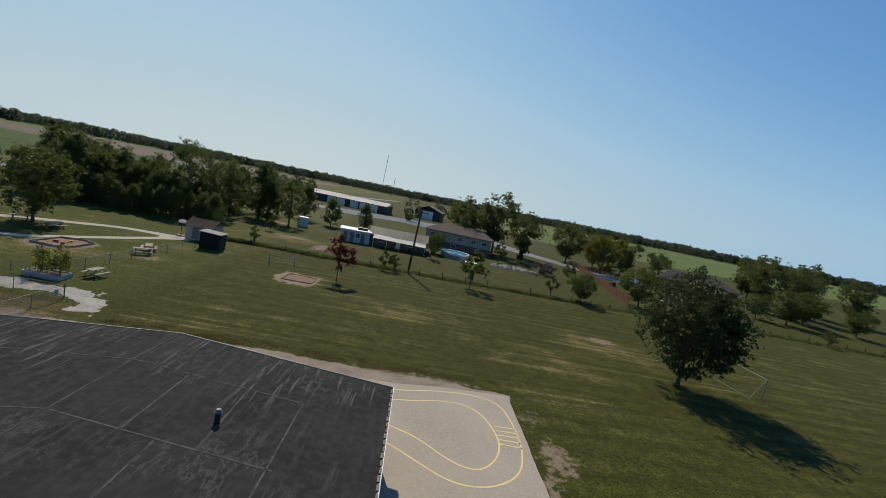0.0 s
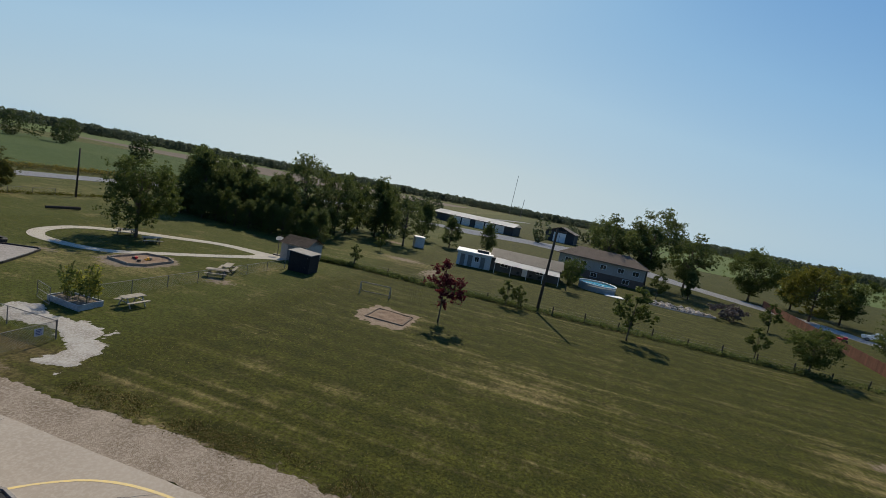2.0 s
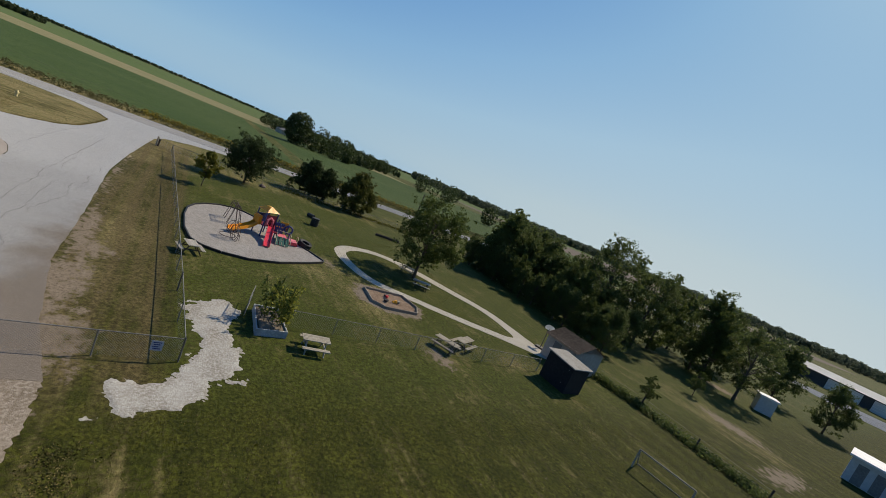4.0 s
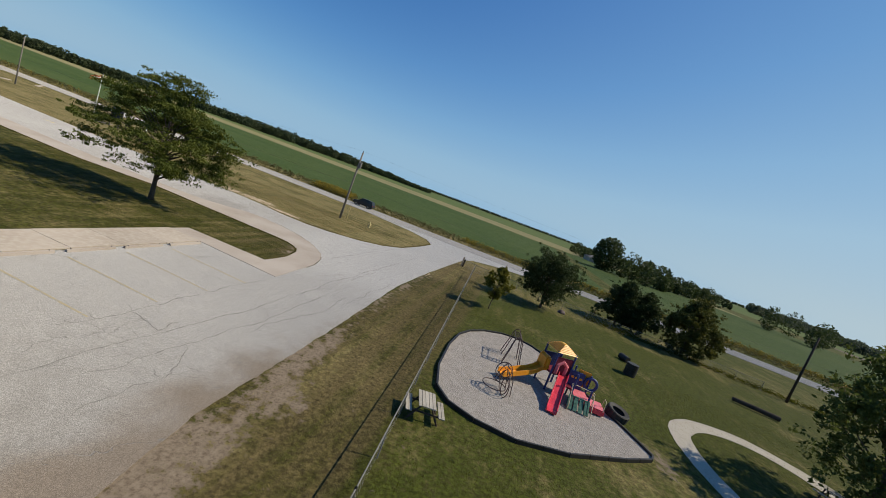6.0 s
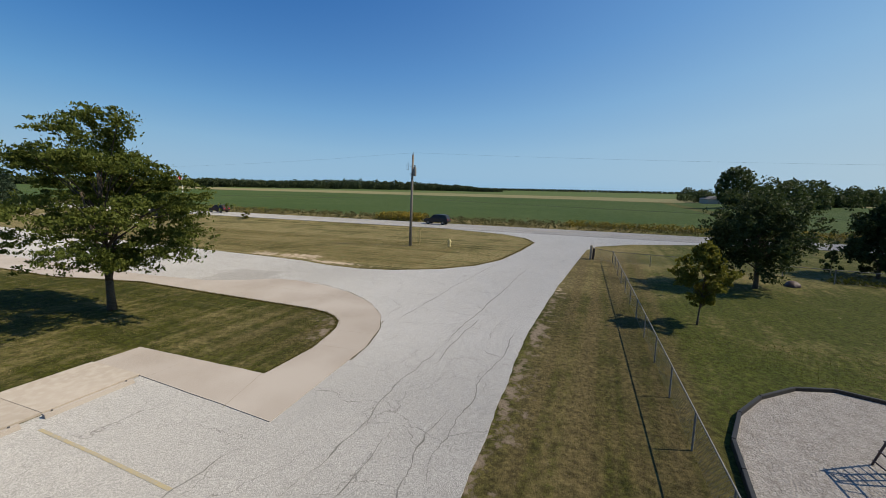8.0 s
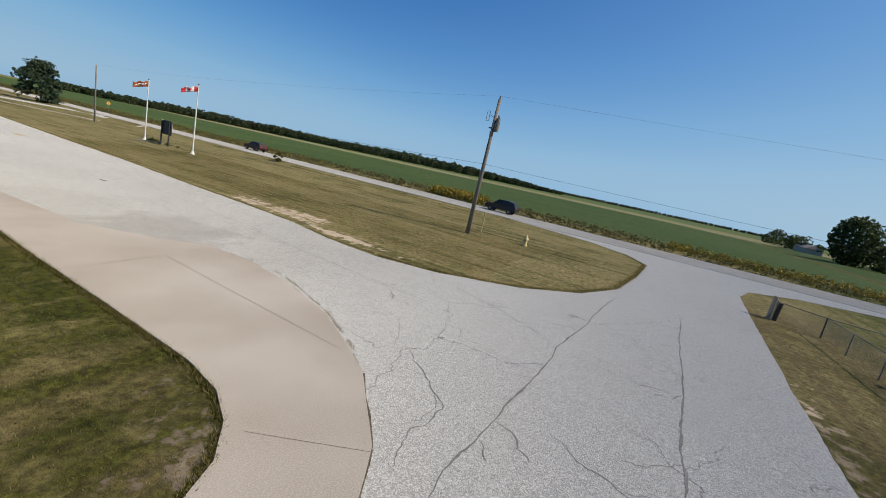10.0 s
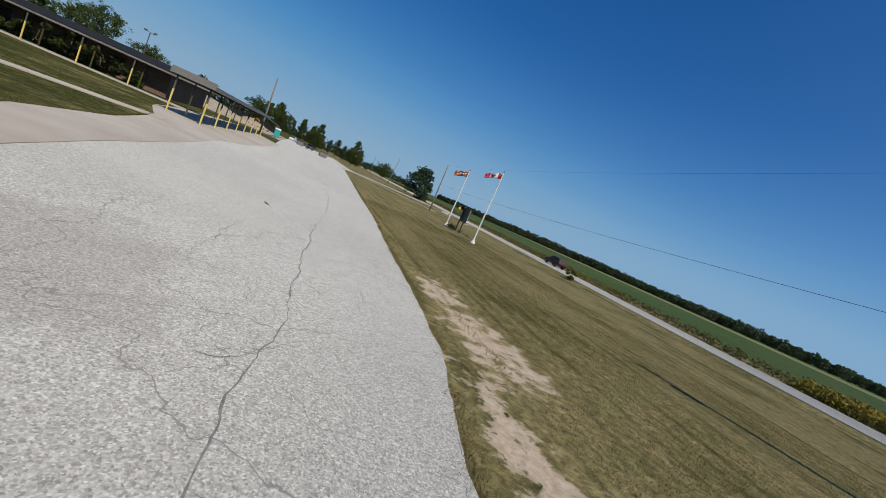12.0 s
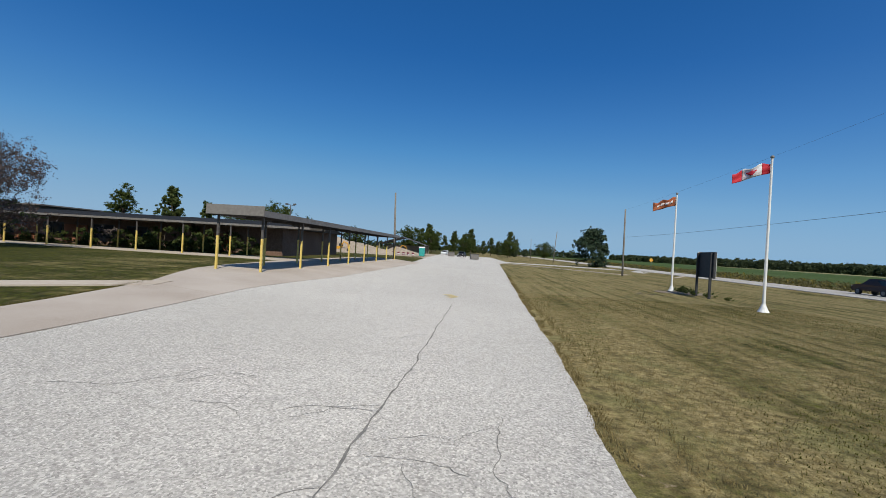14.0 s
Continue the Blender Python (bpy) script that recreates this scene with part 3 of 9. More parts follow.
def ragged(pts, step, amount, seed=0):
    """The outline cut into short steps and shifted about, like the edge of worn paving."""
    out = []
    for i, (ax, ay) in enumerate(pts):
        bx, by = pts[(i + 1) % len(pts)]
        k = max(1, min(260, int(math.hypot(bx - ax, by - ay) / step)))
        for j in range(k):
            x, y = ax + (bx - ax) * j / k, ay + (by - ay) * j / k
            v = 0.7 * noise.noise_vector((x * 0.55, y * 0.55, seed)) + 0.6 * noise.noise_vector((x * 1.9, y * 1.9, seed + 5)) + 0.45 * noise.noise_vector((x * 5.1, y * 5.1, seed + 9))
            out.append((x + v.x * amount, y + v.y * amount))
    return out


def sheet(name, outline, dz, material, parent=None, thick=0.05, cell=0.0, label=""):
    """Paving on the ground: a closed outline, lifted dz over it, with an edge that goes down into the soil."""
    bm = bmesh.new()
    vs = [bm.verts.new((x, y, 0)) for x, y in outline]
    es = [bm.edges.new((vs[k], vs[(k + 1) % len(vs)])) for k in range(len(vs))]
    bmesh.ops.triangle_fill(bm, edges=es, use_beauty=True)
    for f in bm.faces:
        if f.normal.z < 0:
            f.normal_flip()
    if cell:
        xs, ys = [p[0] for p in outline], [p[1] for p in outline]
        for k in range(2):
            lo, hi = (min(xs), max(xs)) if k == 0 else (min(ys), max(ys))
            v = (math.floor(lo / cell) + 1) * cell
            while v < hi:
                bmesh.ops.bisect_plane(bm, geom=bm.verts[:] + bm.edges[:] + bm.faces[:], plane_co=(v, v, 0), plane_no=(1, 0, 0) if k == 0 else (0, 1, 0))
                v += cell
    for v in bm.verts:
        v.co.z = rise(v.co.x, v.co.y) + dz
    edge = [e for e in bm.edges if e.is_boundary]
    low = [g for g in bmesh.ops.extrude_edge_only(bm, edges=edge)["geom"] if isinstance(g, bmesh.types.BMVert)]
    for v in low:
        v.co.z -= thick + dz
    return part(name, bm, material, parent, label)


def strip(name, pts, width, dz, material, parent=None, label=""):
    """A painted line or a crack: a narrow band along points in plan, just above the paving."""
    bm = bmesh.new()
    prev = None
    for i, (x, y) in enumerate(pts):
        ax, ay = pts[max(i - 1, 0)]
        bx, by = pts[min(i + 1, len(pts) - 1)]
        d = math.hypot(bx - ax, by - ay) or 1
        w = width / 2 * (1 + 0.35 * noise.noise((x * 1.3, y * 1.3, 3)))
        nx, ny = -(by - ay) / d * w, (bx - ax) / d * w
        cur = [bm.verts.new((x + s * nx, y + s * ny, rise(x, y) + dz)) for s in (-1, 1)]
        if prev:
            bm.faces.new((prev[0], cur[0], cur[1], prev[1]))
        prev = cur
    bmesh.ops.recalc_face_normals(bm, faces=bm.faces)
    if sum(f.normal.z for f in bm.faces) < 0:
        bmesh.ops.reverse_faces(bm, faces=bm.faces[:])
    return part(name, bm, material, parent, label)


def wiggly(a, b, step=0.35, amount=0.12, seed=0):
    k = max(2, int(math.hypot(b[0] - a[0], b[1] - a[1]) / step))
    out = []
    for i in range(k + 1):
        x, y = a[0] + (b[0] - a[0]) * i / k, a[1] + (b[1] - a[1]) * i / k
        v = noise.noise_vector((x * 0.5, y * 0.5, seed)) + 0.5 * noise.noise_vector((x * 2, y * 2, seed + 2))
        out.append((x + v.x * amount, y + v.y * amount))
    return out


def cards(name, centres, size, material, rng, parent=None, flat=0.0, tall=1.0, kind=""):
    """Very many leaves or blades in one mesh: a small four-sided card at each centre, turned at random."""
    c = np.asarray(centres, float)
    k = len(c)
    u = rng.normal(size=(k, 3))
    u[:, 2] *= 1 - flat
    u /= np.linalg.norm(u, axis=1)[:, None]
    w = rng.normal(size=(k, 3))
    w -= u * (w * u).sum(1)[:, None]
    w /= np.linalg.norm(w, axis=1)[:, None]
    s = (size * rng.uniform(0.6, 1.35, k))[:, None]
    v = np.empty((k, 4, 3))
    v[:, 0], v[:, 1], v[:, 2], v[:, 3] = c - u * s * tall, c + w * s * 0.5, c + u * s * tall, c - w * s * 0.5
    me = bpy.data.meshes.new(name)
    me.from_pydata(v.reshape(-1, 3).tolist(), [], np.arange(4 * k).reshape(-1, 4).tolist())
    me.materials.append(material)
    ob = new(name, me)
    if parent:
        ob.parent = parent
    return ob


def blades(name, xy, height, width, material, rng, label="", category=""):
    """Grass: upright leaning blades, three corners each."""
    k = len(xy)
    a = rng.uniform(0, 2 * math.pi, k)
    h = height * rng.uniform(0.5, 1.3, k)
    lean = rng.normal(size=(k, 2)) * (h * 0.45)[:, None]
    z = np.array([rise(x, y) for x, y in xy])
    d = np.stack([np.cos(a), np.sin(a)], 1) * (width * rng.uniform(0.6, 1.4, k))[:, None]
    v = np.empty((k, 3, 3))
    v[:, 0, :2], v[:, 1, :2], v[:, 2, :2] = xy - d, xy + d, xy + lean
    v[:, 0, 2] = v[:, 1, 2] = z - 0.005
    v[:, 2, 2] = z + h
    me = bpy.data.meshes.new(name)
    me.from_pydata(v.reshape(-1, 3).tolist(), [], np.arange(3 * k).reshape(-1, 3).tolist())
    me.materials.append(material)
    return tagged(new(name, me), label, category, kind="stuff")


def inside(outline, x, y):
    """How far a point lies inside an outline in plan, in metres; negative outside."""
    p = np.asarray(outline, float)
    q = np.roll(p, -1, 0)
    d = q - p
    t = np.clip(((x - p[:, 0]) * d[:, 0] + (y - p[:, 1]) * d[:, 1]) / (d ** 2).sum(1), 0, 1)
    far = np.hypot(p[:, 0] + t * d[:, 0] - x, p[:, 1] + t * d[:, 1] - y).min()
    cross = (p[:, 1] > y) != (q[:, 1] > y)
    at = p[:, 0] + (y - p[:, 1]) / np.where(d[:, 1] == 0, 1e-9, d[:, 1]) * d[:, 0]
    return far if (cross & (x < at)).sum() % 2 else -far


def patch(name, outline, top, material, label, category, cell=0.13, wild=0.5, seed=0, core=0.5):
    """Loose gravel or soil spread on the ground: it thins out unevenly towards its edge and dips under the turf there."""
    xs, ys = [p[0] for p in outline], [p[1] for p in outline]
    gx, gy = np.arange(min(xs) - 0.6, max(xs) + 0.6, cell), np.arange(min(ys) - 0.6, max(ys) + 0.6, cell)
    co, keep = [], []
    for y in gy:
        for x in gx:
            f = min(core, inside(outline, x, y))
            if f > -0.8:
                f += wild * (0.9 * noise.noise((x * 0.55, y * 0.55, seed)) + 0.75 * noise.noise((x * 1.5, y * 1.5, seed + 4)) + 0.5 * noise.noise((x * 3.6, y * 3.6, seed + 8)) + 0.3 * noise.noise((x * 8.0, y * 8.0, seed + 12)))
            keep.append(f > -0.3)
            co.append((x, y, rise(x, y) + max(-0.06, min(top, 0.16 * f)) + 0.012 * noise.noise((x * 6, y * 6, seed))))
    nx = len(gx)
    faces = [(j * nx + i, j * nx + i + 1, (j + 1) * nx + i + 1, (j + 1) * nx + i) for j in range(len(gy) - 1) for i in range(nx - 1)]
    faces = [f for f in faces if any(keep[k] for k in f)]
    used = sorted({k for f in faces for k in f})
    slot = {k: i for i, k in enumerate(used)}
    me = bpy.data.meshes.new(name)
    me.from_pydata([co[k] for k in used], [], [tuple(slot[k] for k in f) for f in faces])
    me.materials.append(material)
    for p in me.polygons:
        p.use_smooth = True
    return tagged(new(name, me), label, category, kind="structure")


# ---- the ground ----
def bump_at(x, y, cx, cy, rx, ry):
    d = math.hypot((x - cx) / rx, (y - cy) / ry)
    return max(0.0, 1.25 - d) if d < 1.25 else 0.0


BARE = [(-69.2, -1.6, 1.1, 2.4), (-69.4, 1.6, 1.3, 2.0), (-69.6, 3.4, 1.3, 1.2), (-68.2, 7.0, 0.8, 3.6), (-67.6, 11.0, 0.5, 1.6), (-50, 26.4, 9, 0.6), (-39, 26.8, 6, 1.0), (-31, 27.4, 4.5, 1.5), (-35.5, 28.2, 2, 0.8), (-25.5, 28.2, 3.6, 1.4), (-64, 26.3, 8, 0.45), (-53.2, 17.2, 1.4, 0.5), (-55.4, 15.3, 0.5, 1.2), (-54.7, 15.8, 0.6, 0.8), (-57.5, 26.2, 3.0, 0.45), (10.2, 21.5, 1.3, 2.2), (9.5, 25.5, 0.7, 1.6), (9.2, 18.6, 0.6, 1.6),
        (24.2, 47.4, 2.6, 1.6), (-42.5, 36.5, 0.7, 1.4), (-44, 44.2, 1.6, 0.7), (-22.5, 82, 4.5, 2.0), (-16, 76, 1.6, 5), (-28.5, 48, 1.8, 1.2), (-9, 29.3, 12, 0.5), (2, 28.9, 6, 0.5),
        (-31, 100, 3, 2), (-66.8, 26.6, 4, 0.2), (-44.6, 44.3, 1.6, 0.6), (-38.0, 45.2, 2.0, 0.6), (-35.0, 48.2, 0.6, 1.8)]
DRYSPOTS = [(0, 46, 8, 4, 0.32), (15, 37, 9, 4, 0.3), (23, 45, 7, 5, 0.4), (-3, 42, 9, 2.5, 0.2), (-40, 29, 20, 1.6, 0.12), (-18, 30, 8, 1.5, 0.15), (-43, 42, 4, 5, 0.25), (-37, 46, 6, 5, 0.3), (-52, 12, 3, 4, 0.3),
            (-22, 80, 9, 8, 0.4), (-30, 52, 3, 9, 0.25), (-40, 27.9, 30, 0.9, 0.3), (-69.6, -20, 1.6, 24, 0.35), (-37.5, 48, 3.4, 3.2, 0.3), (-12.6, 51.3, 3.2, 3.0, 0.35)]


def ground():
    fine_x = np.arange(-124, 72.01, 1.0)
    fine_y = np.arange(-92, 112.01, 1.0)
    out = [2400, 1300, 700, 380, 220, 120, 70, 40, 20, 8]
    xs = np.r_[[-124 - o for o in out], fine_x, [72 + o for o in out[::-1]]]
    ys = np.r_[[-92 - o for o in out], fine_y, [112 + o for o in out[::-1]]]
    nx, ny = len(xs), len(ys)
    co, dry, dirt, mow, comb = [], [], [], [], []
    for y in ys:
        for x in xs:
            co.append((x, y, rise(x, y)))
            front = smooth(-64.5, -67.5, x) * smooth(40, 20, y)
            d = 0.06 + 0.65 * front + 0.20 * smooth(-28, -40, x) * smooth(22, 12, y) * (1 - front) + 0.1 * smooth(31, 33, y) * smooth(-22, -27, x) * smooth(-88, -80, x)
            d += 0.16 * smooth(32, 30, y) * smooth(25.5, 27, y) * smooth(-92, -86, x) * smooth(-22, -26, x) + 0.22 * smooth(-70, -80, x) * smooth(26, 30, y)
            for cx, cy, rx, ry, a in DRYSPOTS:
                d += a * min(1.0, bump_at(x, y, cx, cy, rx, ry))
            if y > 68.5 and x > -30:
                d -= 0.08
            dry.append(min(1.0, d))
            dirt.append(max([min(0.80, 0.85 * bump_at(x, y, *b)) for b in BARE]))
            comb.append(0.25 + 0.75 * max(0.6 * front, 0.5 * smooth(-24, -18, x)) + (0.5 if x < -44 and y < 20 else 0.0) * (1 - front) + (0.1 if 26 < y < 31 and x < -30 else 0.0))
            mow.append(front if x < -66 else (0.0 if y > 28 else 0.4))
    faces = [(j * nx + i, j * nx + i + 1, (j + 1) * nx + i + 1, (j + 1) * nx + i) for j in range(ny - 1) for i in range(nx - 1)]
    me = bpy.data.meshes.new("ground")
    me.from_pydata(co, [], faces)
    for key, values in (("dry", dry), ("dirt", dirt), ("mow", mow), ("comb", comb)):
        me.attributes.new(key, "FLOAT", "POINT").data.foreach_set("value", values)
    me.materials.append(TURF)
    for p in me.polygons:
        p.use_smooth = True
    return tagged(new("ground", me), "mown lawn, green and dry, with bare soil patches", "lawn", kind="structure")


ground()

# fields across the road and beyond the houses
def field(name, x0, y0, x1, y1, z, material, label):
    bm = bmesh.new()
    bmesh.ops.create_grid(bm, x_segments=24, y_segments=24, size=0.5)
    for v in bm.verts:
        v.co = ((x0 + x1) / 2 + v.co.x * (x1 - x0), (y0 + y1) / 2 + v.co.y * (y1 - y0), 0)
        edge = abs(v.co.x - x0) < 0.1 or abs(v.co.x - x1) < 0.1 or abs(v.co.y - y0) < 0.1 or abs(v.co.y - y1) < 0.1
        v.co.z = -0.05 if edge else z + 0.12 * noise.noise((v.co.x * 0.05, v.co.y * 0.05, 1))
    return tagged(part(name, bm, material, smoothed=True), label, "field", kind="structure")


field("field_soy", -330, -900, -121, 62, 0.5, FIELD, "green soybean field beside the road")
field("field_stubble", -460, -900, -331, 200, 0.35, STUBBLE, "pale stubble strip behind the green field")
field("field_far", -1500, -1200, -461, 900, 0.3, FARGREEN, "far yellowish green field")
field("field_north", -330, 63, -121, 330, 0.4, FIELD, "green field beyond the road")
field("field_ploughed", -600, 331, -121, 700, 0.15, mat("ploughed_soil", (0.155, 0.12, 0.095), (0.12, 0.09, 0.07), (0.19, 0.155, 0.125), 0.02, 0.6, 0.95, bump=0.8, bump_s=1.5, dist=0.2), "bare brown ploughed field")
field("field_east", 60, 230, 700, 900, 0.3, FARGREEN, "far light green field behind the houses")

# the road and the drives
road = sheet("road", [(-110.3, -1500), (-101.6, -1500), (-101.6, -60), (-101.6, 60), (-99.5, 95), (-92, 150), (-70, 260), (-20, 480), (-28, 482), (-79, 262), (-101, 152), (-108.3, 96), (-110.3, 60), (-110.3, -60)], 0.05, ROAD, thick=0.2)
tagged(road, "grey two-lane country road", "road", kind="structure")
for x in (-105.8, -106.15):
    strip("centre_line", [(x, y) for y in range(-400, 61, 20)], 0.1, 0.056, FADED, road)
drive_outline = [(-23, 26.0), (-23, 28.6), (-27, 27.6), (-33, 26.6), (-42, 26.3), (-56, 25.6), (-66, 25.8), (-80, 26.5), (-87, 26.9), (-91, 28.0), (-95, 32), (-99, 40), (-102.2, 48), (-102.2, 2), (-100.2, 9), (-98.3, 15), (-95, 18.6), (-90.5, 20.6), (-83, 20.4), (-76, 19.8), (-72.2, 18.5), (-69.4, 16.3), (-67.4, 13.2), (-66.6, 10.4), (-66.8, 7.2), (-67.6, 3.6), (-67.85, 0), (-68.2, -8), (-68.7, -15), (-69.0, -25), (-69.8, -45), (-71.3, -84), (-74, -96), (-102.2, -90), (-102.2, -97), (-74, -103), (-72.5, -160), (-55, -160), (-57, -90), (-58.3, -62), (-58.2, -45), (-57.8, -31), (-57.3, -22), (-57.4, -13), (-57.2, 2), (-57.2, 15), (-54, 18.6), (-47.5, 18.6), (-47.5, 14.1), (-36, 14.1), (-23, 14.1)]
drive = sheet("driveway", ragged(drive_outline, 0.2, 0.065, 3), 0.025, ASPHALT, thick=0.12, cell=4.0)
tagged(drive, "bleached grey cracked asphalt drive and parking lot", "driveway", kind="structure")
def crack_line(pts, w, seed, branches=3, rough=0.075):
    """A crack along rough stops: jagged at every scale, thin at its ends, with short branches."""
    rng = random.Random(seed)
    line = [Vector(p[:2]) for p in pts]
    amp = rough * 3.0
    while max((line[i + 1] - line[i]).length for i in range(len(line) - 1)) > 0.14:
        out = [line[0]]
        for a, b in zip(line, line[1:]):
            d = b - a
            out += [a + d * rng.uniform(0.42, 0.58) + Vector((-d.y, d.x)) * rng.uniform(-1, 1) * min(0.16, amp / max(0.3, d.length)), b] if d.length > 0.14 else [b]
        line, amp = out, amp * 0.6
    n = len(line)
    bm = bmesh.new()
    prev = None
    for i, q in enumerate(line):
        t = (line[min(i + 1, n - 1)] - line[max(i - 1, 0)]).normalized()
        wide = w * (0.21 if pts[0][1] > 13 and pts[0][0] > -56.5 else 0.20 if pts[0][1] > 13 else 0.115) * min(1.0, 0.25 + 6.0 * min(i, n - 1 - i) / n) * (0.55 + 0.9 * abs(noise.noise((q.x * 1.7, q.y * 1.7, seed))) * 2)
        cur = [bm.verts.new((q.x - t.y * wide * e, q.y + t.x * wide * e, rise(q.x, q.y) + 0.0305)) for e in (-1, 1)]
        if prev:
            bm.faces.new((prev[0], cur[0], cur[1], prev[1]))
        prev = cur
    bmesh.ops.recalc_face_normals(bm, faces=bm.faces)
    part("crack", bm, CRACK, drive, "dark weathered crack in the asphalt")
    for _ in range(branches):
        i = rng.randrange(n // 8, n - n // 8)
        d = (line[min(i + 3, n - 1)] - line[i - 3]).normalized()
        side = rng.choice((-1, 1)) * rng.uniform(0.6, 1.4)
        e = Vector((d.x * math.cos(side) - d.y * math.sin(side), d.x * math.sin(side) + d.y * math.cos(side)))
        crack_line([line[i], line[i] + e * rng.uniform(0.5, 1.6)], w * 0.6, rng.randrange(10 ** 6), 0, 0.1)


# laying joints that opened into cracks, and cracks across them
JOINTS = (((-65.95, -23.6), (-65.7, -14.9), (-65.5, -10.1), (-65.2, -6.5)), ((-65.2, -6.5), (-64.85, -3.9), (-64.6, -0.6), (-64.55, 2.0), (-64.5, 4.2)), ((-64.5, 4.2), (-64.0, 6.7), (-63.8, 9.8), (-63.6, 12.4), (-63.5, 15.1)),
          ((-73.9, 22.9), (-61.9, 22.6), (-58.1, 22.6), (-54.1, 22.6)), ((-58.0, 22.9), (-55.6, 22.85), (-52.0, 23.0)), ((-74.0, 20.0), (-70.7, 19.7), (-63.8, 19.3), (-58.5, 19.3), (-55.6, 19.3)))
for k, pts in enumerate(JOINTS):
    crack_line(pts, 0.11 if k < 3 else 0.10, 100 + k, 5, 0.04)
LOT_CRACKS = (((-33.3, 20.2), (-37.9, 20.5), (-41.7, 20.2), (-45.9, 20.5)), ((-32.2, 23.2), (-34.0, 23.3), (-38.1, 23.5), (-42.3, 23.7), (-47.5, 23.5)), ((-38.1, 24.0), (-41.4, 24.3), (-44.5, 24.8), (-49.1, 24.6)), ((-31, 24.6), (-33.8, 24.7), (-36.1, 23.3)),
              ((-36.6, 19.9), (-35.9, 22.2), (-37.2, 22.0)), ((-30.0, 22.2), (-36.0, 22.4), (-45.0, 22.5)), ((-46, 25.2), (-51, 24.9), (-57, 25.0)), ((-45, 22.6), (-50, 22.4), (-54, 22.6)))
for k, pts in enumerate(LOT_CRACKS):
    crack_line(pts, 0.074, 140 + k, 2, 0.08)
for k, pts in enumerate((((-62.9, -2.1), (-62.7, 1.0), (-62.6, 2.8)), ((-60.9, -1.5), (-60.9, 0.7)), ((-64.6, -0.6), (-65.7, -0.7)), ((-62.4, -11.6), (-62.7, -12.1), (-63.5, -12.3)), ((-63.1, -11.1), (-63.7, -11.1)), ((-60.7, -11.2), (-61.8, -11.5), (-62.6, -12.6)),
                         ((-65.7, -10.1), (-66.4, -10.1), (-66.8, -9.9)), ((-67.2, -11.5), (-67.2, -9.6)), ((-65.9, 1.1), (-65.9, 2.8)), ((-56.0, 19.7), (-56.4, 21.2), (-56.4, 22.4)), ((-59.2, 20.3), (-58.5, 21.6), (-58.4, 22.3)), ((-58.3, 24.1), (-55.3, 24.2)),
                         ((-60.1, 16.3), (-58.3, 18.4), (-56.4, 18.6)), ((-54.6, 20.1), (-53.2, 20.0)), ((-63.0, 10.6), (-62.0, 12.9), (-62.0, 14.1)), ((-65.9, 9.6), (-64.3, 10.0)), ((-65.3, 10.6), (-65.4, 11.8), (-66.3, 12.8), (-66.8, 14.5), (-66.8, 15.2)),
                         ((-60.8, 9.0), (-62.3, 9.4), (-63.8, 9.8)), ((-63.8, 19.4), (-63.5, 22.6)), ((-66.5, 14), (-64.2, 18.9)), ((-62.6, 2.8), (-64.5, 3.1)), ((-62.7, 1.0), (-63.6, -1.2), (-64.7, -2.2)))):
    crack_line(pts, 0.055, 300 + k, 1, 0.07)
APRON_SEAM = ((-51.0, 19.85), (-52.6, 19.66), (-54.6, 19.1), (-56.45, 18.1), (-58.15, 16.5), (-59.75, 13.9), (-60.55, 11.5), (-60.95, 9.0), (-60.75, 7.3))
SEAMFILL = mat("weedy_joint", (0.12, 0.105, 0.075), (0.07, 0.06, 0.045), (0.20, 0.17, 0.12), 3.0, 15.0, 0.95, bump=0.4)
for k, (a, b) in enumerate(zip(APRON_SEAM, APRON_SEAM[1:])):
    strip("seam", wiggly(a, b, 0.15, 0.08, 3 + k), 0.11, 0.0315 + 0.0005 * (k % 2), SEAMFILL, drive, "dark weedy joint along the apron")
for k in range(9):
    rng = random.Random(900 + k)
    x, y, t = rng.uniform(-66, -31), rng.uniform(15.5, 25.5), rng.uniform(0, 6.28)
    crack_line([(x, y), (x + 1.2 * math.cos(t), y + 1.2 * math.sin(t))], 0.026, 1000 + k, 1)
WORNLINE = mat("worn_yellow_paint", (0.40, 0.345, 0.235), (0.335, 0.315, 0.28), (0.46, 0.375, 0.19), 2.2, 14.0, 0.9, bump=0.2)
for x in (-38.0, -40.95, -43.85, -35.05, -32.1):
    strip("bay_line", [(x, 14.9), (x + 0.1, 17.5), (x + 0.25, 20.2)], 0.09, 0.031, WORNLINE, drive, "worn yellow parking bay line")
strip("arrow_mark", [(-65.6, -25.0), (-65.9, -25.4), (-65.5, -26.2)], 0.45, 0.031, YELLOW, drive, "faded yellow ground mark")
bm = bmesh.new()
prism(bm, ragged([(-63.22, -5.55), (-63.05, -5.68), (-62.95, -6.02), (-63.03, -6.10), (-63.12, -5.85)], 0.03, 0.05, 9), 0.02, 0.034)
part("patch", bm, SEAMFILL, drive, "dark weedy spot in the asphalt")

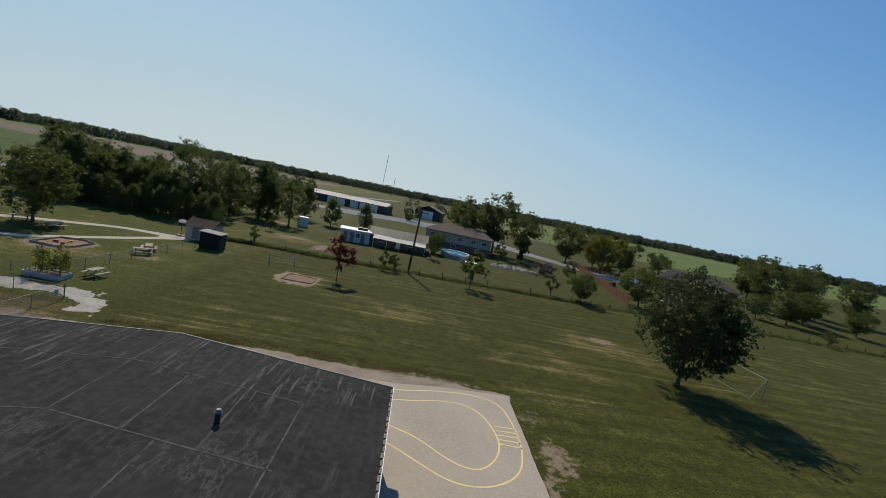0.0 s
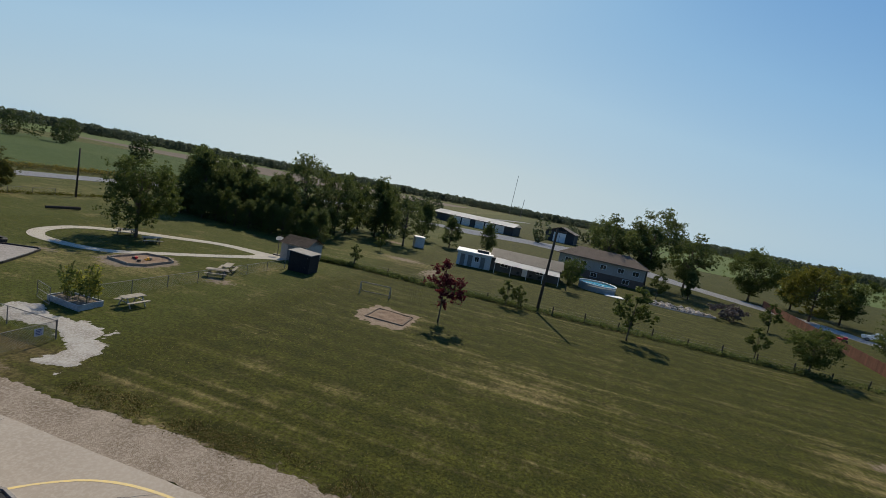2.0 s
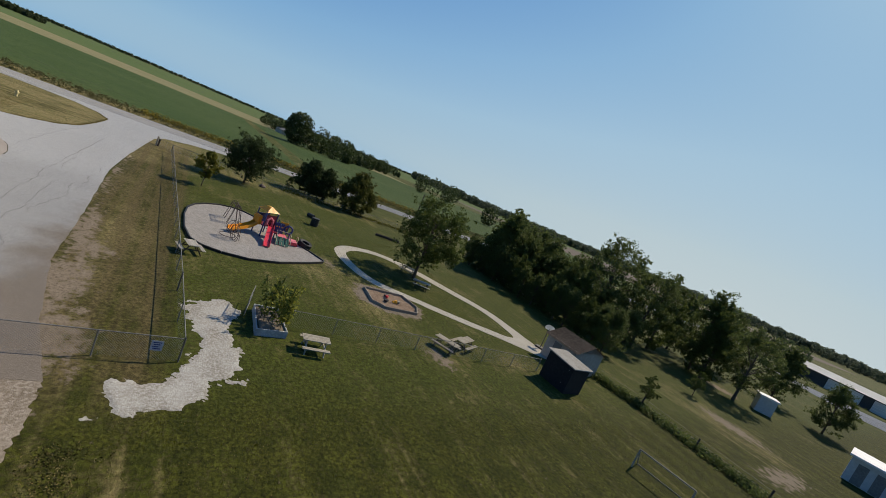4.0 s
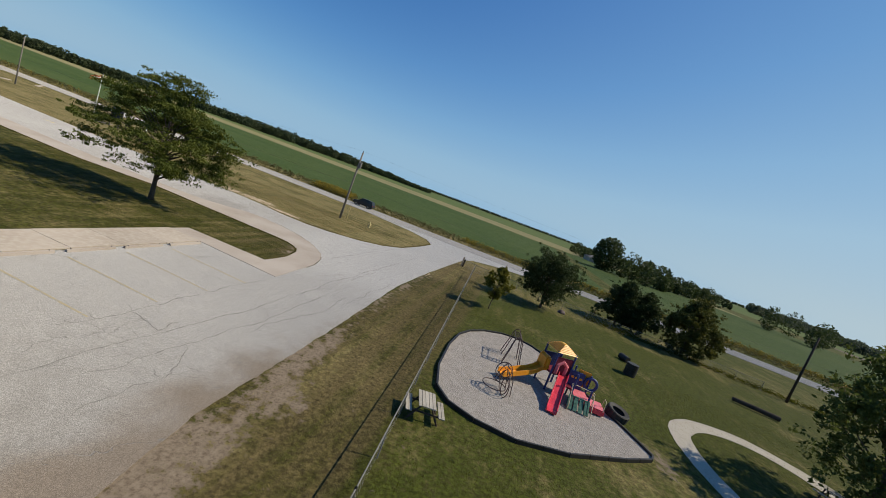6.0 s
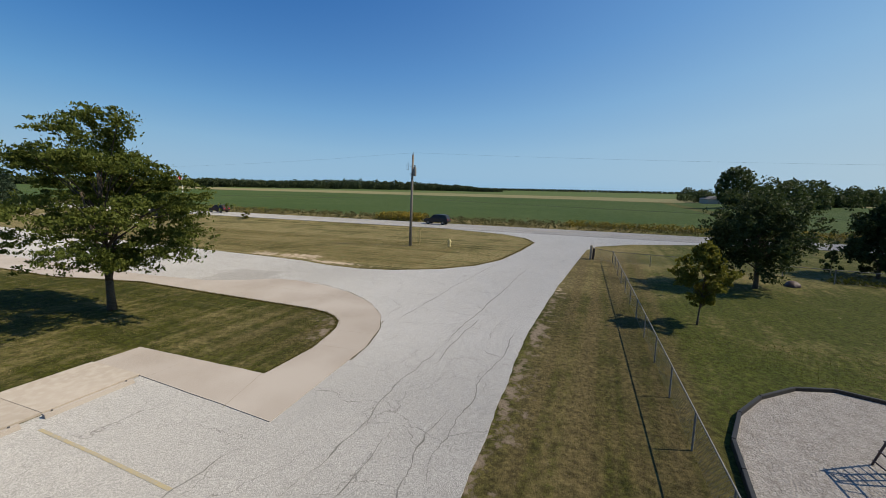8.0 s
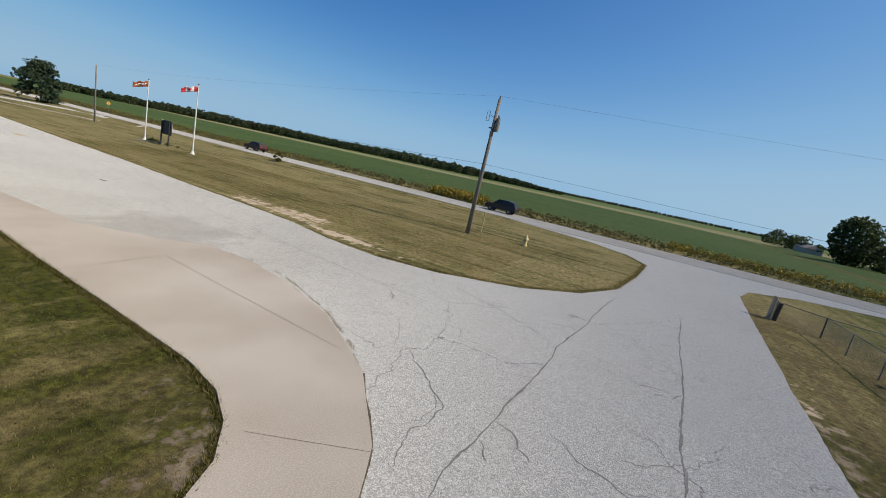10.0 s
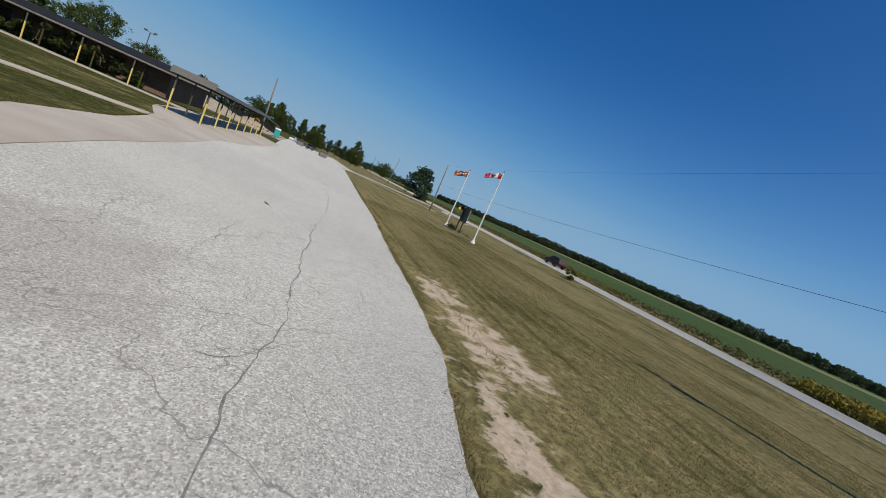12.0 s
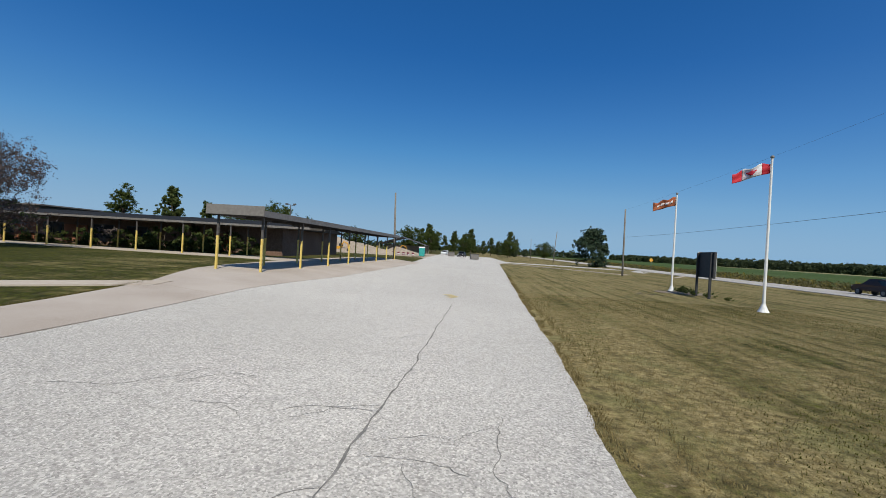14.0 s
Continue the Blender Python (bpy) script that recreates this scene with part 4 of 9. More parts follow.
apron_outline = [(-46.5, 20.2), (-52.4, 19.7), (-54.6, 19.1), (-56.5, 18.1), (-58.2, 16.5), (-59.8, 13.9), (-60.6, 11.5), (-61.0, 9.0), (-60.8, 7.2), (-59.6, 5.8), (-58.4, 3.6), (-57.9, -1), (-57.7, -6), (-57.8, -14), (-57.7, -22), (-58.6, -31), (-58.9, -47.6), (-59.2, -63), (-51.6, -63), (-50.4, -45), (-50.6, -40), (-51.6, -30), (-52.3, -26.6), (-54.3, -21), (-54.8, -14), (-54.8, -6.6), (-56.3, 0.2), (-56.1, 7.2), (-56.0, 12.2), (-55.95, 14.2), (-55.75, 15.3), (-55.35, 16.1), (-54.75, 16.75), (-53.9, 17.2), (-52.8, 17.5), (-51.4, 17.8), (-48.8, 17.8), (-48.7, 11.5), (-47.0, 11.5), (-47.0, 14.2)]
apron = sheet("pavement_apron", ragged(apron_outline, 0.5, 0.03, 8), 0.048, CONCRETE, thick=0.15, cell=4.0)
tagged(apron, "tan weathered concrete apron with joints and rust stains", "pavement", kind="structure")
for a, b in (((-56.3, 8.35), (-60.7, 7.5)), ((-58.9, 8.0), (-58.55, 15.6)), ((-55.4, 16.5), (-56.4, 18.2)), ((-53.6, 17.5), (-53.8, 19.2)), ((-51.8, 17.9), (-51.9, 19.6)), ((-56.6, 1.9), (-58.3, 2.5)), ((-48.8, 17.7), (-46.5, 18.4)), ((-54.8, -6.5), (-57.7, -6.5)), ((-54.2, -21), (-57.6, -20)), ((-48.7, 14.4), (-47.0, 14.4)), ((-52.2, -30), (-58.4, -29)), ((-51, -38), (-58.6, -38))):
    strip("joint", wiggly(a, b, 0.5, 0.02), 0.009, 0.053, JOINT, apron)

# raised walk along the parking bays, slab by slab, with wheel stops
walkway = thing("walkway", "pale concrete walk beside the parking bays", "walkway", kind="structure")
for i in range(9):
    x1 = -47.05 + i * 2.75
    bm = boxes((x1, 11.45, 0.0, x1 + 2.74, 14.02, 0.075 + 0.003 * ((i * 7) % 3)), bevel=0.008)
    part("slab", bm, WALKCON, walkway)
stop = thing("wheel_stop", "worn concrete wheel stop at the head of a parking bay", "wheel stop", pose(-45.4, 14.35, 0.02), group="wheel stops")
bm = bmesh.new()
prism(bm, [(-1.2, -0.09), (1.2, -0.09), (1.2, 0.09), (-1.2, 0.09)], 0, 0.13)
for v in bm.verts:
    if v.co.z > 0.1:
        v.co.y *= 0.6
part("curb", bm, CONCRETE, stop)
for i, sx in enumerate((-1.0, 1.0)):
    bm = bmesh.new()
    tube(bm, [(sx, 0, 0.12), (sx, 0, 0.17)], 0.025, sides=8)
    part("pin", bm, STEELD, stop)
for i in range(1, 5):
    copy_thing(stop, pose(-45.4 + i * 2.93, 14.35, 0.02, 0, 0, (i % 3 - 1) * 0.8))

# slab behind the school with its painted play track
slab = sheet("pavement_slab", ragged([(-24, 24.2), (-24, 26.4), (-19, 26.9), (-12, 27.0), (-5, 27.1), (0.6, 27.4), (4, 28.0), (8.75, 28.3), (8.7, 18), (8.6, -30), (-24, -30)], 0.5, 0.06, 4), 0.04, SLAB, thick=0.12)
tagged(slab, "grey concrete play slab with painted yellow track", "pavement", kind="structure")
gravel_strip = sheet("gravel_strip", ragged([(-23, 28.6), (-18, 28.7), (-14, 29.1), (-8, 29.35), (-3, 29.0), (4, 28.9), (8.9, 28.4), (8.6, 27.5), (0, 26.9), (-8, 27.0), (-24, 26.4)], 0.14, 0.30, 6), 0.02, STRIP, thick=0.05)
tagged(gravel_strip, "strip of brown gravel between slab and lawn", "gravel", kind="structure")
outer = rounded([(-15.7, 23.5), (-14.9, 24.9), (-13.2, 26.2), (-10.5, 26.6), (-6, 26.45), (0.6, 26.3), (3.0, 27.15), (6.0, 27.6), (7.9, 26.9), (8.35, 24), (8.25, 21.6), (7.6, 19.4), (5.9, 18.1), (4.0, 18.0), (2.3, 19.2), (0.8, 20.4), (-1, 21.2)], 2, False)
inner = rounded([(-14.7, 23.5), (-13.8, 24.6), (-12.4, 25.3), (-10.5, 25.55), (-6, 25.2), (0.7, 24.9), (4.4, 26.2), (6.2, 25.5), (7.0, 23.0), (6.9, 21.3), (6.1, 19.8), (5.1, 19.2), (3.8, 19.8), (2.3, 21.3), (0.7, 22.1), (-1, 22.6)], 2, False)
for line in (outer, inner):
    strip("track_line", line, 0.11, 0.045, YELLOW, slab, "yellow painted track line")
for k in range(5):
    strip("crossing_bar", [(7.0, 22.0 + k * 0.45), (8.3, 21.9 + k * 0.5)], 0.11, 0.045, YELLOW, slab, "yellow painted crossing bar")
strip("mark", [(6.45, 21.9), (6.4, 23.4)], 0.34, 0.045, FADED, slab, "faded unreadable painted word")
for a, b, k in (((-13.2, 25.0), (-11.0, 26.6), 0), ((-8.6, 25.9), (-8.2, 24.4), 1), ((-6, 27), (-5.4, 22), 2), ((-19, 26.9), (-18.6, 21), 4)):
    strip("crack", wiggly(a, b, 0.3, 0.2, k + 20), 0.025, 0.044, CRACK, slab, "crack in the concrete")

# gravel paths and beds
GATE_PATH = [(-30.4, 32.5), (-31.9, 34.0), (-31.9, 34.9), (-30.9, 35.4), (-29.4, 34.6), (-28.0, 34.4), (-26.2, 34.9), (-24.2, 34.9), (-23.2, 33.9), (-22.2, 33.1), (-21.8, 31.7), (-21.5, 30.4), (-20.8, 29.6), (-22.2, 30.1), (-23.3, 30.4), (-23.2, 31.6), (-24.3, 32.5), (-25.9, 33.1), (-27.9, 33.0), (-29.6, 32.5)]
patch("path_gate", GATE_PATH, 0.03, GRAVEL, "white limestone gravel path through the gate", "path", 0.10, 0.6, 11, 0.6)
SOIL = mat("trodden_soil", (0.215, 0.172, 0.130), (0.145, 0.110, 0.078), (0.30, 0.25, 0.195), 0.8, 6.0, 0.95, bump=0.9, bump_s=9, dist=0.06)
SANDRIM = mat("spilled_sand", (0.30, 0.225, 0.16), (0.20, 0.145, 0.10), (0.37, 0.29, 0.215), 1.2, 9.0, 0.95, bump=0.8, bump_s=14, dist=0.04)
patch("sand_rim", [(-14.9, 48.9), (-12.9, 48.1), (-10.5, 48.5), (-10.2, 51.0), (-10.3, 53.6), (-12.5, 53.4), (-14.9, 53.7), (-15.3, 51.2)], 0.02, SANDRIM, "bare sandy soil round the field sandbox", "soil", 0.14, 0.6, 41)
patch("bed_rim", [(-40.2, 45.2), (-36.6, 44.8), (-34.9, 46.2), (-34.8, 49.8), (-36.4, 50.8), (-39.6, 50.9), (-40.4, 48.4)], 0.012, SOIL, "worn soil round the play yard sandbox", "soil", 0.18, 0.5, 43)
loop_out = [(-31, 63.5), (-33.4, 63.3), (-36, 62.9), (-41.0, 62.6), (-45.2, 60.2), (-51.0, 57.0), (-54.2, 53.4), (-53.6, 49.3), (-52.1, 47.3), (-49.8, 46.0), (-45.5, 46.0), (-41.4, 47.1), (-39.2, 50.3), (-36.8, 53.6), (-34.8, 56.8), (-33.2, 59.3), (-31, 62)]
loop_in = [(-35.2, 61.3), (-40.8, 61.2), (-44.5, 58.6), (-50.2, 55.4), (-52.6, 52.8), (-52.3, 50.0), (-51.0, 48.3), (-49.4, 47.3), (-45.8, 47.2), (-42.2, 48.2), (-40.2, 51.1), (-37.8, 54.5), (-35.9, 57.6), (-34.5, 60.2)]


def band(name, out, inn, dz, material):
    bm = bmesh.new()
    o = [bm.verts.new((x, y, rise(x, y) + dz)) for x, y in out]
    i = [bm.verts.new((x, y, rise(x, y) + dz)) for x, y in inn]
    e = [bm.edges.new((v[k], v[(k + 1) % len(v)])) for v in (o, i) for k in range(len(v))]
    bmesh.ops.triangle_fill(bm, edges=e, use_beauty=True)
    for f in bm.faces:
        if f.normal.z < 0:
            f.normal_flip()
    low = [g for g in bmesh.ops.extrude_edge_only(bm, edges=[e for e in bm.edges if e.is_boundary])["geom"] if isinstance(g, bmesh.types.BMVert)]
    for v in low:
        v.co.z -= dz + 0.05
    return part(name, bm, material)


LIMEPATH = mat("limestone_screenings", (0.50, 0.46, 0.385), (0.43, 0.39, 0.32), (0.56, 0.52, 0.45), 0.8, 9.0, 0.95, bump=0.5, bump_s=30, dist=0.02)
loop = band("path_loop", ragged(rounded(loop_out, 2), 0.4, 0.07, 2), ragged(rounded(loop_in, 2), 0.4, 0.07, 7), 0.02, LIMEPATH)
tagged(loop, "pale gravel tricycle loop in the play yard", "path", kind="structure")
bed_line = rounded([(-42.0, 32.1), (-49.6, 31.9), (-53.0, 33.0), (-55.4, 35.6), (-54.6, 38.0), (-51.5, 39.4), (-44.4, 43.6), (-43.4, 43.2), (-39.6, 37.4), (-39.9, 33.6)], 1)
bed = sheet("gravel_bed", bed_line, 0.07, PEA, thick=0.1)
tagged(bed, "grey pea gravel bed under the playground", "gravel bed", kind="structure")
path_lawn = sheet("path_lawn", [(-54.9, -21.6), (-55.0, -20.4), (-48, -16.6), (-30, -8), (-29.5, -9), (-48, -17.9)], 0.06, WALKCON, thick=0.1, cell=3.0)
tagged(path_lawn, "narrow concrete path across the lawn", "path", kind="structure")
path_canopy = sheet("path_canopy", [(-50.5, -39.6), (-10, -40.6), (-10, -44.6), (-50.5, -44.4)], 0.05, WALKCON, thick=0.1, cell=4.0)
tagged(path_canopy, "concrete walk under the covered way", "walkway", kind="structure")

# ---- the school ----
def membrane():
    m = mat("roof_membrane", (0.036, 0.0365, 0.038), (0.025, 0.0252, 0.026), (0.049, 0.0492, 0.05), 0.35, 3.0, 0.9, bump=0.25, bump_s=6, dist=0.02, spec=0.06)
    n, l, b = wire(m)
    pos = n.new("ShaderNodeNewGeometry").outputs["Position"]
    axes = n.new("ShaderNodeSeparateXYZ")
    l.new(pos, axes.inputs["Vector"])
    old = b.inputs["Base Color"].links[0].from_socket
    streak = ramp(n, l, noise_tex(n, l, pos, 1.0, 6, (6.5, 0.45, 1.0), 0.62), 0.54, 0.62)
    spot = ramp(n, l, noise_tex(n, l, pos, 0.33, 4), 0.42, 0.62)
    slope = ramp(n, l, axes.outputs["Y"], 15.6, 17.4, 0.35, 1.0)
    run = maths(n, l, "MULTIPLY", maths(n, l, "MULTIPLY", streak, ramp(n, l, spot, 0, 1, 0.25, 1.0)), slope)
    vein = maths(n, l, "ABSOLUTE", maths(n, l, "SUBTRACT", noise_tex(n, l, pos, 0.55, 7, (1.6, 0.7, 1.0), 0.7), 0.5))
    vein = maths(n, l, "MULTIPLY", ramp(n, l, vein, 0.004, 0.022, 1.0, 0.0), ramp(n, l, noise_tex(n, l, pos, 0.21, 3), 0.52, 0.64))
    f = maths(n, l, "MAXIMUM", maths(n, l, "MULTIPLY", run, 0.5), maths(n, l, "MULTIPLY", vein, 0.3))
    l.new(mixed(n, l, f, old, (0.16, 0.155, 0.145)), b.inputs["Base Color"])
    return m


MEMBRANE = membrane()
school = thing("school_building", "low school with a black patched membrane roof and white eave trim", "building", kind="")
plan = [(0.15, -30), (0.15, 19.6), (-11.0, 21.7), (-22.0, 19.8), (-22.0, -30)]
bm = bmesh.new()
prism(bm, plan, 0, 3.05)
part("wall", bm, BRICK, school, "red brick outer wall")
eave = [(0.4, -30), (0.4, 19.85), (-11.0, 22.0), (-22.3, 20.0), (-22.3, -30)]
ridge = [(-3.2, -30), (-3.2, 16.9), (-11.0, 18.3), (-19.0, 16.9), (-19.0, -30)]
bm = bmesh.new()
lo = [bm.verts.new((x, y, 3.06)) for x, y in eave]
up = [bm.verts.new((x, y, 3.30)) for x, y in eave]
hi = [bm.verts.new((x, y, 3.42)) for x, y in ridge]
for k in range(4):
    bm.faces.new((lo[k], lo[k + 1], up[k + 1], up[k]))
    bm.faces.new((up[k], up[k + 1], hi[k + 1], hi[k]))
bm.faces.new(hi)
bm.faces.new(lo[::-1])
bm.faces.new((lo[4], lo[0], up[0], hi[0], hi[4], up[4]))
bmesh.ops.recalc_face_normals(bm, faces=bm.faces)
part("roof", bm, MEMBRANE, school, "black rubber roof, stained and patched")
SEAM = mat("roof_seam", (0.085, 0.084, 0.084), (0.04, 0.04, 0.04), (0.13, 0.128, 0.125), 0.8, 6.0, 0.9, bump=0.3, spec=0.1)
for a, b in (((-3.2, -30), (-3.2, 16.9)), ((-3.2, 16.9), (-11, 18.3)), ((-11, 18.3), (-19, 16.9)), ((-3.0, 12.6), (-11, 14.0)), ((-11, 14.0), (-19, 12.4)), ((-3.2, 8.6), (-19, 8.6)), ((-11, 22), (-11, 18.4)), ((-11, 18.2), (-11, 14)), ((-5.6, 17.2), (-5.6, 13.1)), ((-8.3, 17.7), (-8.3, 13.6)), ((-15, 17.5), (-15, 13.2)), ((-7, 13.2), (-7, 8.7)), ((-11, 13.9), (-11, 8.7)), ((-15, 13.1), (-15, 8.7)), ((-3.2, 4.6), (-19, 4.6)), ((-9, 8.5), (-9, 4.7))):
    d = Vector((b[0] - a[0], b[1] - a[1])).normalized() * 0.035
    bm = bmesh.new()
    zs = [3.32 if (p[1] > 19 and p[0] == -11) else 3.421 for p in (a, b)]
    vs = [bm.verts.new((p[0] + s * -d.y, p[1] + s * d.x, z + dz)) for p, z in ((a, zs[0]), (b, zs[1])) for dz in (-0.01, 0.008) for s in (-1, 1)]
    for q in ((0, 1, 3, 2), (4, 5, 7, 6), (2, 3, 7, 6), (0, 2, 6, 4), (1, 3, 7, 5)):
        bm.faces.new([vs[i] for i in q])
    bmesh.ops.recalc_face_normals(bm, faces=bm.faces)
    part("roof_seam", bm, SEAM, school)
bm = boxes((0.42, -30, 3.20, 0.48, 19.9, 3.33))
part("fascia", bm, SIDING, school, "white metal eave edge")
bm = bmesh.new()
for a, b in (((0.46, 19.92), (-11.0, 22.08)), ((-11.0, 22.08), (-22.35, 20.07))):
    d = Vector((b[0] - a[0], b[1] - a[1])).normalized()
    nrm = Vector((d.y, -d.x))
    vs = [bm.verts.new((p[0] + nrm.x * s, p[1] + nrm.y * s, z)) for p in (a, b) for z in (3.12, 3.325) for s in (-0.03, 0.03)]
    for q in ((0, 1, 3, 2), (4, 5, 7, 6), (2, 3, 7, 6), (0, 2, 6, 4), (1, 3, 7, 5)):
        bm.faces.new([vs[i] for i in q])
bmesh.ops.recalc_face_normals(bm, faces=bm.faces)
part("fascia", bm, FASCIA, school, "thin grey metal eave edge")
for k in range(46):
    y = 19.4 - k * 0.42
    bm = boxes((0.33 + 0.02 * (k % 3), y - 0.17, 3.31, 0.44, y + 0.15, 3.36))
    part("edge_block", bm, BLACK, school)
vent = thing("roof_vent", "black pipe vent with a shiny metal cap on the roof", "vent", pose(-5.7, 14.7, 3.42) @ Matrix.Scale(0.72, 4))
bm = bmesh.new()
tube(bm, [(0, 0, 0), (0, 0, 0.55)], 0.15, 0.12, sides=14)
part("pipe", bm, BLACK, vent)
bm = bmesh.new()
tube(bm, [(0, 0, 0.55), (0, 0, 0.62), (0, 0, 0.72)], 0.2, 0.11, sides=14)
part("cap", bm, GALV, vent, "shiny metal cap")

# south wing behind the covered way
DARKROOF = mat("dark_wing_roof", (0.020, 0.020, 0.021), (0.014, 0.014, 0.015), (0.028, 0.028, 0.028), 0.5, 5.0, 0.92, bump=0.2)
wing = thing("school_wing", "brick school wing under a dark low roof", "building")
bm = boxes((-46.5, -66, 0.2, -1, -48.6, 3.4))
part("wall", bm, BROWNBRICK, wing, "dark brown brick wall")
bm = bmesh.new()
prof = ((-46.3, 3.35), (-46.3, 3.5), (-56.5, 4.35), (-66.7, 3.5), (-66.7, 3.35))
rows = [[bm.verts.new((x, y, z)) for y, z in prof] for x in (-47.4, -0.4)]
for i in range(5):
    bm.faces.new((rows[0][i], rows[0][(i + 1) % 5], rows[1][(i + 1) % 5], rows[1][i]))
bm.faces.new(rows[0])
bm.faces.new(rows[1][::-1])
bmesh.ops.recalc_face_normals(bm, faces=bm.faces)
part("roof", bm, DARKROOF, wing, "dark low gable roof with deep eaves")
bm = boxes((2, -84, 0.2, 24, -67, 5.3))
part("wall", bm, STEELD, wing, "taller hall wall")
bm = boxes((1.4, -84.6, 5.3, 24.6, -66.4, 5.5))
part("roof", bm, FASCIA, wing, "grey roof edge of the hall")
for x in (-24.5, -18.6, -13.2, -40.5):
    bm = boxes((x, -48.58, 0.7, x + 2.6, -48.45, 2.5))
    part("brick_panel", bm, BRICK, wing, "red brick panel between windows")
for x in (-31.5, -27.6, -21.7, -15.8, -10.2):
    w = part("window", boxes((x, -48.58, 1.2, x + 2.4, -48.5, 2.7)), STEELD, wing, "dark window band")
    for k in range(2):
        part("pane", boxes((x + 0.08 + k * 1.16, -48.5, 1.28, x + 1.16 + k * 1.16, -48.48, 2.62)), GLASSD, w)


# ---- covered ways on yellow posts ----
ENDBOARD = mat("grey_end_board", (0.19, 0.178, 0.165), (0.155, 0.145, 0.133), (0.22, 0.208, 0.195), 0.6, 7.0, 0.8, bump=0.15)


def post(parent, x, y, z0, z1, w=0.11):
    part("post", boxes((x - w / 2, y - w / 2, z0 - 0.05, x + w / 2, y + w / 2, z0 + 1.75), bevel=0.008), POSTY, parent, "yellow painted lower post")
    part("post_top", boxes((x - w / 2, y - w / 2, z0 + 1.75, x + w / 2, y + w / 2, z1), bevel=0.008), STEELD, parent, "dark upper post")


def roof_slab(parent, a, b, half, z, thick, over=0.5):
    d = Vector((b[0] - a[0], b[1] - a[1]))
    ln = d.length
    m = pose((a[0] + b[0]) / 2, (a[1] + b[1]) / 2, z, 0, 0, math.degrees(math.atan2(d.y, d.x)))
    part("roof", boxes((-ln / 2 - over, -half, 0, ln / 2 + over, half, thick * 0.55, m)), DARKSHINGLE, parent, "dark roof deck")
    for s in (-1, 1):
        part("fascia", boxes((-ln / 2 - over - 0.03, s * (half + 0.03) - 0.03, -0.12, ln / 2 + over + 0.03, s * (half + 0.03) + 0.03, thick, m)), FASCIA, parent, "grey fascia board")
    for s in (-1, 1):
        part("fascia", boxes((s * (ln / 2 + over + 0.03) - 0.03, -half, -0.12, s * (ln / 2 + over + 0.03) + 0.03, half, thick, m)), FASCIA, parent, "grey fascia board")
    n = max(2, int(ln / 3))
    for k in range(n + 1):
        x = -ln / 2 + ln * k / n
        part("beam", boxes((x - 0.05, -half, -0.14, x + 0.05, half, -0.004, m)), STEELD, parent)


main_way = thing("covered_walkway", "long covered way on yellow posts along the school wing", "walkway roof")
for k in range(9):
    x, y = -45.35 + 4.48 * k, -41.05 - 0.137 * k
    post(main_way, x, y, rise(x, y) + 0.05, 3.28)
    post(main_way, x + 0.1, y - 3.0, rise(x, y) + 0.05, 3.28)
roof_slab(main_way, (-52.1, -42.4), (-8, -43.7), 1.65, 3.3, 0.06)
drop_off = thing("drop_off_canopy", "long slim covered way on yellow posts beside the drive", "walkway roof")
for k in range(8):
    x, y = -55.45 - 0.07 * k, -27.3 - 4.93 * k
    post(drop_off, x, y, rise(x, y) + 0.05, 3.42)
    post(drop_off, x + 2.35, y + 0.2, rise(x + 2.35, y) + 0.05, 3.42)
roof_slab(drop_off, (-54.25, -27.2), (-54.75, -61.9), 1.55, 3.45, 0.2)
part("end_board", boxes((-55.85, -26.68, 3.34, -52.7, -26.6, 3.86), bevel=0.01), ENDBOARD, drop_off, "taller grey board on the end of the canopy")


# ---- trees and shrubs ----
def wood(bm, rng, base, height, r, tips, fork=0.35, split=False, limbs=False):
    """A trunk that tapers, with limbs bending out to the given tips; the limbs on their own where they show."""
    made = []

    def grown():
        if limbs:
            made.append(bmesh.new())
            return made[-1]
        return bm

    foot = Vector(base)
    top = Vector((rng.normal() * 0.12, rng.normal() * 0.12, height * 0.72)) + foot
    tube(bm, [foot + Vector((0, 0, -0.15)), foot + Vector((0, 0, height * 0.08)), (foot * 0.5 + top * 0.5), top], r, r * 0.3, sides=9)
    if split:
        for dx in (-1.3, 1.2):
            tube(grown(), [foot + Vector((0, 0, height * 0.16)), foot + Vector((dx * 0.4, dx * 0.2, height * 0.3)), foot + Vector((dx, dx * 0.5, height * 0.6))], r * 0.62, r * 0.2, sides=8)
    for tip in tips:
        t = Vector(tip)
        s = min(0.95, max(fork, (t.z - base[2]) / (height * 0.72) * 0.62))
        a = foot + (top - foot) * s
        mid = a * 0.5 + t * 0.5 + Vector((rng.normal() * 0.2, rng.normal() * 0.2, (t - a).length * 0.06))
        tube(grown(), [a, mid, t], r * 0.42 * (1.1 - s), r * 0.06, sides=5, caps=False)
    return made


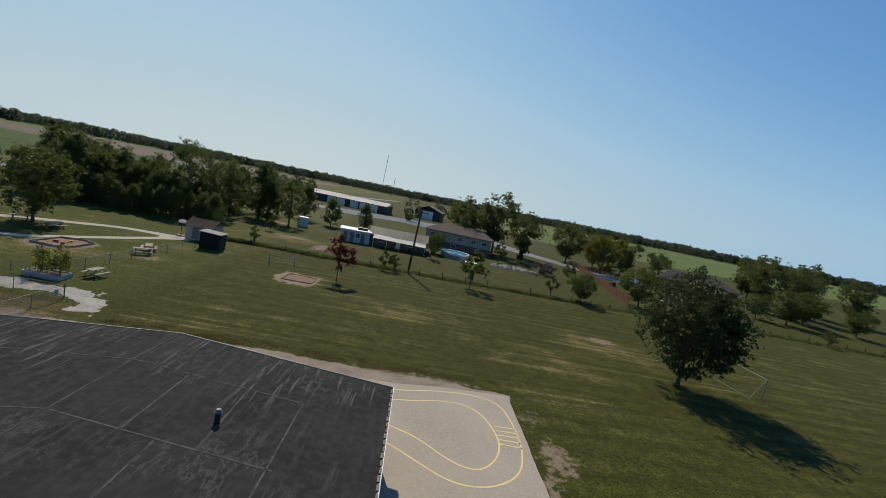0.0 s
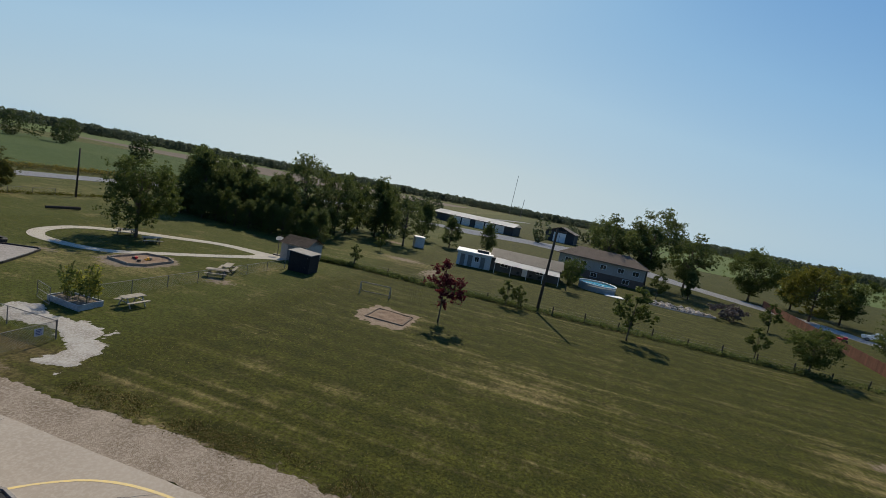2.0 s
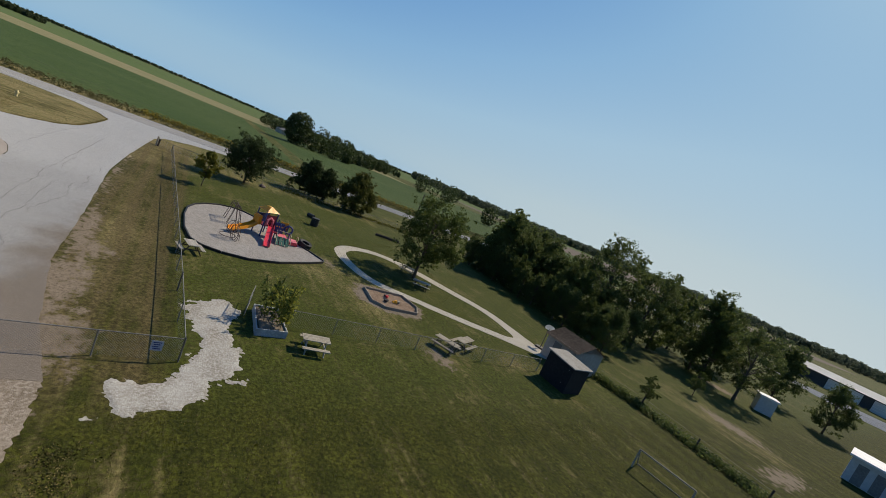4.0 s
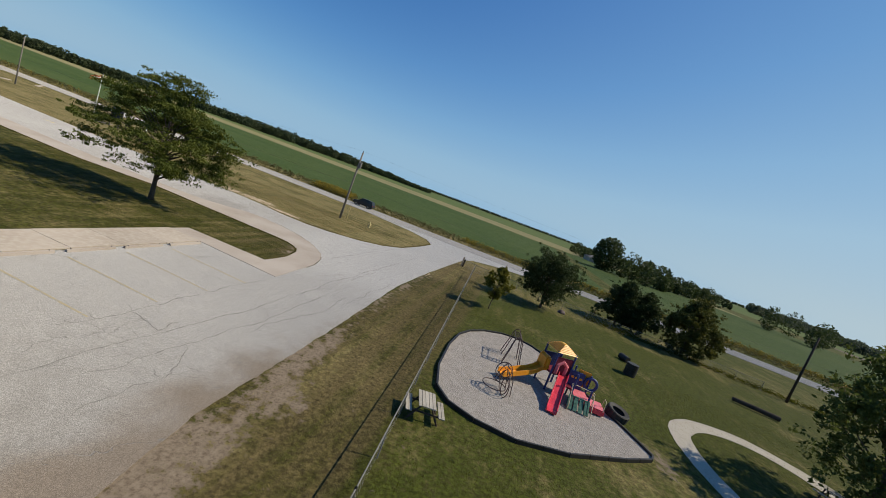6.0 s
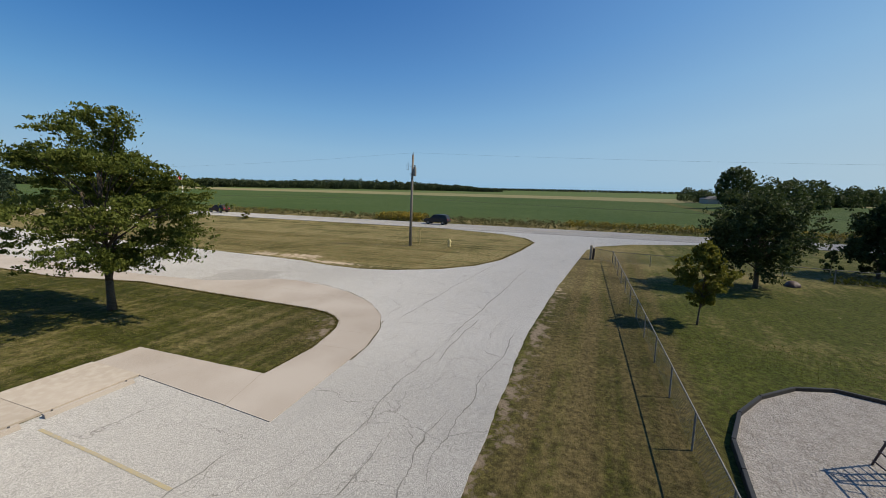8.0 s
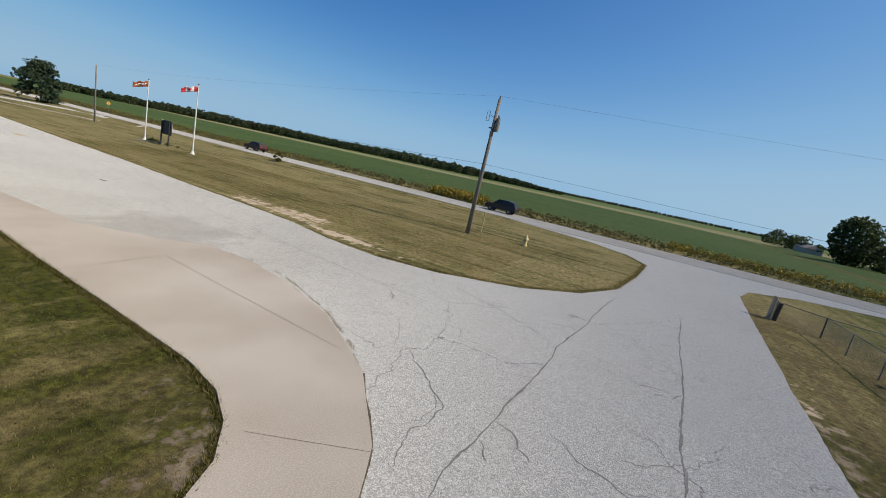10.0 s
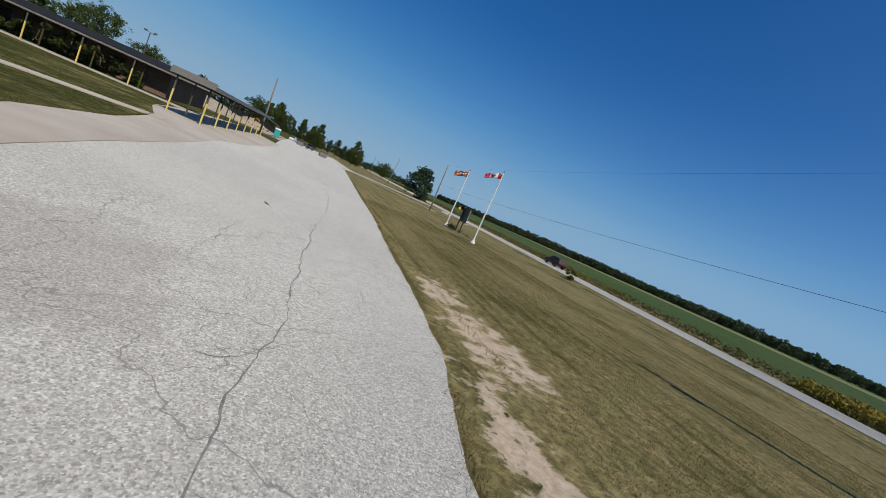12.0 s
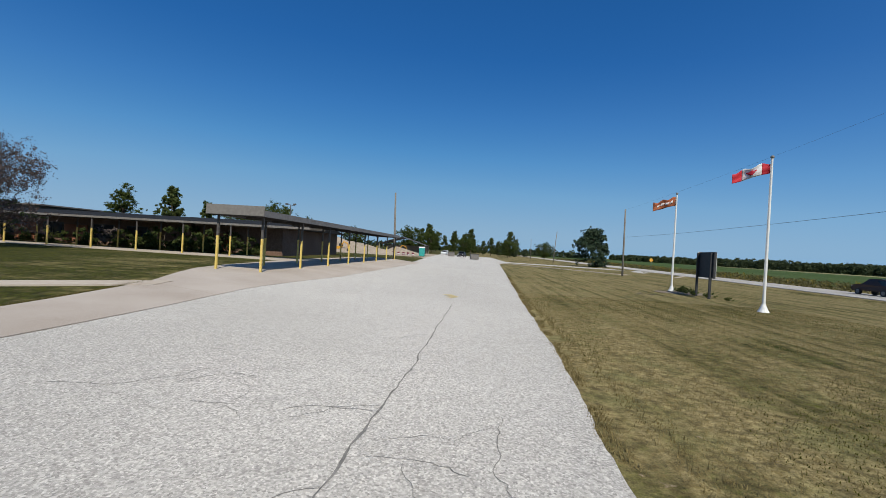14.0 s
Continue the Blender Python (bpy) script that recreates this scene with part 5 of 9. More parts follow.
def crown_points(rng, shape, count, clumps, spread, squash=0.75, sprays=16):
    """Leaf centres: boughs near the outside of the crown, each of many small sprays, with gaps between them."""
    cs = []
    while len(cs) < clumps:
        p = rng.uniform(-1, 1, 3)
        d = np.linalg.norm(p)
        if d > 1 or rng.uniform() > 0.12 + 0.88 * d ** 2:
            continue
        cs.append(shape(p))
    cs = np.array(cs)
    bough = np.repeat(np.arange(clumps), sprays)
    size = rng.uniform(0.55, 1.35, clumps)[bough][:, None]
    off = rng.normal(size=(len(bough), 3)) * spread * size
    off[:, 2] *= squash
    tips = cs[bough] + off
    which = rng.integers(0, len(tips), count)
    fine = rng.normal(size=(count, 3)) * spread * rng.uniform(0.16, 0.42, len(tips))[which][:, None]
    fine[:, 2] *= squash
    return cs, tips[which] + fine


def tree(name, label, x, y, height, radius, base, r, leaves, size, material, seed, kind="round", turn=0.0, group="", broad=(1.0, 1.0), limbs=False, shorn=1.0):
    """A tree: base is the height of the lowest leaves, r the trunk's radius at the ground."""
    rng = np.random.default_rng(seed)
    mid, half = (height + base) / 2, (height - base) / 2

    def shape(p):
        u, v, w = p
        lob = 1 + 0.42 * noise.noise((u * 1.9 + seed, v * 1.9, w * 1.9))
        if kind == "round":
            return (u * radius * lob, v * radius * lob, mid + w * half * lob)
        if kind == "vase":
            k = 0.45 + 0.55 * smooth(-1, 0.2, w)
            return (u * radius * lob * k, v * radius * lob * k, mid + w * half * (0.75 + 0.25 * lob))
        if kind == "flat":
            # tiers of level boughs that droop at their ends, the lowest ones short
            tier = 0.5 * round(w * 2.2) / 2.2 + 0.5 * w
            k = (1.0 - 0.40 * smooth(0.2, 1, tier)) * (0.66 + 0.34 * smooth(-1, -0.3, tier))
            out = u * u + v * v
            return (u * radius * lob * k, v * radius * lob * k, mid + tier * half + 0.14 * half * noise.noise((u * 2.3, v * 2.3, tier * 3)) - 0.3 * half * out)
        if kind == "cone":
            k = max(0.05, 0.5 * (1 - w))
            return (u * radius * k * 1.15, v * radius * k * 1.15, mid + w * half)
        k = 1.08 - 0.62 * smooth(-0.4, 1, w)
        return (u * radius * lob * k, v * radius * lob * k, mid + w * half * (0.85 + 0.15 * lob))

    clumps = max(14, int(leaves / (480 if kind == "flat" else 300)))
    cs, pts = crown_points(rng, shape, leaves, clumps, radius * (0.15 if kind != "flat" else 0.105), 0.8 if kind != "flat" else 0.34)
    for k in (0, 1):
        pts[:, k] *= broad[k]
        cs[:, k] *= broad[k]
    # one side of the crown shorter and lower than the rest
    for q in (pts, cs):
        west = np.minimum(q[:, 0], 0.0)
        q[:, 0] -= west * (1 - shorn)
        q[:, 2] += west * (1 - shorn) * np.clip((q[:, 2] - mid) / half, -0.4, 1) * 2.6
    pts[:, 2] = np.maximum(pts[:, 2], base * 0.8 + 0.05)
    top = thing(name, label, "tree", pose(x, y, rise(x, y), 0, 0, turn), group=group)
    bm = bmesh.new()
    order = rng.permutation(clumps)[:min(clumps, 34)]
    made = wood(bm, rng, (0, 0, 0), height, r, [cs[i] for i in order], max(0.12, base / height), kind == "flat", limbs)
    part("trunk", bm, BARK, top, smoothed=True)
    for limb in made:
        part("limb", limb, BARK, top, smoothed=True)
    cards("crown", pts, size, material, rng, top)
    return top


def again(t, x, y, turn, scale, label=""):
    ob = copy_thing(t, pose(x, y, rise(x, y), 0, 0, turn) @ Matrix.Diagonal((scale, scale, scale * (0.93 + 0.14 * ((x * 7.3 + y * 3.1) % 1)), 1)))
    if label:
        ob["label"] = label
    return ob


locust = tree("honey_locust", "broad honey locust with fine green leaves on the lawn", -51.6, 5.0, 10.1, 5.4, 2.1, 0.24, 64000, 0.085, LOCUST, 11, "flat", broad=(0.86, 1.22), shorn=0.56, limbs=True)
maple = tree("lawn_maple", "dense dark green maple standing on the mown field", 27.0, 36.6, 10.4, 4.0, 2.0, 0.22, 30000, 0.13, DARKTREE, 31, limbs=True)
tree("red_tree", "small wine-red ornamental tree on the field", -8.6, 53.3, 6.1, 1.75, 1.6, 0.09, 5200, 0.10, REDLEAF, 13, "egg")
tree("yard_tree", "leafy shade tree beside the picnic tables", -46.9, 55.0, 9.3, 3.7, 1.7, 0.22, 20000, 0.13, LEAF, 14, limbs=True)
small = tree("field_tree", "young green tree by the back fence", 10.1, 64.5, 6.0, 2.0, 1.6, 0.1, 5600, 0.11, LEAF, 15, "egg")
tree("young_maple", "young yellow-green maple in the play yard", -61.8, 33.3, 4.1, 1.3, 1.2, 0.06, 9000, 0.095, GOLDLEAF, 16, "egg")
dense = tree("roadside_tree", "rounded dark green tree near the road fence", -73.0, 38.8, 6.7, 2.9, 1.0, 0.2, 26000, 0.11, DARKTREE, 17, limbs=False)
clump = tree("bushy_tree", "bushy multi-stemmed tree by the road fence", -82.0, 49.6, 6.4, 2.4, 0.3, 0.16, 26000, 0.12, DARKTREE, 18, "egg")
again(clump, -81.4, 52.5, 130, 0.92, "bushy tree with yellowing top by the fence")
tree("yellowing_tree", "bushy tree with yellowing leaves near the road", -78.8, 57.4, 7.4, 3.1, 0.3, 0.2, 28000, 0.13, YELLOWING, 19, "egg")
tree("round_shrub", "small dark shrub on the verge", -83.4, 47.0, 2.2, 0.8, 0.1, 0.05, 1600, 0.09, DARKLEAF, 20, "egg")
tall = tree("hedgerow_tree", "tall dark hedgerow tree behind the play yard", -60.5, 79, 12.0, 3.6, 0.6, 0.26, 22000, 0.14, DARKLEAF, 21, "egg", group="hedgerow")
tall2 = tree("hedgerow_tree", "tall feathery green hedgerow tree", -64.5, 82, 12.0, 3.0, 0.4, 0.24, 19000, 0.135, LEAF, 22, "egg", group="hedgerow")
feather = tree("silver_maple", "tall open feathery tree with many limbs behind the sheds", -44.8, 85.8, 13.6, 4.9, 2.6, 0.34, 15000, 0.15, DARKLEAF, 27, "vase", group="hedgerow")
oak = tree("field_oak", "large spreading green tree near the houses", 23.5, 123, 18.0, 6.0, 3.4, 0.4, 21000, 0.21, DARKLEAF, 23, "vase", group="house trees")
willow = tree("house_tree", "rounded tree with brownish green leaves by the houses", 52, 139, 12.8, 6.4, 2.2, 0.3, 17000, 0.2, LEAF, 24, "vase", group="house trees")
golden = tree("golden_tree", "broad tree turning yellow by the gravel lane", 56.9, 122, 11.9, 4.9, 2.0, 0.3, 14000, 0.2, GOLDLEAF, 28, "round", group="house trees")
spruce = tree("spruce", "blue-green spruce standing on the verge", -94.2, -107, 9.2, 4.0, 0.2, 0.22, 15000, 0.22, NEEDLE, 25, "egg")
conifer = tree("conifer", "dark pointed conifer in a far row", -46, -190, 13, 3.6, 0.4, 0.25, 6000, 0.34, DARKLEAF, 26, "cone", group="far conifers")

rng = np.random.default_rng(5)
# the hedgerow north of the play yard: a low thick front, tall trees behind, lower towards the sheds
for k in range(15):
    x = -67 + 2.25 * k
    again(tall if k % 3 else tall2, x, 75.6 + rng.uniform(-0.4, 1.2) + 0.05 * k, rng.uniform(0, 360), rng.uniform(0.40, 0.54))
for k in range(13):
    x = -67 + 2.4 * k
    again(tall2 if k % 2 else tall, x, 79.5 + rng.uniform(0, 5), rng.uniform(0, 360), (0.92 - 0.034 * k) * rng.uniform(0.86, 1.08))
for x, y, s in ((-58, 86, 0.92), (-62, 88, 0.95), (-54, 90, 0.75), (-76, 93, 1.0), (-50, 93, 0.62), (-41.5, 97, 0.98), (-36.3, 100.6, 1.03), (-33.6, 98.5, 0.9), (-38.6, 113, 0.95), (-62, 105, 0.8), (-70, 112, 0.75), (-22, 112, 0.62), (-14, 119, 0.6), (-30, 116, 0.8), (-44, 108, 0.9)):
    again(tall2 if int(x) % 2 else tall, x, y, x * 53, s)
again(feather, -28.3, 97.1, 70, 0.72, "open tree with thin brownish leaves by the garden")
again(feather, -40.5, 90.5, 200, 0.8)
for x, y, s in ((14.6, 126, 0.86), (33, 127, 0.76), (19, 150, 0.6), (97, 108, 0.78), (110, 112, 0.82), (122, 122, 0.82), (104, 122, 0.84), (135, 118, 0.75)):
    again(oak, x, y, x * 41, s)
for x, y, s in ((66, 128, 0.85), (62, 140, 0.8), (88.8, 90.9, 0.62), (98, 96, 0.65), (85, 140, 0.7), (44.5, 76.5, 0.62), (82, 92, 0.42), (108, 92, 0.5), (5.6, 98, 0.36), (128, 96, 0.6), (30.6, 70.6, 0.40)):
    again(willow, x, y, x * 29, s)
for x, y, s in ((25.6, 71.6, 0.55), (-2.2, 66.9, 0.46), (-3.6, 66.7, 0.5), (-25.2, 69.0, 0.42), (-28, 84.7, 0.5), (79.7, 72.0, 0.5), (22, 104, 0.9), (4.3, 88.4, 0.75), (36.6, 93.5, 0.8)):
    again(small, x, y, x * 61, s * 1.05)
tree("lavender_bush", "pale grey-green flowering bush in the garden", 31.7, 96.6, 3.2, 2.6, 0.2, 0.1, 5000, 0.13, GREYLEAF, 29, "round")
again(conifer, 30.2, 113, 40, 0.48, "small dark spruce in the garden")
for k in range(16):
    again(conifer, -88 + k * 3.4 + rng.normal(), -215 - rng.uniform(0, 30), rng.uniform(0, 360), rng.uniform(0.6, 1.05))
for x, y, s in ((-63, -170, 0.6), (-50, -165, 0.65), (-40, -175, 0.75), (-80, -180, 0.6), (-30, -130, 0.55), (-22, -112, 0.6), (-10, -104, 0.62), (-98, -200, 0.6)):
    again(willow, x, y, x * 29, s)
again(tall2, -7.3, -72.4, 33, 0.8, "dark tree behind the school wing")
again(conifer, -4.7, -87, 80, 0.84, "dark pointed conifer behind the school wing")
again(conifer, -17.2, -79.5, 10, 0.6, "small pointed conifer behind the school wing")
again(willow, 2.8, -146, 12, 1.0, "rounded tree far behind the school wing")


# ---- fences ----
def mesh_material():
    """Galvanised wire net: thin crossing wires, open between."""
    return mat("chain_link_wire", (0.30, 0.305, 0.30), (0.24, 0.245, 0.24), (0.37, 0.375, 0.37), 2.0, 12.0, 0.6, 0.3, bump=0.0)


WIRE = mesh_material()


def net(parent, a, b, h, pitch=0.11, r=0.0035):
    """A panel of diagonal wire net between two posts, of flat thin wires."""
    bm = bmesh.new()
    ax, ay, bx, by = *a, *b
    ln = math.hypot(bx - ax, by - ay)
    ux, uy = (bx - ax) / ln, (by - ay) / ln
    n = int((ln + h) / pitch)
    for s in (1, -1):
        for k in range(n):
            t0 = -h + k * pitch if s == 1 else k * pitch
            lo, hi = t0, t0 + s * h
            z0, z1 = 0.04, h
            if s == 1:
                if hi > ln:
                    z1, hi = h * (ln - lo) / h, ln
                if lo < 0:
                    z0, lo = max(0.04, -t0), 0
            else:
                if lo > ln:
                    z0, lo = max(0.04, t0 - ln), ln
                if hi < 0:
                    z1, hi = t0, 0
            if z1 - z0 < 0.05:
                continue
            p, q = Vector((ax + ux * lo, ay + uy * lo, z0)), Vector((ax + ux * hi, ay + uy * hi, z1))
            w = Vector((ux, uy, 0)) * r
            off = Vector((-uy, ux, 0)) * 0.002 * s
            bm.faces.new([bm.verts.new(v + off) for v in (p - w, p + w, q + w, q - w)])
    gz = rise(*a)
    bmesh.ops.translate(bm, verts=bm.verts, vec=(0, 0, gz))
    return part("net", bm, WIRE, parent, "diagonal wire net")


def chain_fence(name, label, pts, h=1.07, spacing=3.0, pitch=0.11, stop_posts=True, r=0.003):
    top = thing(name, label, "fence")
    for (ax, ay), (bx, by) in zip(pts, pts[1:]):
        ln = math.hypot(bx - ax, by - ay)
        k = max(1, round(ln / spacing))
        ps = [(ax + (bx - ax) * i / k, ay + (by - ay) * i / k) for i in range(k + 1)]
        for i, (x, y) in enumerate(ps[:-1]):
            big = i == 0
            bm = bmesh.new()
            tube(bm, [(x, y, -0.1), (x, y, h + (0.06 if big else -0.01))], 0.038 if big else 0.026, sides=8)
            part("post", bm, GALV, top)
            net(top, ps[i], ps[i + 1], h, pitch, r)
        bm = bmesh.new()
        tube(bm, [(ax, ay, h), (bx, by, h)], 0.021, sides=8)
        part("rail", bm, GALV, top, "galvanised top rail")
    x, y = pts[-1]
    bm = bmesh.new()
    tube(bm, [(x, y, -0.1), (x, y, h + 0.06)], 0.038, sides=8)
    part("post", bm, GALV, top)
    return top


chain_fence("chain_link_fence", "galvanised chain-link fence beside the drive", [(-24.9, 32.35), (-31.9, 32.05)], pitch=0.10, r=0.004)
chain_fence("chain_link_fence", "long chain-link fence along the play yard", [(-31.9, 32.05), (-79.4, 29.5)], pitch=0.14, r=0.005)
chain_fence("chain_link_fence", "short chain-link fence with a notice board", [(-24.9, 32.35), (-24.7, 26.7)], spacing=2.7, pitch=0.09, r=0.004)
chain_fence("chain_link_fence", "chain-link fence across the lawn to the sheds", [(-29.6, 37.4), (-28.6, 58.0)], pitch=0.14, r=0.005)
chain_fence("chain_link_fence", "chain-link fence along the road side of the yard", [(-79.4, 29.5), (-77.5, 45.0), (-76.8, 66.0)], pitch=0.2, r=0.004)
chain_fence("chain_link_fence", "short chain-link return to the wooden post", [(-79.4, 29.5), (-81.0, 27.7)], pitch=0.16, r=0.004)
gate = thing("open_gate", "open chain-link gate leaf standing beside the planter", "gate")
bm = tubes([[(-31.9, 35.8, 0.1), (-31.9, 35.8, 1.2)], [(-30.0, 35.3, 0.1), (-30.0, 35.3, 1.2)], [(-31.9, 35.8, 1.2), (-30.0, 35.3, 1.2)], [(-31.9, 35.8, 0.1), (-30.0, 35.3, 0.1)], [(-31.9, 35.8, 0.65), (-30.0, 35.3, 0.65)]], 0.021, 8)
part("gate_frame", bm, GALV, gate)
net(gate, (-31.9, 35.8), (-30.0, 35.3), 1.2, 0.12)
PALEGREY = mat("weathered_notice", (0.40, 0.44, 0.50), (0.33, 0.36, 0.42), (0.46, 0.50, 0.55), 2.0, 12.0, 0.6, bump=0.05)
notice = thing("fence_notice", "small pale notice with dark unreadable print on the fence", "sign", pose(-24.78, 31.45, 0.66) @ Matrix.Scale(0.8, 4))
part("board", boxes((0, -0.26, -0.22, 0.012, 0.26, 0.32), bevel=0.004), PALEGREY, notice)
for k in range(4):
    part("print_bar", boxes((0.013, -0.18 + 0.03 * (k % 2), 0.20 - k * 0.11, 0.017, 0.18 - 0.05 * (k % 3), 0.25 - k * 0.11)), BLUEP, notice)
wpost = thing("wooden_post", "stout weathered wooden gate post with a dark bollard", "post")
bm = bmesh.new()
tube(bm, [(-81.0, 27.55, -0.1), (-81.0, 27.55, 1.0), (-80.98, 27.55, 1.35)], 0.13, 0.12, sides=10)
part("post", bm, TANWOOD, wpost)
bm = bmesh.new()
tube(bm, [(-80.75, 27.75, -0.1), (-80.72, 27.8, 1.05)], 0.11, 0.11, sides=10)
part("bollard", bm, DARKPOLE, wpost, "dark short bollard")

# farm fence between the school field and the houses: posts and a fringe of weeds
farm = thing("wire_fence", "old wire fence on dark wooden posts along the field", "fence")
fr = np.random.default_rng(31)
fpts = [(-30, 66.5), (-24.5, 67.4), (-14.5, 67.2), (-1.8, 67.5), (17.4, 68.7), (31.9, 68.9), (64.5, 72.6), (92, 72.6), (130, 74)]
for (ax, ay), (bx, by) in zip(fpts, fpts[1:]):
    k = max(1, int(math.hypot(bx - ax, by - ay) / 3.6))
    for i in range(k):
        x, y = ax + (bx - ax) * i / k, ay + (by - ay) * i / k
        h = fr.uniform(0.95, 1.3)
        bm = bmesh.new()
        tube(bm, [(x, y, -0.1), (x + fr.normal() * 0.05, y + fr.normal() * 0.05, h)], 0.075, 0.065, sides=7)
        part("post", bm, DARKPOLE, farm)
    for z in (0.35, 0.65, 0.95):
        bm = bmesh.new()
        tube(bm, [(ax, ay, z), (bx, by, z)], 0.006, sides=4)
        part("wire", bm, GALV, farm)


# ---- poles and wires ----
def utility_pole(name, label, x, y, h, lean=(0, 0), r=0.15, material=None, arm=False, kit=False):
    top = thing(name, label, "pole", pose(x, y, 0))
    bm = bmesh.new()
    tube(bm, [(0, 0, -0.3), (lean[0] * 0.5, lean[1] * 0.5, h / 2), (lean[0], lean[1], h)], r, r * 0.68, sides=12)
    part("shaft", bm, material or POLEWOOD, top, smoothed=True)
    lx, ly = lean
    if arm:
        part("crossarm", boxes((lx - 1.1, ly - 0.06, h - 0.55, lx + 1.1, ly + 0.06, h - 0.43)), material or POLEWOOD, top)
        for s in (-1.0, 0.0, 1.0):
            bm = bmesh.new()
            tube(bm, [(lx + s, ly, h - 0.43), (lx + s, ly, h - 0.22)], 0.045, 0.03, sides=8)
            part("insulator", bm, STEELD, top)
    if kit:
        bm = bmesh.new()
        tube(bm, [(lx, ly, h), (lx, ly, h + 0.12), (lx, ly, h + 0.28)], 0.06, 0.035, sides=10)
        part("insulator", bm, STEELD, top, "grey post insulator")
        bm = bmesh.new()
        tube(bm, [(lx * 0.8 + 0.12, ly + 0.34, h * 0.77), (lx * 0.8 + 0.12, ly + 0.34, h * 0.77 + 0.08), (lx * 0.8 + 0.12, ly + 0.34, h * 0.77 + 0.95)], 0.17, 0.17, sides=14)
        part("transformer", bm, GALV, top, "grey can transformer")
        for s in (-0.1, 0.1):
            bm = bmesh.new()
            tube(bm, [(lx * 0.8 + 0.12 + s, ly + 0.34, h * 0.77 + 0.95), (lx * 0.8 + 0.12 + s, ly + 0.34, h * 0.77 + 1.2)], 0.04, 0.025, sides=8)
            part("bushing", bm, STEELD, top)
        part("bracket", boxes((lx * 0.8 - 0.05, ly - 0.3, h * 0.77 + 0.2, lx * 0.8 + 0.1, ly + 0.25, h * 0.77 + 0.28)), STEELD, top)
        bm = tubes([[(lx * 0.9, ly - 0.1, h * 0.87), (lx * 0.9, ly - 0.45, h * 0.885)], [(lx * 0.9, ly - 0.5, h * 0.845), (lx * 0.9, ly - 0.5, h * 0.915), (lx * 0.9, ly - 0.72, h * 0.91), (lx * 0.9, ly - 0.72, h * 0.84), (lx * 0.9, ly - 0.5, h * 0.845)]], 0.02, 6)
        part("cutout", bm, STEELD, top, "fuse cutout on a bracket")
        bm = tubes([[(lx * 0.4 + 0.16, ly * 0.4 - 0.02, 0), (lx * 0.7 + 0.13, ly * 0.7, h * 0.7), (lx * 0.85 + 0.12, ly - 0.2, h * 0.8)]], 0.012, 5)
        part("ground_wire", bm, STEELD, top)
    return top


utility_pole("utility_pole", "weathered grey utility pole with a transformer on the verge", -80.75, 8.2, 10.1, (-0.55, 0.0), 0.17, kit=True)
utility_pole("utility_pole", "plain grey utility pole near the road", -86.4, -63.5, 8.9, (0.1, 0.0), 0.13)
utility_pole("utility_pole", "plain grey utility pole far down the verge", -89.5, -131, 9.2, (-0.6, 0.5), 0.13)
utility_pole("utility_pole", "grey utility pole far along the road", -92, -200, 9.0, (0.3, 0), 0.13)
utility_pole("utility_pole", "grey utility pole far along the road", -93, -270, 9.0, (0.2, 0), 0.13)
utility_pole("utility_pole", "tall bare pole behind the covered way", -55.6, -63.5, 9.6, (0.35, 0), 0.16)
utility_pole("utility_pole", "dark utility pole with a crossarm at the back fence", 0.2, 67.4, 10.6, (0.3, 0), 0.19, DARKPOLE, arm=True)
utility_pole("utility_pole", "dark utility pole beside the road fence", -75.6, 68.2, 8.1, (0.15, 0), 0.15, DARKPOLE)


def sagging(name, label, a, b, sag, r=0.012):
    pts = [(a[0] + (b[0] - a[0]) * t, a[1] + (b[1] - a[1]) * t, a[2] + (b[2] - a[2]) * t - sag * 4 * t * (1 - t)) for t in np.linspace(0, 1, 22)]
    bm = bmesh.new()
    tube(bm, pts, r, sides=5, caps=False)
    return tagged(part(name, bm, STEELD), label, "cable")


sagging("overhead_cable", "thin dark overhead cable between two poles", (-81.0, 8.2, 5.35), (-86.35, -63.5, 5.2), 0.45, 0.010)
sagging("overhead_cable", "thin dark overhead cable towards the road junction", (-81.0, 8.2, 5.35), (-84.0, 110, 5.2), 0.7, 0.008)
sagging("overhead_wire", "thin bare wire high above the verge", (-81.3, 8.2, 10.35), (-86.4, -63.5, 8.9), 0.6, 0.004)
sagging("overhead_wire", "thin bare wire high above the verge", (-81.3, 8.2, 10.35), (-84.0, 120, 9.4), 1.0, 0.004)
guy = thing("guy_marker", "yellow plastic guy wire marker by the pole", "marker", pose(-83.2, 8.3, 0))
bm = bmesh.new()
tube(bm, [(0, 0, 0), (0.05, 0.02, 1.6)], 0.045, sides=8)
part("tube", bm, YELLOW, guy)
hydrant = thing("fire_hydrant", "pale yellow fire hydrant on the dry verge", "hydrant", pose(-82.5, 12.3, 0, 0, 0, 40))
HYD = mat("hydrant_paint", (0.66, 0.55, 0.26), (0.58, 0.47, 0.22), (0.70, 0.61, 0.36), 2.0, 9.0, 0.6, bump=0.1)
bm = bmesh.new()
tube(bm, [(0, 0, -0.05), (0, 0, 0.04), (0, 0, 0.1)], 0.2, 0.2, sides=14)
tube(bm, [(0, 0, 0.1), (0, 0, 0.62)], 0.135, 0.125, sides=14)
part("barrel", bm, HYD, hydrant)
bm = bmesh.new()
tube(bm, [(0, 0, 0.62), (0, 0, 0.66), (0, 0, 0.78), (0, 0, 0.84)], 0.175, 0.05, sides=14)
part("bonnet", bm, HYD, hydrant)
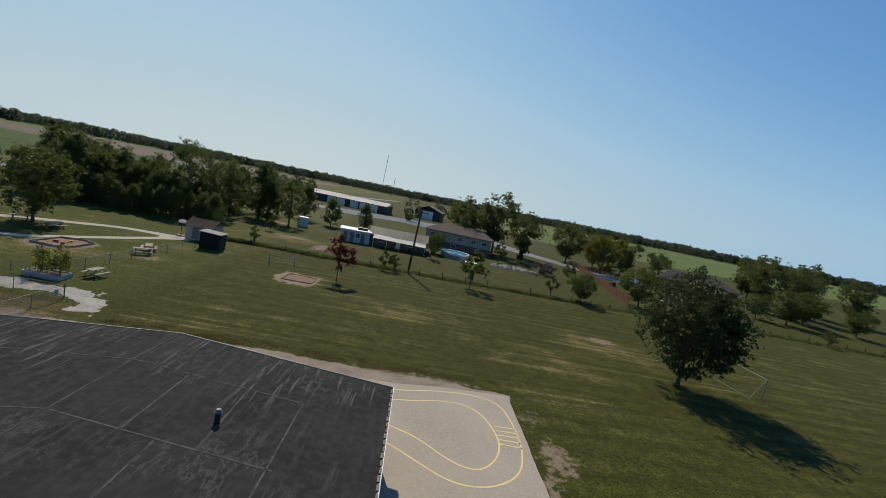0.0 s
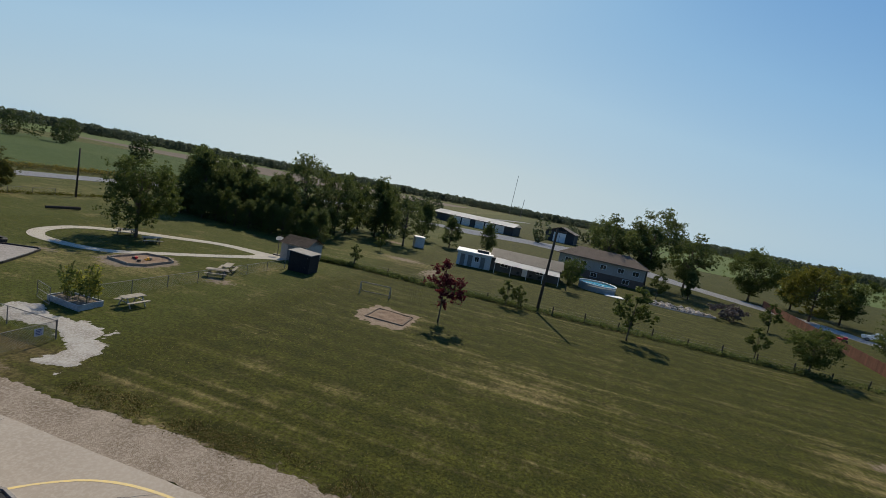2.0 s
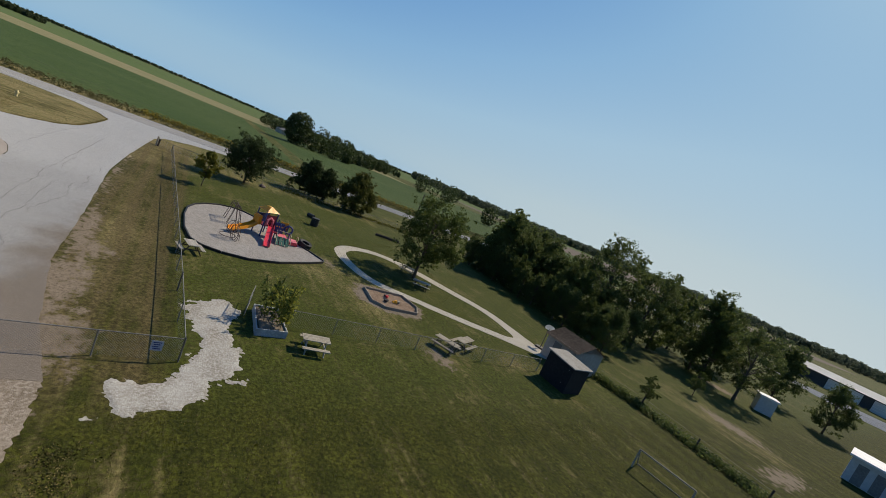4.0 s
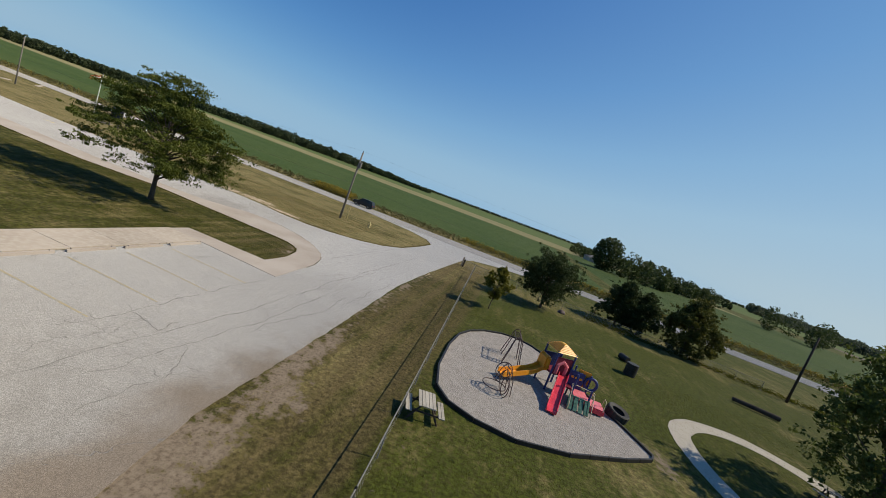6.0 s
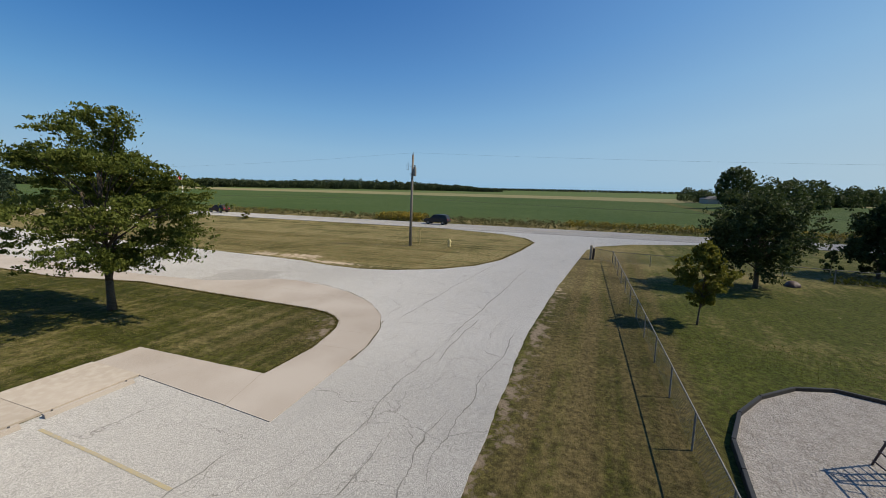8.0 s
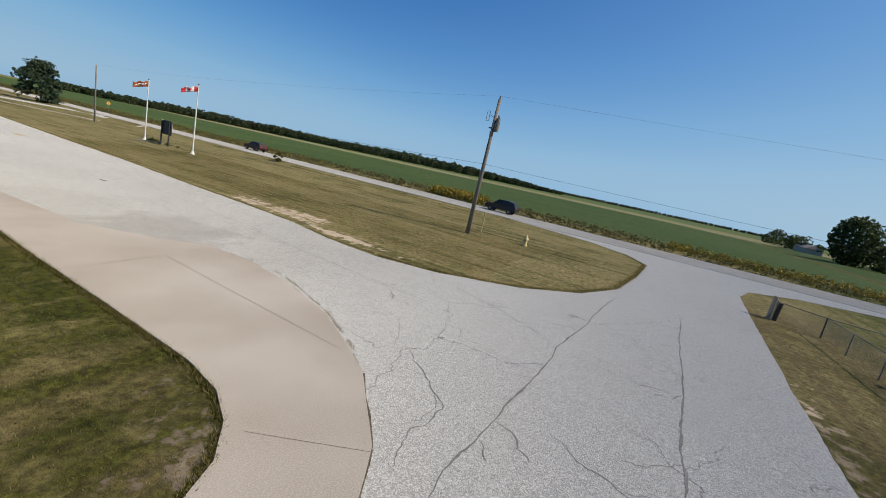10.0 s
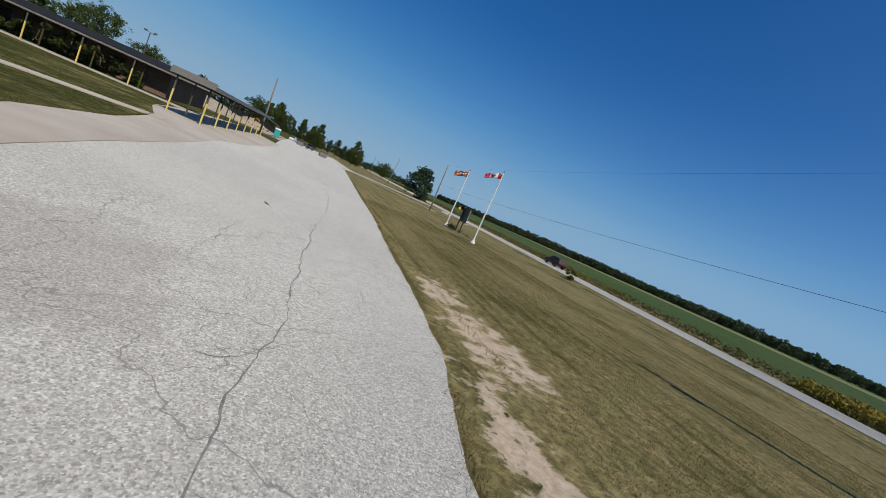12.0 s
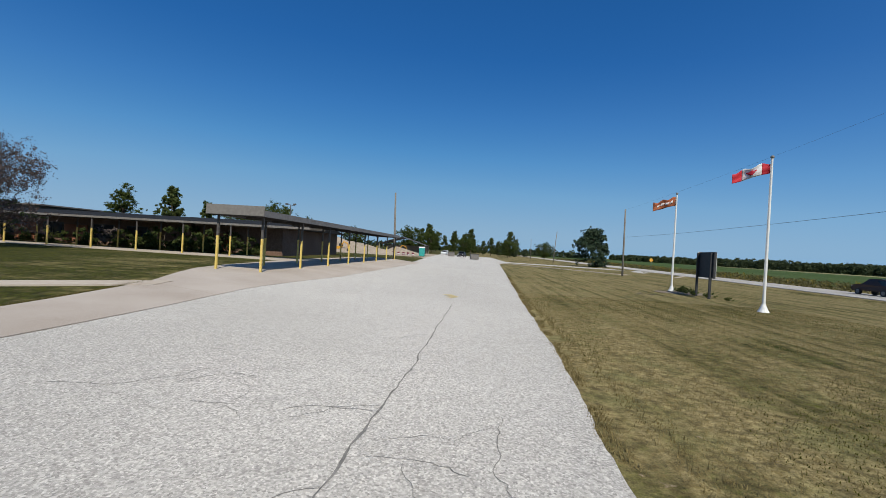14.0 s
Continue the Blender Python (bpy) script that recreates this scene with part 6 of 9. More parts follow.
for m, ln in ((pose(0, 0, 0.5, 90, 0, 0), 0.24), (pose(0, 0, 0.5, 90, 0, 180), 0.24), (pose(0, 0, 0.45, 90, 0, 90), 0.27)):
    bm = bmesh.new()
    tube(bm, [(0, 0, 0.1), (0, 0, ln)], 0.075, 0.07, sides=10)
    bmesh.ops.transform(bm, verts=bm.verts, matrix=m)
    part("nozzle", bm, HYD, hydrant)


# ---- flags and school sign ----
def flag_cloth(w, h, sag, seed, seg=24):
    bm = bmesh.new()
    rows = []
    for i in range(seg + 1):
        t = i / seg
        wave = 0.10 * w * t ** 0.7 * math.sin(t * 9 + seed)
        drop = -sag * t ** 1.3
        rows.append([bm.verts.new((-w * t * 0.93, wave + 0.03 * math.sin(5 * t + j), drop + j / 8 * h * (1 - 0.22 * math.sin(t * 7 + seed) ** 2))) for j in range(9)])
    return bm, rows


def flagpole(name, label, x, y, h, turn, kind):
    top = thing(name, label, "flagpole", pose(x, y, 0))
    bm = bmesh.new()
    tube(bm, [(0, 0, 0), (0, 0, h * 0.55), (0, 0, h)], 0.075, 0.045, sides=12)
    part("shaft", bm, WHITE, top, "white painted pole")
    bm = bmesh.new()
    bmesh.ops.create_uvsphere(bm, u_segments=12, v_segments=8, radius=0.09, matrix=Matrix.Translation((0, 0, h + 0.06)))
    part("finial", bm, GALV, top, "silver ball")
    bm = bmesh.new()
    tube(bm, [(0, 0, -0.05), (0, 0, 0.14), (0, 0, 0.42)], 0.30, 0.085, sides=12)
    part("base", bm, WHITE, top, "white flared base")
    bm = tubes([[(0.09, 0.02, 1.2), (0.075, 0.02, h)]], 0.006, 5)
    part("halyard", bm, WHITE, top)
    w, fh = 1.75, 0.6 if kind == "maple" else 0.72
    m = pose(0, 0, h - 0.15 - fh, 0, 0, turn)
    if kind == "maple":
        cols = [(0, 6, RED), (6, 18, FLAGW), (18, 24, RED)]
    else:
        cols = [(0, 24, FLAGO)]
    for a, b, mt in cols:
        bm, rows = flag_cloth(w, fh, 0.5, 1.3 if kind == "maple" else 2.2)
        for i in range(a, b):
            for j in range(8):
                bm.faces.new((rows[i][j], rows[i + 1][j], rows[i + 1][j + 1], rows[i][j + 1]))
        loose = [v for v in bm.verts if not v.link_faces]
        bmesh.ops.delete(bm, geom=loose, context="VERTS")
        bmesh.ops.solidify(bm, geom=bm.faces[:], thickness=0.008)
        bmesh.ops.transform(bm, verts=bm.verts, matrix=m)
        part("flag", bm, mt, top, "red flag panel" if mt is RED else "", smoothed=True)
    bm, rows = flag_cloth(w, fh, 0.5, 1.3 if kind == "maple" else 2.2)
    pick = [(11, 2), (11, 3), (11, 4), (11, 5), (12, 2), (12, 3), (12, 4), (12, 5), (10, 3), (13, 3), (10, 4), (13, 4), (9, 4), (14, 4)] if kind == "maple" else [(i, j) for i in range(4, 20) for j in (3, 4) if (i + j) % 5]
    for i, j in pick:
        bm.faces.new((rows[i][j], rows[i + 1][j], rows[i + 1][j + 1], rows[i][j + 1]))
    bmesh.ops.delete(bm, geom=[v for v in bm.verts if not v.link_faces], context="VERTS")
    bmesh.ops.solidify(bm, geom=bm.faces[:], thickness=0.03)
    bmesh.ops.translate(bm, verts=bm.verts, vec=(0, -0.008, 0))
    bmesh.ops.transform(bm, verts=bm.verts, matrix=m)
    part("emblem", bm, RED if kind == "maple" else FLAGW, top, "emblem on the cloth", smoothed=True)
    return top


RED = mat("flag_red", (0.50, 0.018, 0.035), (0.42, 0.014, 0.028), (0.54, 0.03, 0.05), 2.0, 9.0, 0.8, bump=0.1)
FLAGW = mat("flag_white", (0.72, 0.70, 0.70), (0.64, 0.62, 0.62), (0.76, 0.74, 0.74), 2.0, 9.0, 0.8, bump=0.1)
FLAGO = mat("flag_orange", (0.36, 0.085, 0.03), (0.10, 0.03, 0.02), (0.46, 0.16, 0.06), 3.0, 9.0, 0.8, bump=0.1)
flagpole("flagpole", "white pole flying a red and white maple leaf flag", -81.3, -28.1, 7.75, 150, "maple")
flagpole("flagpole", "white pole flying an orange flag with a pale emblem", -82.0, -39.6, 7.5, 158, "orange")
sign = thing("school_sign", "dark backed sign board on two posts between the flagpoles", "sign", pose(-82.2, -35.2, 0, 0, 0, 82))
part("board", boxes((-1.35, -0.1, 1.35, 1.35, 0.06, 3.05), bevel=0.02), DARKSIDE, sign, "dark charcoal back of the board")
part("face", boxes((-1.3, 0.062, 1.4, 1.3, 0.09, 3.0)), WHITE, sign, "white sign face")
part("side_trim", boxes((-1.42, -0.11, 1.33, -1.352, 0.1, 3.07)), WHITE, sign, "white edge trim")
for s in (-1.12, 1.12):
    part("post", boxes((s - 0.07, -0.24, -0.1, s + 0.07, -0.105, 3.0), bevel=0.01), DARKSIDE, sign, "dark square post")
verge_bush = tree("verge_bush", "small round yellow-green bush on the verge", -100.2, -36.2, 1.5, 0.75, 0.1, 0.05, 2200, 0.08, GOLDLEAF, 41, "egg")
sign_line = rounded([(-84.2, -39.6), (-80.4, -39.4), (-80.0, -37.0), (-84.0, -36.8)], 2)
sign_bed = sheet("sign_bed", ragged(sign_line, 0.2, 0.12, 4), 0.02, JOINT, thick=0.05)
tagged(sign_bed, "dark mulch bed round the sign", "bed", kind="structure")
sbush = tree("sign_plants", "low plants in the bed below the sign", -82.4, -38.0, 0.5, 0.5, 0.05, 0.02, 500, 0.06, LEAF, 42, "round")
for dx, dy, s in ((0.3, 1.4, 0.8), (0.1, 3.0, 0.7), (-0.3, 4.5, 0.5), (0.2, -1.0, 0.8)):
    again(sbush, -82.4 + dx, -38.0 + dy, dx * 900, s)


# ---- vehicles on the road ----
def car(name, label, x, y, turn, paint, tall=0.0):
    top = thing(name, label, "car", pose(x, y, 0.06, 0, 0, turn))
    prof = [(-2.25, 0.45), (-2.3, 0.75), (-2.2, 1.0 + tall * 0.3), (-1.9, 1.55 + tall), (-0.9, 1.68 + tall), (0.35, 1.64 + tall), (1.05, 1.12), (2.1, 0.98), (2.28, 0.72), (2.2, 0.4)]
    bm = bmesh.new()
    L = [[bm.verts.new((px, s * (0.9 - (0.16 if pz > 1.3 else 0.0)), pz)) for px, pz in prof] for s in (-1, 1)]
    for i in range(len(prof)):
        j = (i + 1) % len(prof)
        bm.faces.new((L[0][i], L[0][j], L[1][j], L[1][i]))
    bm.faces.new(L[0])
    bm.faces.new(L[1][::-1])
    bmesh.ops.recalc_face_normals(bm, faces=bm.faces)
    bmesh.ops.bevel(bm, geom=bm.edges[:], offset=0.05, segments=2, affect="EDGES")
    part("body", bm, paint, top, smoothed=False)
    for s in (-1, 1):
        bm = bmesh.new()
        v = [bm.verts.new((px, s * (0.86 if pz < 1.2 else 0.775), pz)) for px, pz in ((-1.85, 1.08), (0.9, 1.1), (0.3, 1.54 + tall), (-1.7, 1.5 + tall))]
        bm.faces.new(v)
        bmesh.ops.solidify(bm, geom=bm.faces[:], thickness=0.03)
        part("side_window", bm, GLASSD, top)
    bm = bmesh.new()
    bm.faces.new([bm.verts.new(v) for v in ((0.42, -0.7, 1.6 + tall), (0.42, 0.7, 1.6 + tall), (1.0, 0.8, 1.17), (1.0, -0.8, 1.17))])
    bmesh.ops.solidify(bm, geom=bm.faces[:], thickness=-0.05)
    part("windscreen", bm, GLASSD, top)
    for wx in (-1.4, 1.4):
        for s in (-1, 1):
            bm = bmesh.new()
            tube(bm, [(wx, s * 0.72, 0.33), (wx, s * 0.92, 0.33)], 0.34, sides=18)
            w = part("wheel", bm, RUBBER, top)
            bm = bmesh.new()
            tube(bm, [(wx, s * 0.922, 0.33), (wx, s * 0.935, 0.33)], 0.2, sides=14)
            part("rim", bm, GALV, w, "silver rim")
    for s in (-0.65, 0.65):
        part("tail_light", boxes((-2.33, s - 0.14, 0.85, -2.27, s + 0.14, 1.0)), RED, top, "red tail light")
        part("headlight", boxes((2.2, s - 0.16, 0.72, 2.29, s + 0.16, 0.88)), WHITE, top, "clear headlight")
    return top


CARBLACK = mat("black_car_paint", (0.010, 0.010, 0.011), (0.013, 0.013, 0.014), (0.016, 0.016, 0.017), 0.5, 4.0, 0.45, bump=0.0, spec=0.3, coat=0.15)
CARRED = mat("dark_red_car_paint", (0.032, 0.008, 0.007), (0.026, 0.007, 0.006), (0.038, 0.010, 0.008), 0.5, 4.0, 0.45, bump=0.0, spec=0.3, coat=0.15)
CARWHITE = mat("white_car_paint", (0.75, 0.76, 0.77), (0.70, 0.71, 0.72), (0.78, 0.79, 0.80), 0.5, 4.0, 0.3, bump=0.0, spec=0.6, coat=0.5)
car("suv", "black sport utility car on the country road", -107.8, 0.6, -90, CARBLACK, 0.12)
car("pickup", "dark red car on the country road", -108.0, -52, -90, CARRED, 0.05)


# ---- the play yard ----
border = thing("bed_border", "black plastic timber edging round the gravel bed", "edging")
ring_pts = bed_line
for k in range(len(ring_pts)):
    (ax, ay), (bx, by) = ring_pts[k], ring_pts[(k + 1) % len(ring_pts)]
    ln = math.hypot(bx - ax, by - ay)
    n = max(1, round(ln / 1.3))
    for i in range(n):
        cx, cy = ax + (bx - ax) * (i + 0.5) / n, ay + (by - ay) * (i + 0.5) / n
        m = pose(cx, cy, 0.0, 0, 0, math.degrees(math.atan2(by - ay, bx - ax)))
        part("timber", boxes((-ln / n / 2 + 0.01, -0.055, -0.05, ln / n / 2 - 0.01, 0.055, 0.19, m), bevel=0.012), BLACK, border)

play = thing("playground_tower", "red, blue and orange play tower with slides and a yellow roof", "playground", pose(-47.9, 38.3, 0.07, 0, 0, 28))
P = 0.62
for sx in (-P, P):
    for sy in (-P, P):
        bm = bmesh.new()
        tube(bm, [(sx, sy, -0.3), (sx, sy, 2.42)], 0.06, sides=10)
        part("post", bm, BLUEP, play, "navy post")
part("deck", boxes((-P, -P, 1.0, P, P, 1.08)), MAROON, play, "maroon deck")
bm = bmesh.new()
v = [bm.verts.new((s * 0.95, t * 0.95, 2.36)) for s, t in ((-1, -1), (1, -1), (1, 1), (-1, 1))] + [bm.verts.new((s * 0.32, t * 0.12, 2.78)) for s, t in ((-1, -1), (1, -1), (1, 1), (-1, 1))]
for k in range(4):
    bm.faces.new((v[k], v[(k + 1) % 4], v[4 + (k + 1) % 4], v[4 + k]))
bm.faces.new(v[4:])
bm.faces.new(v[:4][::-1])
for vert in bm.verts:
    vert.co.x *= 0.74
    vert.co.y *= 0.74
part("roof", bm, AMBERP, play, "ribbed amber roof")
for k in range(1, 6):
    s = (0.95 - 0.63 * k / 6) * 0.74
    t = (0.95 - 0.83 * k / 6) * 0.74
    z = 2.36 + 0.42 * k / 6
    part("roof_rib", tubes([[(-s, -t, z), (s, -t, z), (s, t, z), (-s, t, z), (-s, -t, z)]], 0.022, 5), ORANGEP, play)


def trough(pts, w, wall, thick=0.04):
    """A slide: a bed with raised sides along points of x and z."""
    bm = bmesh.new()
    sec = [(-w / 2 - thick, wall), (-w / 2, wall), (-w / 2 + 0.03, 0.02), (w / 2 - 0.03, 0.02), (w / 2, wall), (w / 2 + thick, wall), (w / 2 + thick, -thick), (-w / 2 - thick, -thick)]
    rings = [[bm.verts.new((x, a, z + b)) for a, b in sec] for x, z in pts]
    for u, q in zip(rings, rings[1:]):
        for k in range(8):
            bm.faces.new((u[k], u[(k + 1) % 8], q[(k + 1) % 8], q[k]))
    bm.faces.new(rings[0][::-1])
    bm.faces.new(rings[-1])
    bmesh.ops.recalc_face_normals(bm, faces=bm.faces)
    return bm


bm = trough([(-0.2, 1.06), (0.4, 1.05), (0.8, 0.88), (1.3, 0.68), (1.75, 0.48), (2.2, 0.38), (2.7, 0.20), (3.2, 0.13), (3.5, 0.12)], 0.5, 0.22)
bmesh.ops.transform(bm, verts=bm.verts, matrix=pose(0.72, 0.2, 0, 0, 0, -38))
part("slide", bm, REDP, play, "glossy red wavy slide")
bm = boxes((0.58, -0.62, 1.05, 0.64, 0.55, 2.1))
part("panel", bm, MAROON, play, "maroon entry panel")
bm = bmesh.new()
tube(bm, [(0.62, -0.36, 1.1), (0.62, -0.36, 1.62), (0.62, -0.05, 1.85), (0.62, 0.26, 1.62), (0.62, 0.26, 1.1)], 0.13, sides=8)
part("slide_hood", bm, PINKP, play, "faded red slide hood")
bm = trough([(0.0, 1.02), (0.4, 1.0), (0.75, 0.78), (1.2, 0.62), (2.0, 0.46), (2.7, 0.33), (3.1, 0.29)], 0.52, 0.26)
bmesh.ops.transform(bm, verts=bm.verts, matrix=pose(-0.1, -0.6, 0, 0, 0, -79))
part("slide", bm, ORANGEP, play, "orange chute slide")
bm = boxes((-0.62, -0.98, 1.0, 0.35, -0.62, 1.85), bevel=0.1)
part("slide_hood", bm, ORANGEP, play, "boxy orange slide hood")
part("panel", boxes((-P - 0.03, -P, 1.05, -P + 0.03, P, 1.9)), BLUEP, play, "navy side panel")
# the lower part towards the tyre, turned against the tower
upper = set(play.children)
for x, y, h in ((0.62, 1.75, 1.75), (-0.62, 1.75, 1.85), (-0.62, 2.75, 1.6), (0.62, 2.75, 1.15)):
    bm = bmesh.new()
    tube(bm, [(x, y, -0.3), (x, y, h)], 0.055, sides=10)
    part("post", bm, BLUEP, play, "navy post")
part("panel", boxes((-0.40, 1.45, 0.6, -0.32, 2.35, 1.62), bevel=0.03), BLUEP, play, "navy play panel with cut-outs")
for k in range(3):
    part("bead", boxes((-0.315, 1.6 + k * 0.24, 1.18, -0.28, 1.76 + k * 0.24, 1.32), bevel=0.02), AMBERP, play, "amber spinner in the panel")
part("deck", boxes((-0.62, 0.9, 0.66, 0.3, 1.75, 0.74)), MAROON, play)
bm = tubes([ring(-0.62, 2.85, 1.1, 0.36, 20, "x")], 0.09, 8)
part("ring_panel", bm, BLUEP, play, "navy panel with a round opening")
part("panel", boxes((-0.80, 2.0, 0.75, -0.72, 2.75, 1.7), bevel=0.03), ORANGEP, play, "orange arched panel")
part("deck", boxes((-0.55, 1.8, 0.40, 1.0, 2.7, 0.62), bevel=0.04), PINKP, play, "faded red step deck")
part("step", boxes((-0.45, 2.75, 0.05, 0.75, 3.75, 0.36), bevel=0.04), REDP, play, "low red platform")
part("step_top", boxes((-0.42, 2.78, 0.362, 0.72, 3.72, 0.39), bevel=0.01), PINKP, play, "faded red platform top")
climb = part("climber", boxes((-0.42, -0.5, -0.028, -0.36, 0.5, 0.028, pose(1.30, 2.16, 0.36, 0, 44, 0)), (-0.42, -0.60, -0.03, 0.42, -0.50, 0.03, pose(1.30, 2.16, 0.36, 0, 44, 0)), (-0.42, 0.50, -0.03, 0.42, 0.60, 0.03, pose(1.30, 2.16, 0.36, 0, 44, 0)), bevel=0.01), GREENP, play, "teal frame of the climbing panel")
for i in range(4):
    for j in range(4):
        m = pose(1.05 + 0.16 * j, 1.72 + i * 0.29, 0.58 - 0.15 * j, 0, 44, 0)
        part("foothold", boxes((-0.11, -0.11, -0.02, 0.11, 0.11, 0.02, m), bevel=0.012), GREENP, climb)
for y in (1.6, 2.85):
    part("handrail", tubes([[(1.65, y, -0.05), (1.6, y, 0.35), (0.9, y, 1.15), (0.62, y, 1.1)]], 0.022, 8), CREAMT, play, "cream tube handrail")
part("handrail", tubes([[(0.62, 1.6, 1.15), (0.62, 2.85, 1.1)]], 0.022, 8), CREAMT, play, "cream tube handrail")
for y in (2.95, 3.65):
    part("handrail", tubes([[(0.72, y, 0.05), (0.72, y, 0.75), (0.6, y, 0.9), (0.25, y, 0.9), (0.15, y, 0.75), (0.15, y, 0.36)]], 0.02, 8), CREAMT, play, "cream grab bar")

turned = Matrix.Translation((0.36, -0.93, 0)) @ pose(0, 0, 0, 0, 0, -28)
for ob in set(play.children) - upper:
    ob.matrix_basis = turned

tri = thing("ladder_climber", "dark metal climber of two arched ladders joined by a ridge ladder", "climber", pose(-49.5, 35.8, 0.05, 0, 0, 4))
for ex in (-1.0, 1.0):
    hoop_line = [(ex * 1.25, -0.6, -0.1), (ex * 1.1, -0.34, 1.1), (ex, -0.24, 1.68), (ex, -0.13, 1.86), (ex, 0.0, 1.92), (ex, 0.13, 1.86), (ex, 0.24, 1.68), (ex * 1.1, 0.34, 1.1), (ex * 1.25, 0.6, -0.1)]
    part("arch", tubes([hoop_line], 0.026, 8), DARKBAR, tri)
    inner_line = [(ex * 0.62 + (x - ex) * 0.2, y * 0.9, z * 0.95) for x, y, z in hoop_line]
    part("arch", tubes([inner_line], 0.026, 8), DARKBAR, tri)
    for k in range(6):
        t = 0.08 + 0.15 * k
        z, h = 1.9 * t, 0.6 - 0.34 * t
        for sy in (-1, 1):
            part("rung", tubes([[(ex * (1.25 - 0.22 * t), sy * h, z), (ex * (0.66 - 0.03 * t), sy * h * 0.9, z * 0.95)]], 0.018, 6), DARKBAR, tri)
for sy in (-0.2, 0.2):
    part("rail", tubes([[(-1.0, sy, 1.72), (1.0, sy, 1.72)]], 0.024, 8), DARKBAR, tri)
for k in range(7):
    part("rung", tubes([[(-0.9 + 0.3 * k, -0.2, 1.72), (-0.9 + 0.3 * k, 0.2, 1.72)]], 0.018, 6), DARKBAR, tri)
loops = thing("loop_climber", "dark metal arch climber of large rings on the gravel", "climber", pose(-43.9, 35.5, 0.05, 0, 0, 20))
for cx, cz, r, ax in ((0, 0.62, 0.62, "y"), (0.35, 0.5, 0.5, "y"), (-0.45, 1.05, 0.45, "x")):
    part("ring", tubes([ring(cx, 0.3 * (r - 0.5), cz, r, 26, ax)], 0.024, 6), DARKBAR, loops)
part("ring", tubes([[(x, y - 0.45, z + 0.05) for x, y, z in ring(0, 0, 0.3, 0.62, 26, "z")]], 0.024, 6), DARKBAR, loops)
part("ring", tubes([[(x, y - 0.25, z + 0.55) for x, y, z in ring(0.05, 0, 0.2, 0.42, 22, "z")]], 0.02, 6), DARKBAR, loops)
part("arch", tubes([[(-0.55, 0.5, -0.05), (-0.6, 0.3, 0.9), (-0.35, 0, 1.55), (-0.2, -0.3, 1.2), (-0.15, -0.5, 0.6)], [(0.25, 0.5, -0.05), (0.35, 0.3, 0.9), (0.25, 0, 1.55), (0.1, -0.3, 1.2), (0.1, -0.5, 0.6)]], 0.024, 6), DARKBAR, loops)
for k in range(6):
    t = k / 5
    part("rung", tubes([[(-0.58 + 0.4 * t, 0.4 - 0.8 * t, 0.5 + 1.0 * math.sin(t * 2.6)), (0.33 - 0.2 * t, 0.4 - 0.8 * t, 0.5 + 1.0 * math.sin(t * 2.6))]], 0.018, 6), DARKBAR, loops)


def tyre(name, label, x, y, z, m, r=0.78, w=0.5, hole=0.45):
    top = thing(name, label, "tyre", pose(x, y, z) @ m)
    prof = [(hole, -w * 0.36), (r * 0.9, -w / 2), (r, -w * 0.4), (r, w * 0.4), (r * 0.9, w / 2), (hole, w * 0.36), (hole + 0.05, 0.0)]
    bm = bmesh.new()
    n = 36
    rings = []
    for k in range(n):
        a = 2 * math.pi * k / n
        s = 1 - (0.035 if k % 2 else 0)
        rings.append([bm.verts.new((math.cos(a) * p * (s if p >= r * 0.99 else 1), math.sin(a) * p * (s if p >= r * 0.99 else 1), q)) for p, q in prof])
    for k in range(n):
        u, v = rings[k], rings[(k + 1) % n]
        for j in range(len(prof)):
            i = (j + 1) % len(prof)
            bm.faces.new((u[j], v[j], v[i], u[i]))
    bmesh.ops.recalc_face_normals(bm, faces=bm.faces)
    part("tread", bm, RUBBER, top)
    return top


tyre("tractor_tyre", "large black tractor tyre lying in the gravel bed", -47.45, 42.35, 0.34, pose(0, 0, 0, -10, 8, 0), 0.68, 0.46, 0.38)
stack = thing("tyre_tunnel", "black ribbed plastic drum standing on the grass", "drum", pose(-58.6, 45.9, 0) @ Matrix.Scale(0.82, 4))
for k in range(5):
    bm = bmesh.new()
    tube(bm, [(0, 0, k * 0.25), (0, 0, k * 0.25 + 0.04), (0, 0, k * 0.25 + 0.2), (0, 0, k * 0.25 + 0.245)], 0.60 if k % 2 else 0.58, 0.6, sides=22)
    part("ring", bm, BLACK, stack)
drum = thing("lying_drum", "black ribbed plastic pipe lying on the grass", "drum", pose(-63.1, 46.5, 0.28, 90, 0, -62) @ Matrix.Scale(0.68, 4))
for k in range(6):
    bm = bmesh.new()
    tube(bm, [(0, 0, -0.75 + k * 0.25), (0, 0, -0.71 + k * 0.25), (0, 0, -0.505 + k * 0.25)], 0.41, 0.42, sides=18)
    part("ring", bm, BLACK, drum)


